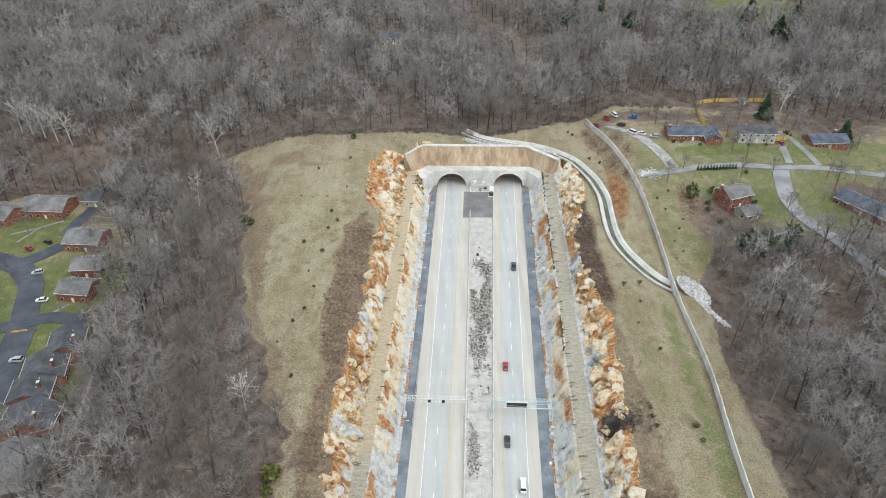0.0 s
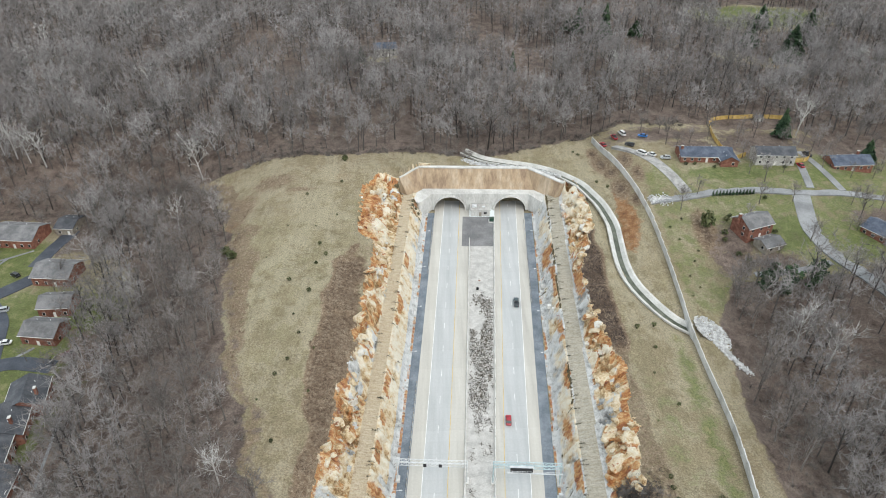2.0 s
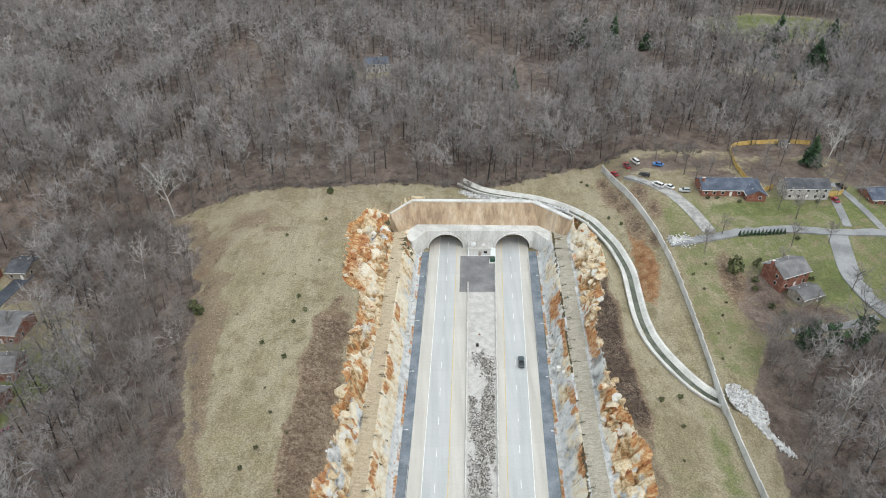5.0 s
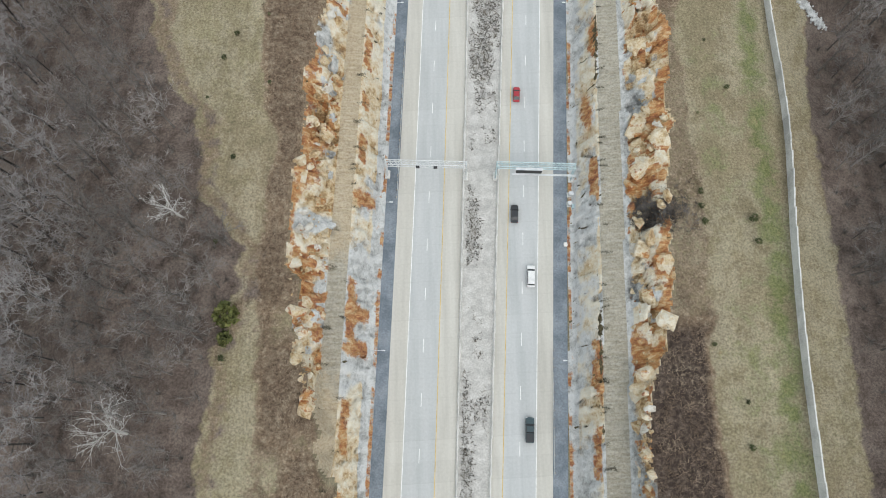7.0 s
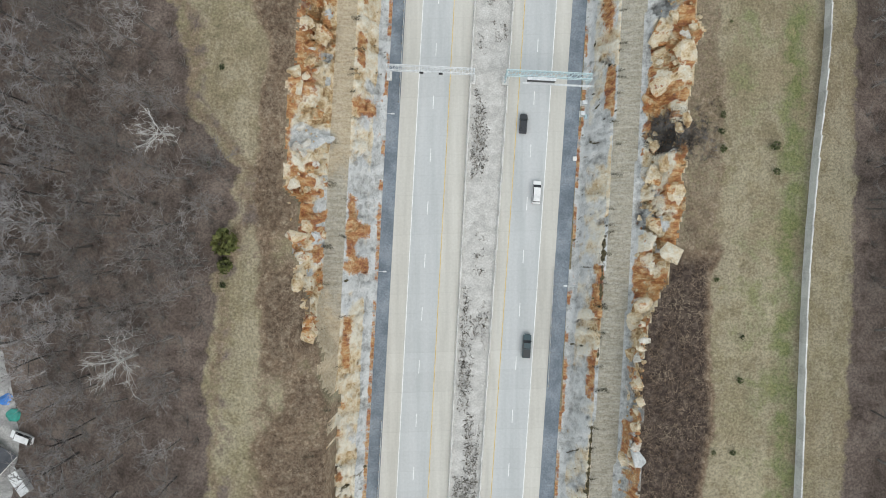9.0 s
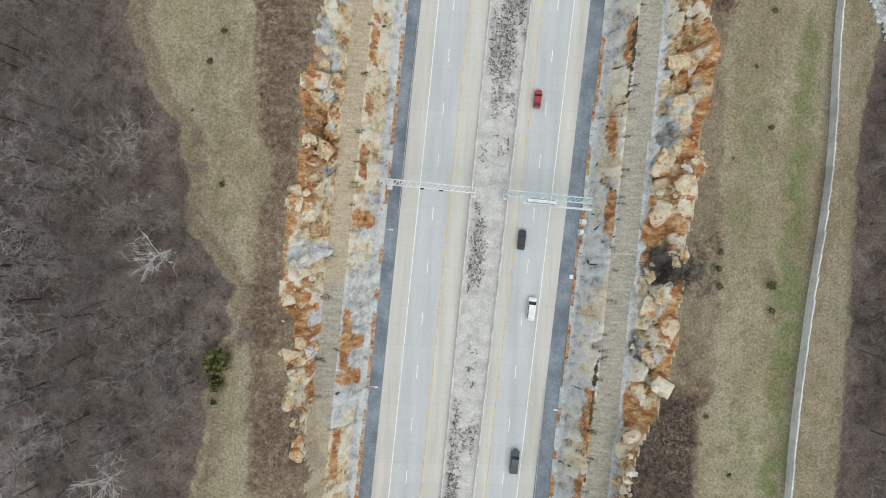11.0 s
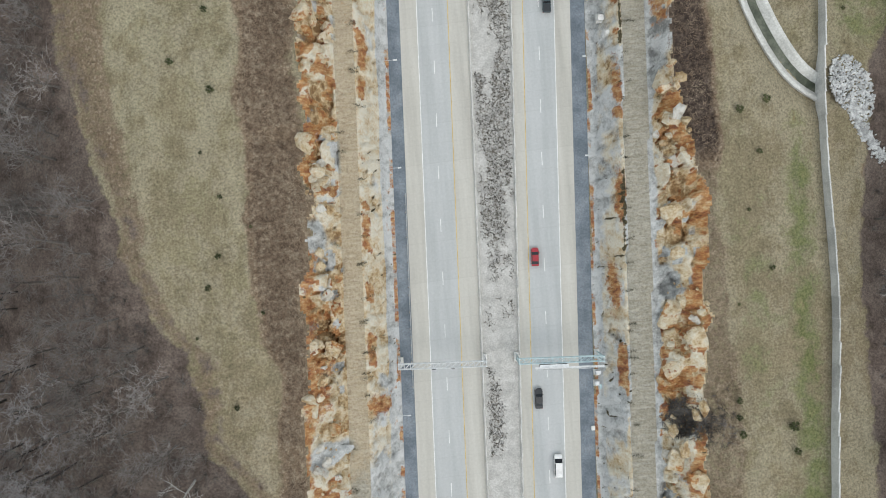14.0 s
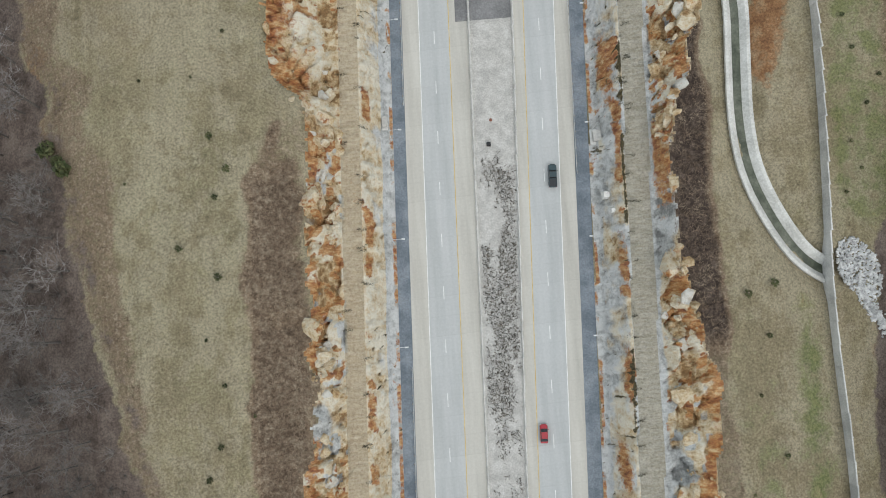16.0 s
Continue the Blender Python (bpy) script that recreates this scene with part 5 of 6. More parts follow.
def conifer(x, y, h, rad, seed):
    t = thing("pine_tree", pose(x, y, height(x, y)), "dark green evergreen pine standing among bare woods", "tree", "evergreens")
    vs, fs = [], []
    tube_seg(vs, fs, (0, 0, -0.5), (0, 0, h * 0.95), 0.02 * h, 0.03, 6)
    child("trunk", big_mesh("trunk", np.array(vs), np.array(fs), BARK), t)
    child("crown", conifer_mesh(seed, h, rad * 1.25, 300), t)


for k, (x, y, h, r_) in enumerate(((90, 490, 18, 5), (104, 474, 24, 5), (209, 440, 23, 8), (244, 494, 15, 5), (42, 428, 13, 2.5), (-47.5, 440, 9, 3), (164, 338, 15, 4), (125, 478, 10, 5), (85, 500, 12, 4), (196, 318, 12, 4), (-230, 560, 12, 6), (196, 470, 15, 6), (232, 470, 13, 5), (216, 505, 16, 6))):
    conifer(x, y, h, r_, 600 + k)


def shrub(x, y, rad, hgt, material, label, group, seed, n=90, name="shrub"):
    t = thing(name, pose(x, y, height(x, y)), label, "shrub", group)
    vs, fs = [], []
    for k in range(4):
        tube_seg(vs, fs, (0, 0, -0.1), (0.3 * rad * math.cos(k * 1.6), 0.3 * rad * math.sin(k * 1.6), hgt), 0.04, 0.01, 3)
    child("stems", big_mesh("stems", np.array(vs), np.array(fs), BARK), t)
    child("crown", conifer_mesh(seed, hgt * 1.1, rad, 120) if name == "hedge_shrub" else clump_mesh(seed, n, rad, hgt * 0.5, material, 0.16 * rad), t)
    return t


# ivy-clad trees below the brick house
def ivy_mesh(seed, h, n):
    """Ivy that follows a trunk and its forking limbs upwards."""
    r = np.random.default_rng(seed)
    vs, fs = [], []
    forks = [(r.uniform(-0.35, 0.35), r.uniform(-0.35, 0.35), r.uniform(0.7, 1.0)) for _ in range(4)]
    for k in range(n):
        fx, fy, top = forks[k % 4]
        t = r.random() ** 0.8
        z = h * top * t
        spread = 0.5 + 1.1 * math.sin(math.pi * min(1, t * 0.9 + 0.1)) ** 0.7
        out = max(0.0, t - 0.25) * h
        c = np.array([fx * out + r.normal() * 0.55 * spread, fy * out + r.normal() * 0.55 * spread, z])
        u, w = r.normal(size=3) * 0.34, r.normal(size=3) * 0.34
        o = len(vs)
        vs += [c - u, c + w, c + u, c - w + np.array([0, 0, 0.3])]
        fs += [(o, o + 1, o + 2), (o, o + 2, o + 3)]
    return big_mesh("ivy", np.array(vs), np.array(fs), NEEDLE)


for k, (x, y, h) in enumerate(((118.6, 232.6, 10), (121.2, 234.0, 11), (125.2, 229.6, 8), (127.6, 231.5, 11), (134.5, 231.0, 11), (138.0, 233.0, 12))):
    t = thing("ivy_clad_tree", pose(x, y, height(x, y)), "bare tree wrapped in dark green ivy", "tree", "ivy-clad trees")
    wood, twig = bare_tree(700 + k, 13, 4, 6, 3, 4, 0.09)
    child("trunk", big_mesh("trunk", wood[0], wood[1], BARK), t)
    child("crown", big_mesh("crown", twig[0], twig[1], TWIG), t)
    child("ivy", ivy_mesh(710 + k, h, 420), t, "dark green ivy leaves")

small = shrub(-52.9, 225.3, 0.75, 1.5, SHRUB, "small dark olive cedar shrub in the dry meadow", "meadow shrubs", 800)
for n, (x, y, s) in enumerate(((-45, 218.8, 1.1), (-45, 235.5, .9), (-44.7, 196.5, .7), (-46, 184.3, .9), (-48.6, 178, .9), (-51.8, 167.8, .5), (-44.8, 152.9, .8), (-45.5, 248.7, 1.0), (-42.2, 241.4, 1.1),
                               (-43.3, 300, .9), (-56.2, 286.5, .9), (-42, 272, .6), (-60, 262, .5), (-48, 206, .5), (-39, 190, .5), (-38, 172, .6), (-47, 133, .7), (-44, 108, .9), (-49, 262, .4), (-64, 240, .4))):
    copy_thing(small, pose(x, y, height(x, y), 0, 0, 40 * n)).scale = (s, s, s)
east_shrub = shrub(65.6, 206.6, 0.85, 1.7, SHRUB, "small dark green shrub on the grassy slope", "slope shrubs", 801)
for n, (x, y, s) in enumerate(((71.8, 208.5, 1.0), (69.5, 197.3, .7), (70.1, 172.1, .7), (60, 144.8, .8), (59.7, 141.3, .8), (71.4, 138.5, 1.2), (60, 137.7, .9), (71.5, 133, .9), (58.5, 110, .6), (64, 98, .6), (63.5, 89, .8), (62, 74, .7), (58, 74, .6),
                               (66, 185, .5), (62, 165, .4), (74, 300, .9), (70, 305, .8), (66, 332, .8), (64, 335, .7), (92, 265, .6), (94, 258, .6), (97, 246, .6), (93, 238, .5), (98, 270, .6), (100, 252, .6), (91, 227, .5), (95, 232, .5))):
    copy_thing(east_shrub, pose(x, y, height(x, y), 0, 0, 57 * n)).scale = (s, s, s)
for k, (x, y, r_) in enumerate(((-43.2, 116.7, 2.6), (-82.3, 250, 1.8), (-78.3, 244.8, 1.7), (-80, 247, 1.3), (106.9, 266.3, 2.7), (-44, 320, 1.4), (-43.6, 112, 1.6))):
    shrub(x, y, r_, r_ * (2.7 if k == 4 else 1.7), CEDAR if k in (0, 6) else SHRUB, "rounded dark green evergreen bush beside the woods", "evergreen bushes", 820 + k, 170, "evergreen_bush")
hedge_x = np.linspace(115, 132.3, 13)
hb = shrub(hedge_x[0], 285.2, 0.85, 2.6, NEEDLE, "dark green conical hedge shrub beside the street", "hedge row", 840, 110, "hedge_shrub")
for k, x in enumerate(hedge_x[1:]):
    copy_thing(hb, pose(x, 285.3 + 0.09 * k, height(x, 285.3), 0, 0, 70 * k))

# garden trees by the houses
GARDEN_KINDS = []
for k, h in enumerate((12, 14, 13, 15)):
    wood, twig = bare_tree(180 + k, h, h * 0.42, 9, 5, 8, 0.13)
    t = thing("garden_tree", pose(*((108.5, 286), (135.5, 301), (147, 281), (144.5, 256))[k], 0), "leafless garden tree standing on a lawn", "tree", "garden trees")
    t.location.z = height(t.location.x, t.location.y)
    t.scale = (0.7, 0.7, 0.7)
    child("trunk", big_mesh("trunk", wood[0], wood[1], BARK), t)
    child("crown", big_mesh("crown", twig[0], twig[1], TWIG), t)
    GARDEN_KINDS.append(t)
for k, (x, y, s) in enumerate(((113.5, 238, .8), (119, 236, .75), (170, 278, .7), (125, 270, .5), (162, 262, .6), (-140, 236, .8), (-128, 220, .8), (-165, 205, .6), (-120, 195, .8), (-134, 243, .9), (-131, 228, .9), (-130, 214, .8), (-133, 252, .9), (-148, 242, .6), (-186, 272, .8), (-175, 290, .8), (-118, 172, .6), (-150, 262, .7), (-150, 252, .7), (-182, 262, .8), (-116, 165, .6), (-114, 150, .7), (128, 235, .8), (-141, 205, .5), (180, 300, .6))):
    t = copy_thing(GARDEN_KINDS[k % 4] if x > 0 else TREE_KINDS[k % 8], pose(x, y, height(x, y), 0, 0, 77 * k))
    t.scale = (s, s, s)
    tagged(t, "leafless garden tree standing on a lawn", "tree", "garden trees")

gx2, gy2 = scatter(100, 205, 226, 348, 9.0)
solid = in_any(gx2, gy2, ((123.5, 261, 11, 11), (120, 316.5, 16, 9), (149.5, 312.5, 12, 8), (184, 312, 13, 9), (177, 254, 12, 15), (110, 272, 10, 12), (101, 252, 9, 20), (128, 302, 16, 5), (165, 300, 14, 6), (98, 315, 10, 26))) | (np.abs(gy2 - 287.5) < 6) | (np.hypot(gx2 - 150, (gy2 - 264) * 0.4) < 9)
pick = np.nonzero(~solid)[0]
rng.shuffle(pick)
for n, i in enumerate(pick[:62]):
    t = copy_thing(GARDEN_KINDS[n % 4], pose(gx2[i], gy2[i], height(gx2[i], gy2[i]), 0, 0, 51 * n))
    s = rng.uniform(0.5, 0.95)
    t.scale = (s, s, s)
    tagged(t, "leafless garden tree standing on a lawn", "tree", "garden trees")
for k, (x, y, r_) in enumerate(((116, 270, 1.2), (118, 272, 1.0), (113, 262, 1.3), (112, 258, 1.1), (130, 268, 0.9), (133, 262, 1.0), (115, 250, 1.2), (118, 247, 1.0), (126, 309, 0.8), (110, 309.5, 0.9), (114, 309.5, 0.9), (122, 306.5, 0.8), (145, 306, 0.9), (153, 306, 0.9), (136, 283, 1.0))):
    shrub(x, y, r_, r_ * 1.5, SHRUB, "clipped olive garden shrub beside a house", "garden shrubs", 860 + k, 90, "garden_shrub")

# ---- boulders and stones ----


def boulder_mesh(name, seed, material, n=14, flat=0.65):
    r = np.random.default_rng(seed)
    bm = bmesh.new()
    for _ in range(n):
        d = r.normal(size=3)
        d /= np.abs(d).max() ** 0.6 * np.linalg.norm(d) ** 0.4
        bm.verts.new((d[0] * 0.5, d[1] * 0.5, d[2] * 0.5 * flat))
    res = bmesh.ops.convex_hull(bm, input=bm.verts)
    bmesh.ops.delete(bm, geom=list({g for g in res["geom_interior"] + res["geom_unused"] if isinstance(g, bmesh.types.BMVert)}), context="VERTS")
    me = bpy.data.meshes.new(name)
    bm.to_mesh(me)
    bm.free()
    me.materials.append(material)
    return me


BOULDERS = [boulder_mesh("boulder", 900 + k, BOULDER) for k in range(10)]
STONES = [boulder_mesh("stone", 930 + k, RIPRAP, 10, 0.8) for k in range(6)]


def arrays(me):
    v = np.empty(len(me.vertices) * 3, np.float32)
    me.vertices.foreach_get("co", v)
    me.calc_loop_triangles()
    t = np.empty(len(me.loop_triangles) * 3, np.int32)
    me.loop_triangles.foreach_get("vertices", t)
    return (np.zeros((0, 3)), np.zeros((0, 3), int)), (v.reshape(-1, 3), t.reshape(-1, 3))


def on_upper(side, n, seed):
    """Places on the rubble slope above the bench of one side."""
    r = np.random.default_rng(seed)
    y = r.uniform(62, 304, n)
    f = r.beta(1.4, 1.2, n)
    if side < 0:
        c = table(CREST_L, y)
        x = edge_left(y) - (14.6 + (c - 14.6) * f)
    else:
        c = table(CREST_R, y)
        x = edge_right(y) + 16.0 + (c - 16.0) * f
    ok = (c > 15) & (fbm(x * 0.08, y * 0.08, 33, 2) > 0.4)
    return x[ok], y[ok]


for side, root, n in ((-1, rock_left, 420), (1, rock_right, 420)):
    bx, by = on_upper(side, n, 40 + side)
    bz = terrain(bx, by)[0]
    r = np.random.default_rng(60 + side)
    for k in range(min(len(bx), 120)):
        s = r.choice([1.4, 2.1, 3.0, 4.0], p=[0.3, 0.35, 0.23, 0.12]) * r.uniform(0.8, 1.2)
        m = pose(bx[k], by[k], bz[k] + 0.18 * s, r.normal() * 18, r.normal() * 18 + side * -28, r.uniform(0, 360)) @ Matrix.Diagonal((s * r.uniform(0.8, 1.5), s, s * r.uniform(0.7, 1.0), 1))
        child("boulder", BOULDERS[k % 10], root, m=m)
for k, (x, y, sx, sy, sz, a) in enumerate(((48.2, 163.5, 4.2, 7.0, 2.6, -25), (52.5, 157.5, 5.0, 7.5, 2.6, 12), (48.0, 151.5, 4.6, 4.8, 2.8, 35), (45.8, 149.0, 3.0, 3.4, 2.2, 10), (50.5, 187.0, 5.0, 8.0, 2.8, 5), (51.0, 176.5, 3.6, 4.0, 2.6, 20),
                                           (49.0, 134.5, 4.0, 5.0, 2.6, -15), (50.5, 128.0, 4.0, 6.0, 2.6, 15), (47.0, 121.0, 3.6, 4.5, 2.6, 0), (49.5, 115.5, 5.0, 4.0, 2.6, -30), (53.0, 231, 2.6, 5.5, 2.0, 5), (53.2, 246, 2.8, 4.2, 2.0, -20), (53.5, 214, 3.0, 3.0, 2.0, 0), (-29.5, 118.5, 5.0, 3.4, 2.0, 20))):
    m = pose(x, y, height(x, y) + 0.15 * sz, 8, -12 if x > 0 else 14, a) @ Matrix.Diagonal((sx, sy, sz, 1))
    child("boulder", BOULDERS[(k * 3) % 10], rock_right if x > 0 else rock_left, m=m)

PALE_SLABS = [boulder_mesh("boulder", 960 + k, PALE_ROCK) for k in range(2)]
for k, (x, y, sx, sy, sz, a) in enumerate(((-26.2, 139.6, 7.5, 3.4, 1.8, 24), (-27.6, 118.2, 4.6, 2.8, 1.6, -15), (42.6, 72.5, 3.0, 4.6, 2.0, 15))):
    child("boulder", PALE_SLABS[k % 2], rock_right if x > 0 else rock_left, "pale blue-grey slab of rock", pose(x, y, height(x, y) + 0.1 * sz, 4, -18 if x > 0 else 30, a) @ Matrix.Diagonal((sx, sy, sz, 1)))
RUBBLE_KINDS = [arrays(m) for m in BOULDERS]
rx_, ry_ = np.concatenate([on_upper(-1, 650, 71), on_upper(1, 600, 72)], axis=1)
joined("rubble", np.stack([rx_, ry_, terrain(rx_, ry_)[0] + 0.05], -1), RUBBLE_KINDS, BOULDER, BOULDER, "loose cream and rust limestone rubble on the cut slopes", "rubble", 0.3, 0.9)

# riprap below the channel's mouth and behind the tunnel wall
r = np.random.default_rng(5)
a_, q_ = r.uniform(0, 6.283, 900), np.sqrt(r.uniform(0, 1, 900))
px1, py1 = 93.0 + 5.2 * q_ * np.cos(a_) + 0.25 * q_ * np.sin(a_) * -9, 210.0 + 7.0 * q_ * np.sin(a_)
t_ = r.uniform(0, 1, 500)
px2, py2 = 93 + 8 * t_ ** 1.4 + r.normal(0, 0.7, 500), 206 - 12 * t_ + r.normal(0, 0.7, 500)
t_ = r.uniform(0, 1, 900)
px3, py3 = np.interp(t_, [0, 0.7, 1], [11, 42, 55]) + r.normal(0, 0.7, 900), np.interp(t_, [0, 0.15, 0.7, 1], [327, 323.5, 320.4, 311]) + r.normal(0, 0.9, 900)
t_ = r.uniform(0, 1, 350)
px4, py4 = 88 + 8 * t_ + r.normal(0, 0.5, 350), 282.5 + r.normal(0, 1.4, 350)
sxx, syy = np.concatenate([px1, px2, px3, px4]), np.concatenate([py1, py2, py3, py4])
joined("riprap", np.stack([sxx, syy, terrain(sxx, syy)[0] + 0.12], -1), [arrays(m) for m in STONES], RIPRAP, RIPRAP, "heap of broken white-grey riprap stones", "riprap", 0.4, 1.0)

# ---- roadside furniture ----


def guardrail(off, d, y0, y1, flip):
    root = thing("guardrail", pose(off(d)(y0), y0, 0.0, 0, 0, -2.5), "galvanised steel guardrail on dark posts beside the shoulder", "guardrail", "guardrails")
    ln = y1 - y0
    prof = [(0, 0.45), (0.06, 0.52), (0.0, 0.6), (0.06, 0.68), (0, 0.76)]
    vs = [(flip * px_, yy, z) for yy in (0, ln) for px_, z in prof] + [(flip * (px_ - 0.02), yy, z) for yy in (0, ln) for px_, z in prof]
    fs = [(k, k + 1, k + 6, k + 5) for k in range(4)] + [(k + 10, k + 15, k + 16, k + 11) for k in range(4)]
    child("rail", mesh_of("rail", vs, fs, STEEL), root)
    pm = None
    y = 0.5
    while y < ln:
        if pm is None:
            pm = part("post", box(-0.09, 0.09, -0.1, 0.1, 0, 0.78, 0.01), OLD_WOOD, root, m=pose(-flip * 0.14, y, 0))
        else:
            child("post", pm.data, root, m=pose(-flip * 0.14, y, 0))
        y += 1.95
    return root


guardrail(off_l, -0.25, 150, 196, 1)
guardrail(off_l, -0.25, 52, 76, 1)
guardrail(off_l, -0.25, 258, 300, 1)
guardrail(off_r, 14.3, 238, 300, -1)
guardrail(off_r, 14.3, 84, 112, -1)


def street_lamp():
    t = thing("street_lamp", pose(0, 0, 0), "slim grey metal roadway lamp with a single arm", "street lamp", "roadway lamps")
    part("base", box(-0.25, 0.25, -0.25, 0.25, 0, 0.5, 0.04), BARRIER, t, "concrete base")
    part("pole", rod_bm(bmesh.new(), (0, 0, 0.5), (0, 0, 8.8), 0.11, 8, 0.07), STEEL, t)
    part("arm", rod_bm(bmesh.new(), (0, 0, 8.7), (2.4, 0, 9.1), 0.05, 6), STEEL, t)
    part("lamp_head", box(2.2, 3.0, -0.16, 0.16, 9.02, 9.2, 0.04), STEEL, t)
    return t


lamp = street_lamp()
lamp.matrix_basis = pose(edge_left(111) - 3.3, 111, 0, 0, 0, -2.5)
for y, s in ((146, -1), (201, -1), (225, -1), (250, -1), (276, -1), (108, 1), (200, 1), (222, 1), (248, 1), (276, 1)):
    copy_thing(lamp, pose(edge_left(y) - 3.4 if s < 0 else edge_right(y) + 3.9, y, 0, 0, 0, -2.5 if s < 0 else 177.5))


def cabinet_box(x, y, sx, sy, sz, mat, rot=0):
    t = thing("roadside_cabinet", pose(x, y, height(x, y) + 0.05, 0, 0, rot), "small pale metal equipment cabinet on a slab beside the gantry", "cabinet", "roadside cabinets")
    part("slab", box(-sx * 0.8, sx * 0.8, -sy * 0.8, sy * 0.8, -0.3, 0.1), BARRIER, t, "concrete slab")
    part("body", box(-sx / 2, sx / 2, -sy / 2, sy / 2, 0.1, sz, 0.03), mat, t)
    part("lid", box(-sx / 2 - 0.04, sx / 2 + 0.04, -sy / 2 - 0.04, sy / 2 + 0.04, sz, sz + 0.06), mat, t)


for x, y, a, b, c, m_ in ((33.6, 150.5, 1.1, 0.8, 1.3, STEEL), (33.2, 148.0, 0.9, 0.9, 1.2, STEEL), (33.9, 147.2, 0.5, 0.9, 1.0, BLUE_STEEL), (31.5, 137.5, 0.8, 0.9, 0.9, TRIM), (40.5, 232.0, 1.2, 1.2, 1.2, TRIM), (40.2, 246.5, 1.8, 2.4, 1.4, SIDING), (41.3, 228, 0.7, 0.7, 0.9, TRIM), (-9.8, 254, 0.9, 2.2, 1.2, SIDING)):
    cabinet_box(x, y, a, b, c, m_)
drum = thing("traffic_drum", pose(14.6, 247.0, 0.05), "black traffic drum base standing on the gravel median", "drum")
part("body", box(-0.4, 0.4, -0.4, 0.4, 0, 0.9, 0.05), BLACK, drum)
part("base", box(-0.5, 0.5, -0.5, 0.5, 0, 0.1), TYRE, drum)
drain = thing("drain_cover", pose(15.6, 253.5, 0.05), "pale round concrete drain inlet with a rusty grate", "drain")
part("ring", rod_bm(bmesh.new(), (0, 1.0, 0), (0, 1.0, 0.12), 0.5, 12), BARRIER, drain)
part("grate", rod_bm(bmesh.new(), (0, -0.6, 0), (0, -0.6, 0.1), 0.4, 12), BRICK, drain, "rusty iron grate")

# ---- streets and drives ----


def street(name, line, width, mat, label, lift=0.14):
    return tagged(sweep(name, line, [(-width / 2, lift), (width / 2, lift), (width / 2, -1.2), (-width / 2, -1.2)], mat,
                        lambda k, x, y: height(x, y), 2.5), label, "street", kind="structure")


street("street_east", ((87.8, 282.6), (101, 284.6), (118, 289.2), (135, 289.6), (155, 287.6), (230, 284)), 6.2, OLD_STREET, "worn pale grey residential street")
street("street_south", ((152.5, 287), (150, 276), (147.5, 264), (150, 250), (156, 237), (163, 219), (180, 200)), 7.2, OLD_STREET, "worn pale grey street curving downhill", 0.17)
street("drive_brick", ((147.5, 243.5), (136, 240.4), (118, 240.2)), 3.0, OLD_STREET, "grey drive", 0.2)
street("drive_gravel", ((104.5, 287.5), (101.5, 300), (97, 313), (84, 334)), 5.5, DRIVE, "grey gravel drive with parked vehicles")
street("drive_third", ((158, 290), (161, 308)), 3.2, OLD_STREET, "grey drive", 0.2)
street("drive_fourth", ((171, 288), (168, 312), (166, 322)), 3.0, OLD_STREET, "pale concrete drive", 0.2)
street("street_west", ((-205, 183), (-178, 192), (-158, 199), (-146, 204.5), (-131, 202.5)), 6.5, STREET, "dark blue-grey residential asphalt", 0.2)
street("parking_west", ((-143, 152), (-147, 172), (-153, 198)), 10, STREET, "dark asphalt parking strip", 0.17)
street("street_loop", ((-153, 198), (-158, 212), (-163, 226), (-174, 238), (-205, 250)), 9.5, STREET, "dark asphalt cul-de-sac", 0.23)
street("drive_west", ((-176, 238), (-168, 247), (-160, 257)), 7, STREET, "dark asphalt drive", 0.26)
street("clearing_yard", ((-99, 92), (-95.5, 82), (-94, 72), (-97, 58)), 12, DRIVE, "grey gravel yard in a clearing of the woods", 0.12)
street("drive_shed", ((-166, 262), (-165, 275), (-162, 290)), 6, STREET, "dark asphalt drive", 0.2)
for k, ln in enumerate((((-190, 262), (-180, 268), (-172, 274)), ((-184, 256), (-180, 268)), ((-146, 207), (-142, 212)), ((-117, 178), (-111, 150)))):
    street("footpath", ln, 0.9, OLD_STREET, "pale concrete garden path", 0.22)

# ---- houses ----


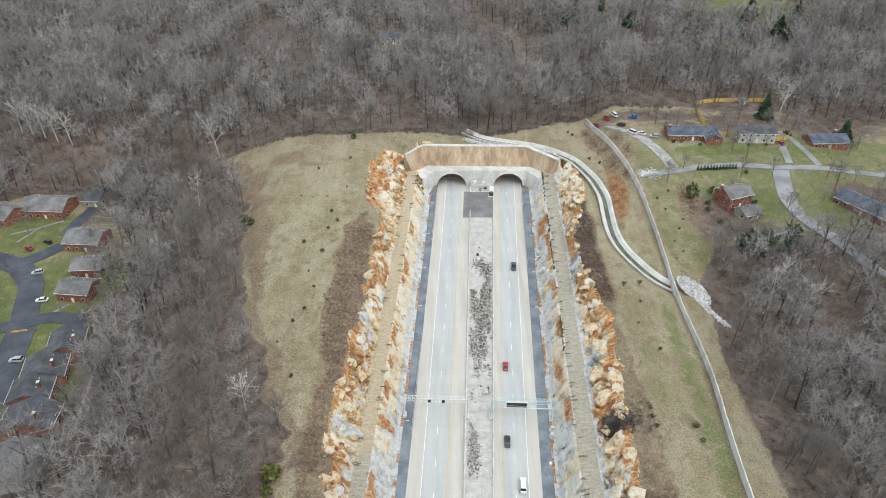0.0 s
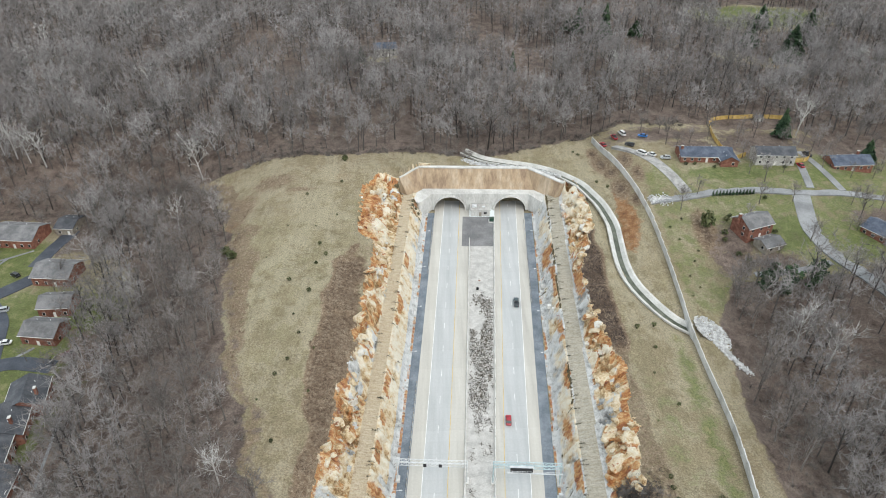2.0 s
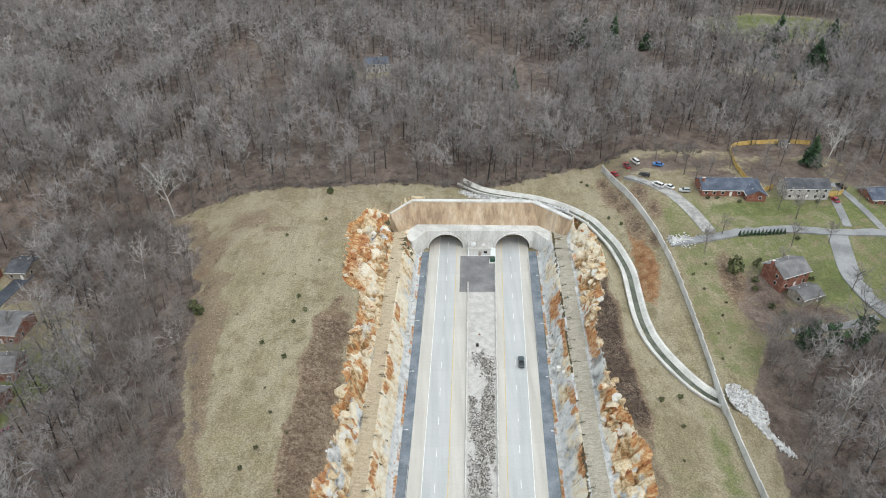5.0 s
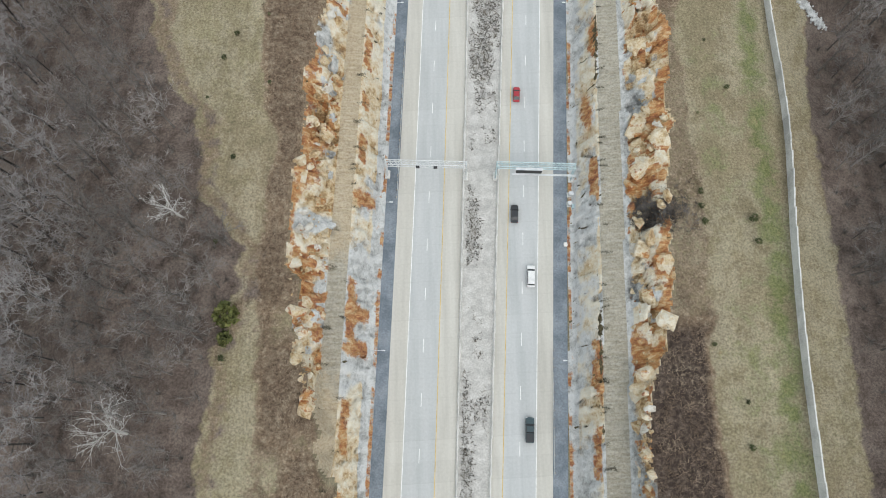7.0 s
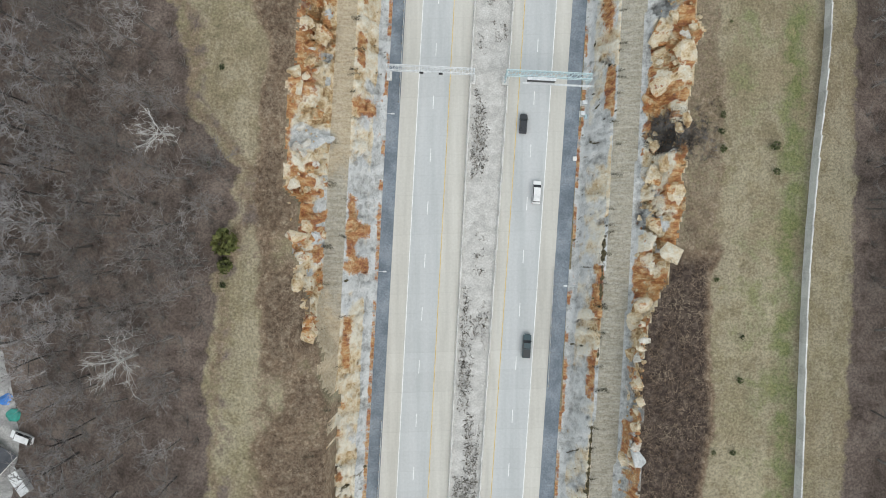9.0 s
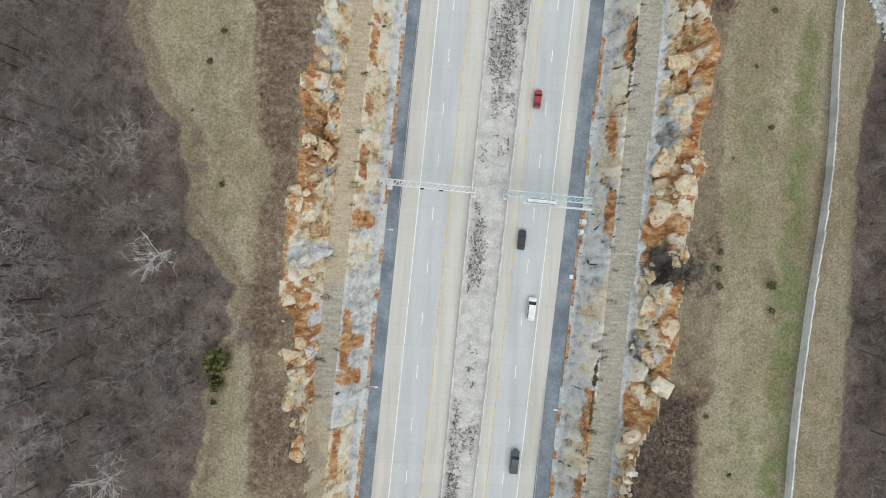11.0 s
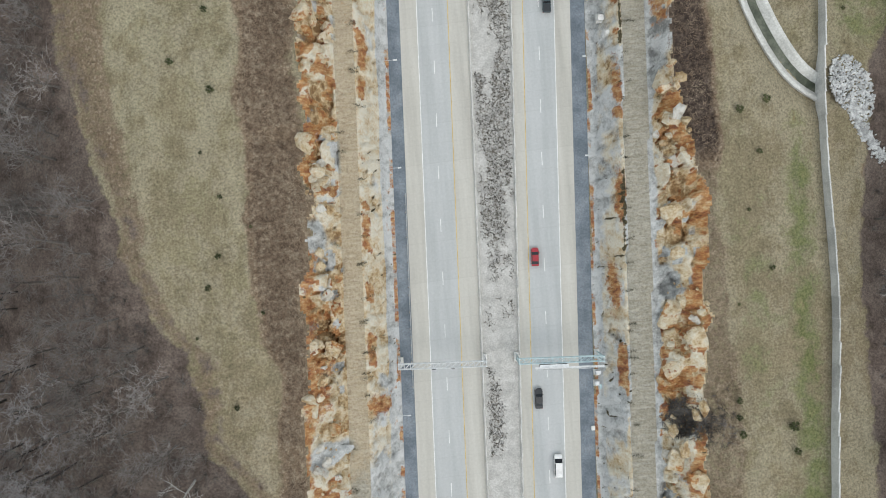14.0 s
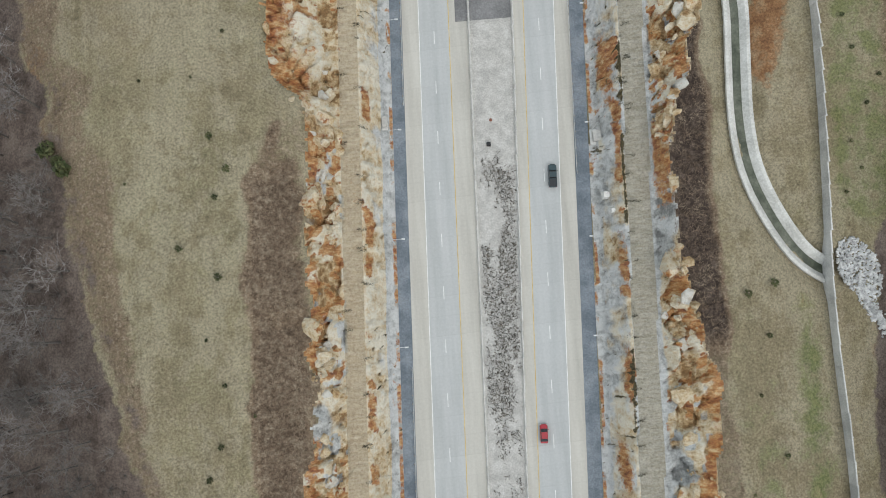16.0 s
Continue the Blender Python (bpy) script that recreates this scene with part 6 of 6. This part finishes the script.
def house(name, x, y, w, d, h, rise, rot, wall_m, roof_m, label, chimney=None, group="", storeys=1, sink=0.4, z=None):
    """A gabled house: walls, two roof slopes, windows with frames, a door and perhaps a chimney. The ridge runs along w."""
    t = thing(name, pose(x, y, (height(x, y) if z is None else z) - sink, 0, 0, rot), label, "house", group)
    h = h + sink
    bm = bmesh.new()
    hw, hd = w / 2, d / 2
    ring = [(-hw, -hd), (hw, -hd), (hw, hd), (-hw, hd)]
    lo = [bm.verts.new((a, b, -1.0)) for a, b in ring]
    hi = [bm.verts.new((a, b, h)) for a, b in ring]
    g0, g1_ = bm.verts.new((-hw, 0, h + rise)), bm.verts.new((hw, 0, h + rise))
    for k in range(4):
        bm.faces.new((lo[k], lo[(k + 1) % 4], hi[(k + 1) % 4], hi[k]))
    bm.faces.new((hi[1], hi[2], g1_))
    bm.faces.new((hi[3], hi[0], g0))
    part("wall", bm, wall_m, t)
    ov, sl = 0.5, rise / hd
    for s in (-1, 1):
        bm = bmesh.new()
        c = [(-hw - ov, 0, h + rise + 0.04), (hw + ov, 0, h + rise + 0.04), (hw + ov, s * (hd + ov), h - sl * ov + 0.04), (-hw - ov, s * (hd + ov), h - sl * ov + 0.04)]
        top = [bm.verts.new((a, b, cz + 0.16)) for a, b, cz in c]
        bot = [bm.verts.new(p) for p in c]
        bm.faces.new(top)
        bm.faces.new(bot[::-1])
        for k in range(4):
            bm.faces.new((top[k], top[(k + 1) % 4], bot[(k + 1) % 4], bot[k]))
        bmesh.ops.recalc_face_normals(bm, faces=bm.faces)
        part("roof_slope", bm, roof_m, t, "shingled roof slope")
        part("gutter", box(-hw - ov, hw + ov, s * (hd + ov + 0.06) - 0.07, s * (hd + ov + 0.06) + 0.07, h - sl * ov, h - sl * ov + 0.16), TRIM, t, "white gutter")
    fm = wm = None
    n = max(2, int(w / 3.2))
    for st in range(storeys):
        zc = sink + 1.5 + 2.7 * st
        for s in (-1, 1):
            for k in range(n):
                xx = -hw + w * (k + 0.5) / n
                if s < 0 and st == 0 and k == n // 2:
                    part("door", box(xx - 0.5, xx + 0.5, -hd - 0.09, -hd + 0.02, sink, sink + 2.1, 0.02), TRIM, t, "white front door")
                    continue
                m = pose(xx, s * hd, zc)
                if fm is None:
                    f = part("window", box(-0.6, 0.6, -0.06, 0.06, -0.7, 0.7, 0.02), TRIM, t, "white-framed window", m)
                    fm = f.data
                    p = part("pane", box(-0.5, 0.5, -0.09, 0.09, -0.6, 0.6), GLASS, f, "dark glass")
                    wm = p.data
                else:
                    f = child("window", fm, t, "white-framed window", m)
                    child("pane", wm, f, "dark glass")
        for s in (-1, 1):
            f = child("window", fm, t, "white-framed window", pose(s * hw, -d * 0.2, zc, 0, 0, 90))
            child("pane", wm, f, "dark glass")
    if chimney:
        cx, cy = chimney
        part("chimney", box(cx - 0.55, cx + 0.55, cy - 0.4, cy + 0.4, h - 0.5, h + rise + 1.1, 0.03), BRICK, t, "brick chimney")
        part("chimney_cap", box(cx - 0.62, cx + 0.62, cy - 0.47, cy + 0.47, h + rise + 1.1, h + rise + 1.22), BARRIER, t)
    for k in range(2):
        vx = -w * 0.25 + k * w * 0.4
        part("roof_vent", rod_bm(bmesh.new(), (vx, hd * 0.4, h + rise * 0.55), (vx, hd * 0.4, h + rise * 0.6 + 0.7), 0.12, 8), STEEL, t, "metal roof vent")
    return t


house("brick_house", 123.5, 263, 12, 9.5, 5.4, 2.6, 22, BRICK, ROOF_GREY, "two-storey red brick house with a grey gabled roof", (-6.3, 1.0), "houses along the street", 2)
porch = house("screened_porch", 127.5, 254.2, 8.5, 7, 2.6, 1.5, 22, OLD_WOOD, ROOF_GREY, "single-storey screened porch with a grey shingle roof", None, "", 1)
house("brick_house", 120, 316.5, 23, 10.5, 2.9, 2.2, -2, BRICK, ROOF_BLUE, "long red brick bungalow with a dark blue-grey roof", (-10.6, -1.2), "houses along the street")
wing = house("house_wing", 128.8, 311.5, 9, 7.5, 2.9, 1.9, 88, BRICK, ROOF_BLUE, "brick front wing with a dark blue-grey roof")
house("sided_house", 149.5, 312.5, 17, 8.5, 5.0, 2.2, -2, SIDING, ROOF_DARK, "two-storey pale-sided house with a dark roof", None, "houses along the street", 2)
house("brick_house", 184, 312, 18, 10, 3.0, 2.2, 4, BRICK, ROOF_BLUE, "brick house with a blue-grey roof behind bare trees", (5, 2), "houses along the street")
house("brick_house", 177, 254, 24, 11, 3.2, 2.2, -58, BRICK, ROOF_BLUE, "long brick bungalow with a dark navy shingle roof", None, "houses along the street")
house("woodland_house", -34, 453, 13, 9, 5.2, 2.4, 8, SIDING, ROOF_BLUE, "lone grey house in a clearing of the woods", (3, 1), "", 2)
house("garden_shed", 159, 355.6, 3.2, 2.6, 2.2, 0.8, 5, SIDING, ROOF_GREY, "small grey garden shed behind the wooden fence", None, "sheds", 1)
GW = "houses of the western estate"
house("town_house", -129.4, 184.6, 12, 11, 5.4, 2.6, -76, BRICK, ROOF_DARK, "brick row house with a dark grey shingle roof", (2, 3.5), GW, 2)
house("town_house", -131.2, 172.6, 11.5, 13, 4.9, 2.8, -76, BRICK, ROOF_DARK, "brick row house with a dark grey roof and vents", (2, 3.5), GW, 2)
house("town_house", -130.2, 161.6, 10, 12, 5.4, 2.4, -78, BRICK, ROOF_DARK, "brick row house with a dark grey roof and chimney", (1, 3.2), GW, 2)
house("town_house", -125.5, 150.6, 10.5, 15.5, 4.4, 3.0, -84, BRICK, ROOF_DARK, "end row house with a white and brick gable", (2.5, 3.2), GW, 2)
house("town_house", -121, 133, 14, 15, 4.6, 2.6, -86, SIDING, ROOF_GREY, "row house with a broad light grey roof", (2.5, -3.2), GW, 2)
house("town_house", -152.5, 255, 15, 12.5, 4.2, 2.4, -4, BRICK, ROOF_GREY, "brick house with a brownish grey gabled roof", None, GW, 1)
house("town_house", -143, 234.5, 11.5, 9.5, 4.2, 2.3, 4, BRICK, ROOF_GREY, "brick house with a grey gabled roof among trees", None, GW, 1)
house("town_house", -140.5, 218.5, 12.5, 10, 4.2, 2.3, -6, BRICK, ROOF_GREY, "brick house with a grey gabled roof beside the cul-de-sac", None, GW, 1)
house("town_house", -182, 283, 20, 14, 4.2, 2.8, -4, BRICK, ROOF_GREY, "wide house with a light grey roof and skylights", None, GW, 1)
house("town_house", -199, 276, 14, 12, 4.2, 2.6, -20, BRICK, ROOF_GREY, "house with a weathered grey roof beside a lawn", None, GW, 1)
house("garage_shed", -100.5, 67.5, 9, 7, 2.8, 1.2, 48, SIDING, ROOF_DARK, "dark-roofed shed beside the gravel yard", None, "sheds", 1)
house("garage_shed", -164, 292, 8, 11, 3.4, 1.6, -4, OLD_WOOD, ROOF_DARK, "dark-roofed garage at the end of a drive", None, "sheds", 1)


def fence(line, hgt, mat, label):
    """Board fence: each panel with its rail, and posts."""
    root = thing("wooden_fence", pose(0, 0, 0), label, "fence", "garden fences")
    x, y, _, _ = along(line, 2.4)
    pm = qm = None
    for k in range(len(x) - 1):
        mx, my = (x[k] + x[k + 1]) / 2, (y[k] + y[k + 1]) / 2
        ln = math.hypot(x[k + 1] - x[k], y[k + 1] - y[k])
        m = pose(mx, my, height(mx, my), 0, 0, math.degrees(math.atan2(y[k + 1] - y[k], x[k + 1] - x[k])))
        if pm is None:
            bm = box(-1.15, 1.15, -0.03, 0.03, -0.6, hgt, 0.012)
            pm = part("fence_panel", bm, mat, root, m=m).data
            qm = part("fence_post", box(-0.07, 0.07, -0.07, 0.07, -0.8, hgt + 0.15), mat, root, m=pose(x[k], y[k], height(x[k], y[k]))).data
        else:
            child("fence_panel", pm, root, m=m)
            child("fence_post", qm, root, m=pose(x[k], y[k], height(x[k], y[k])))


fence(((131.0, 319), (131, 337), (133.5, 354), (142, 357), (157, 358), (172, 357)), 2.1, WOOD, "new yellow wooden board fence round a garden")
fence(((133, 313.5), (140, 318)), 2.1, WOOD, "yellow wooden board fence beside a brick house")
fence(((158.5, 311), (166, 311.5), (169, 318)), 2.1, WOOD, "yellow wooden board fence beside a house")
fence(((-155.4, 195.2), (-149.8, 196.4)), 1.0, WOOD, "short yellow wooden fence beside the street")

# ---- vehicles ----


def vehicle(name, m, mat, label, category, ln=4.6, wd=1.85, hgt=1.45, form="sedan", group=""):
    """Body shell, cabin, roof, four wheels, lamps; its nose points along +y."""
    t = thing(name, m, label, category, group)
    hood = {"sedan": 0.95, "suv": 1.05, "van": 1.15, "pickup": 1.1}[form]
    st = [(-ln / 2, 0.78, 0.5, hood - 0.12), (-ln / 2 + 0.12, 0.94, 0.3, hood - 0.02), (-ln * 0.3, 1.0, 0.24, hood), (0, 1.0, 0.22, hood), (ln * 0.25, 1.0, 0.24, hood - 0.02), (ln / 2 - 0.25, 0.95, 0.28, hood - 0.16), (ln / 2, 0.74, 0.42, hood - 0.32)]
    bm = bmesh.new()
    rings = []
    for yy, f, z0, z1 in st:
        a = wd / 2 * f
        rings.append([bm.verts.new(p) for p in ((-a * 0.94, yy, z0), (-a, yy, (z0 + z1) / 2), (-a * 0.93, yy, z1), (a * 0.93, yy, z1), (a, yy, (z0 + z1) / 2), (a * 0.94, yy, z0))])
    for r0, r1 in zip(rings[:-1], rings[1:]):
        for k in range(6):
            bm.faces.new((r0[k], r0[(k + 1) % 6], r1[(k + 1) % 6], r1[k]))
    bm.faces.new(rings[0][::-1])
    bm.faces.new(rings[-1])
    bmesh.ops.recalc_face_normals(bm, faces=bm.faces)
    part("body", bm, mat, t)
    y0, y1, y2, y3 = {"sedan": (-1.75, -1.0, 0.45, 1.15), "suv": (-2.15, -1.8, 0.5, 1.15), "van": (-2.3, -2.15, 1.0, 1.75), "pickup": (-0.75, -0.45, 0.75, 1.35)}[form]
    b, a = wd / 2 * 0.9, wd / 2 * 0.74
    bm = bmesh.new()
    lo = [bm.verts.new(p) for p in ((-b, y0, hood - 0.03), (b, y0, hood - 0.03), (b, y3, hood - 0.03), (-b, y3, hood - 0.03))]
    hi = [bm.verts.new(p) for p in ((-a, y1, hgt - 0.05), (a, y1, hgt - 0.05), (a, y2, hgt - 0.05), (-a, y2, hgt - 0.05))]
    for k in range(4):
        bm.faces.new((lo[k], lo[(k + 1) % 4], hi[(k + 1) % 4], hi[k]))
    bm.faces.new(hi)
    part("cabin_glass", bm, GLASS, t, "dark tinted windows")
    part("roof", box(-a - 0.02, a + 0.02, y1 - 0.03, y2 + 0.03, hgt - 0.05, hgt + 0.02, 0.02), mat, t)
    if form in ("van", "suv"):
        for s in (-1, 1):
            for yy in ((y0 + y1) / 2 + 0.1, (y1 + y2) / 2, y2 - 0.1):
                part("pillar", rod_bm(bmesh.new(), (s * b, yy, hood), (s * (a + 0.02), yy, hgt), 0.06, 4), mat, t)
    if form == "pickup":
        part("cargo_bed", box(-wd / 2 * 0.8, wd / 2 * 0.8, -ln / 2 + 0.15, -0.85, hood - 0.02, hood + 0.02), CAR_DARK, t, "dark open cargo bed")
        for s in (-1, 1):
            part("bed_side", box(s * wd / 2 * 0.88 - 0.06, s * wd / 2 * 0.88 + 0.06, -ln / 2 + 0.1, -0.8, hood - 0.02, hood + 0.12, 0.02), mat, t)
    tm = rm = None
    for sx_w in (-1, 1):
        for yy in (-ln * 0.3, ln * 0.31):
            m_ = pose(sx_w * (wd / 2 - 0.12), yy, 0.33, 0, 90, 0)
            if tm is None:
                bm = bmesh.new()
                bmesh.ops.create_cone(bm, cap_ends=True, segments=14, radius1=0.33, radius2=0.33, depth=0.24)
                wh = part("tyre", bm, TYRE, t, "black rubber tyre", m_)
                tm = wh.data
                bm = bmesh.new()
                bmesh.ops.create_cone(bm, cap_ends=True, segments=10, radius1=0.2, radius2=0.2, depth=0.26)
                rm = part("rim", bm, STEEL, wh, "silver rim").data
            else:
                wh = child("tyre", tm, t, "black rubber tyre", m_)
                child("rim", rm, wh, "silver rim")
    for s in (-1, 1):
        part("headlight", box(s * wd * 0.36 - 0.17, s * wd * 0.36 + 0.17, ln / 2 - 0.2, ln / 2 - 0.06, hood - 0.36, hood - 0.24, 0.02), TRIM, t, "clear headlight")
        part("tail_light", box(s * wd * 0.38 - 0.13, s * wd * 0.38 + 0.13, -ln / 2 + 0.0, -ln / 2 + 0.1, hood - 0.36, hood - 0.2, 0.02), CAR_RED, t, "red tail light")
        part("mirror", box(s * (wd / 2 + 0.06) - 0.1, s * (wd / 2 + 0.06) + 0.1, y3 - 0.3, y3 - 0.15, hood, hood + 0.14, 0.02), mat, t)
    return t


def on_road(x, y, away=True):
    return pose(x, y, 0.005, 0, 0, -3.4 if away else 176.6)


TR = "traffic on the carriageway"
vehicle("pickup_truck", on_road(29.0, 238.0), CAR_BLACK, "dark teal pickup truck driving on the concrete carriageway", "pickup truck", 5.6, 2.0, 1.8, "pickup", TR)
vehicle("car", on_road(21.3, 178.5), CAR_RED, "small red hatchback on the concrete carriageway", "car", 4.3, 1.8, 1.48, "sedan", TR)
vehicle("car", on_road(19.4, 145.5), CAR_DARK, "black sedan on the concrete carriageway", "car", 4.7, 1.85, 1.45, "sedan", TR)
vehicle("van", on_road(22.6, 129.5), CAR_WHITE, "white passenger van on the concrete carriageway", "van", 5.4, 2.0, 2.05, "van", TR)
vehicle("pickup_truck", on_road(20.6, 93.8), CAR_BLACK, "dark pickup truck on the concrete carriageway", "pickup truck", 5.6, 2.0, 1.8, "pickup", TR)


def parked(x, y, rot, mat, form, label, ln=4.6, hgt=1.5):
    vehicle({"van": "parked_van", "pickup": "parked_truck"}.get(form, "parked_car"), pose(x, y, height(x, y) + 0.22, 0, 0, rot), mat, label, "car", ln, 1.85, hgt, form, "parked cars")


parked(-153.2, 214.1, 100, CAR_WHITE, "sedan", "white sedan parked beside a lawn")
parked(-163.9, 232.8, 110, CAR_SILVER, "suv", "silver estate car parked in the cul-de-sac", 4.8, 1.7)
parked(-176.3, 250.5, 60, CAR_RED, "sedan", "red car parked on a drive")
parked(-170.5, 255.5, 60, CAR_DARK, "suv", "black car parked on a drive", 4.7, 1.7)
parked(-145.9, 180.3, 95, CAR_SILVER, "suv", "grey car parked beside the row houses", 4.7, 1.7)
parked(-152, 173, 95, CAR_RED, "sedan", "red car parked in the asphalt parking strip")
parked(-128.4, 208.0, 100, paint("maroon_car_paint", (0.1, 0.01, 0.02)), "sedan", "maroon car parked at the end of a drive")
parked(92.5, 319.6, 40, CAR_WHITE, "van", "white van parked on the gravel drive", 5.2, 2.0)
parked(96.8, 318.4, 40, CAR_WHITE, "sedan", "white car parked on the gravel drive")
parked(78.9, 338.5, 20, CAR_RED, "sedan", "dark red car parked by the sound wall")
parked(84.5, 341.0, 10, CAR_RED, "pickup", "red truck parked at the edge of the woods", 5.4, 1.8)
parked(88.3, 342.0, 20, CAR_WHITE, "van", "white van parked at the edge of the woods", 5.2, 2.0)
parked(89.3, 329.5, 60, CAR_DARK, "suv", "dark car parked on the gravel drive", 4.6, 1.6)
parked(102.4, 315.0, 80, CAR_SILVER, "suv", "grey car parked beside the brick bungalow", 4.6, 1.6)
parked(97.5, 338.5, 70, BLUE_TARP, "sedan", "faded blue car at the edge of the woods")
parked(160.4, 307, 10, CAR_RED, "sedan", "dark red car parked beside the sided house")
parked(168, 318, 10, CAR_DARK, "pickup", "dark truck parked beside a brick house", 5.2, 1.8)
parked(-92.2, 73.2, 70, CAR_WHITE, "van", "white van parked in a clearing of the woods", 5.4, 2.2)


def trailer(x, y, rot):
    t = thing("white_trailer", pose(x, y, height(x, y), 0, 0, rot), "white box trailer parked in the woods", "trailer")
    part("box_body", box(-1.2, 1.2, -2.8, 2.8, 0.6, 2.7, 0.1), CAR_WHITE, t)
    part("drawbar", box(-0.08, 0.08, 2.8, 4.0, 0.55, 0.7), STEEL, t)
    for s in (-1, 1):
        part("tyre", rod_bm(bmesh.new(), (s * 1.0, -0.4, 0.35), (s * 1.25, -0.4, 0.35), 0.35, 12), TYRE, t)


trailer(-92.3, 63.2, 35)
for x, y, mat, lab in ((-97.0, 81.3, BLUE_TARP, "crumpled blue tarpaulin over junk in the woods"), (-94.8, 77.8, TEAL_TARP, "teal tarpaulin over a pile in the woods")):
    t = thing("tarpaulin", pose(x, y, height(x, y) - 0.2), lab, "tarpaulin", "tarpaulins")
    me = boulder_mesh("cover", int(abs(x)), mat, 24, 0.5)
    child("cover", me, t, m=pose(0, 0, 0.6) @ Matrix.Diagonal((4, 3, 2.6, 1)))
    part("rope", rod_bm(bmesh.new(), (-1.9, -1.4, 0.15), (1.9, 1.4, 0.15), 0.05, 5), TYRE, t)
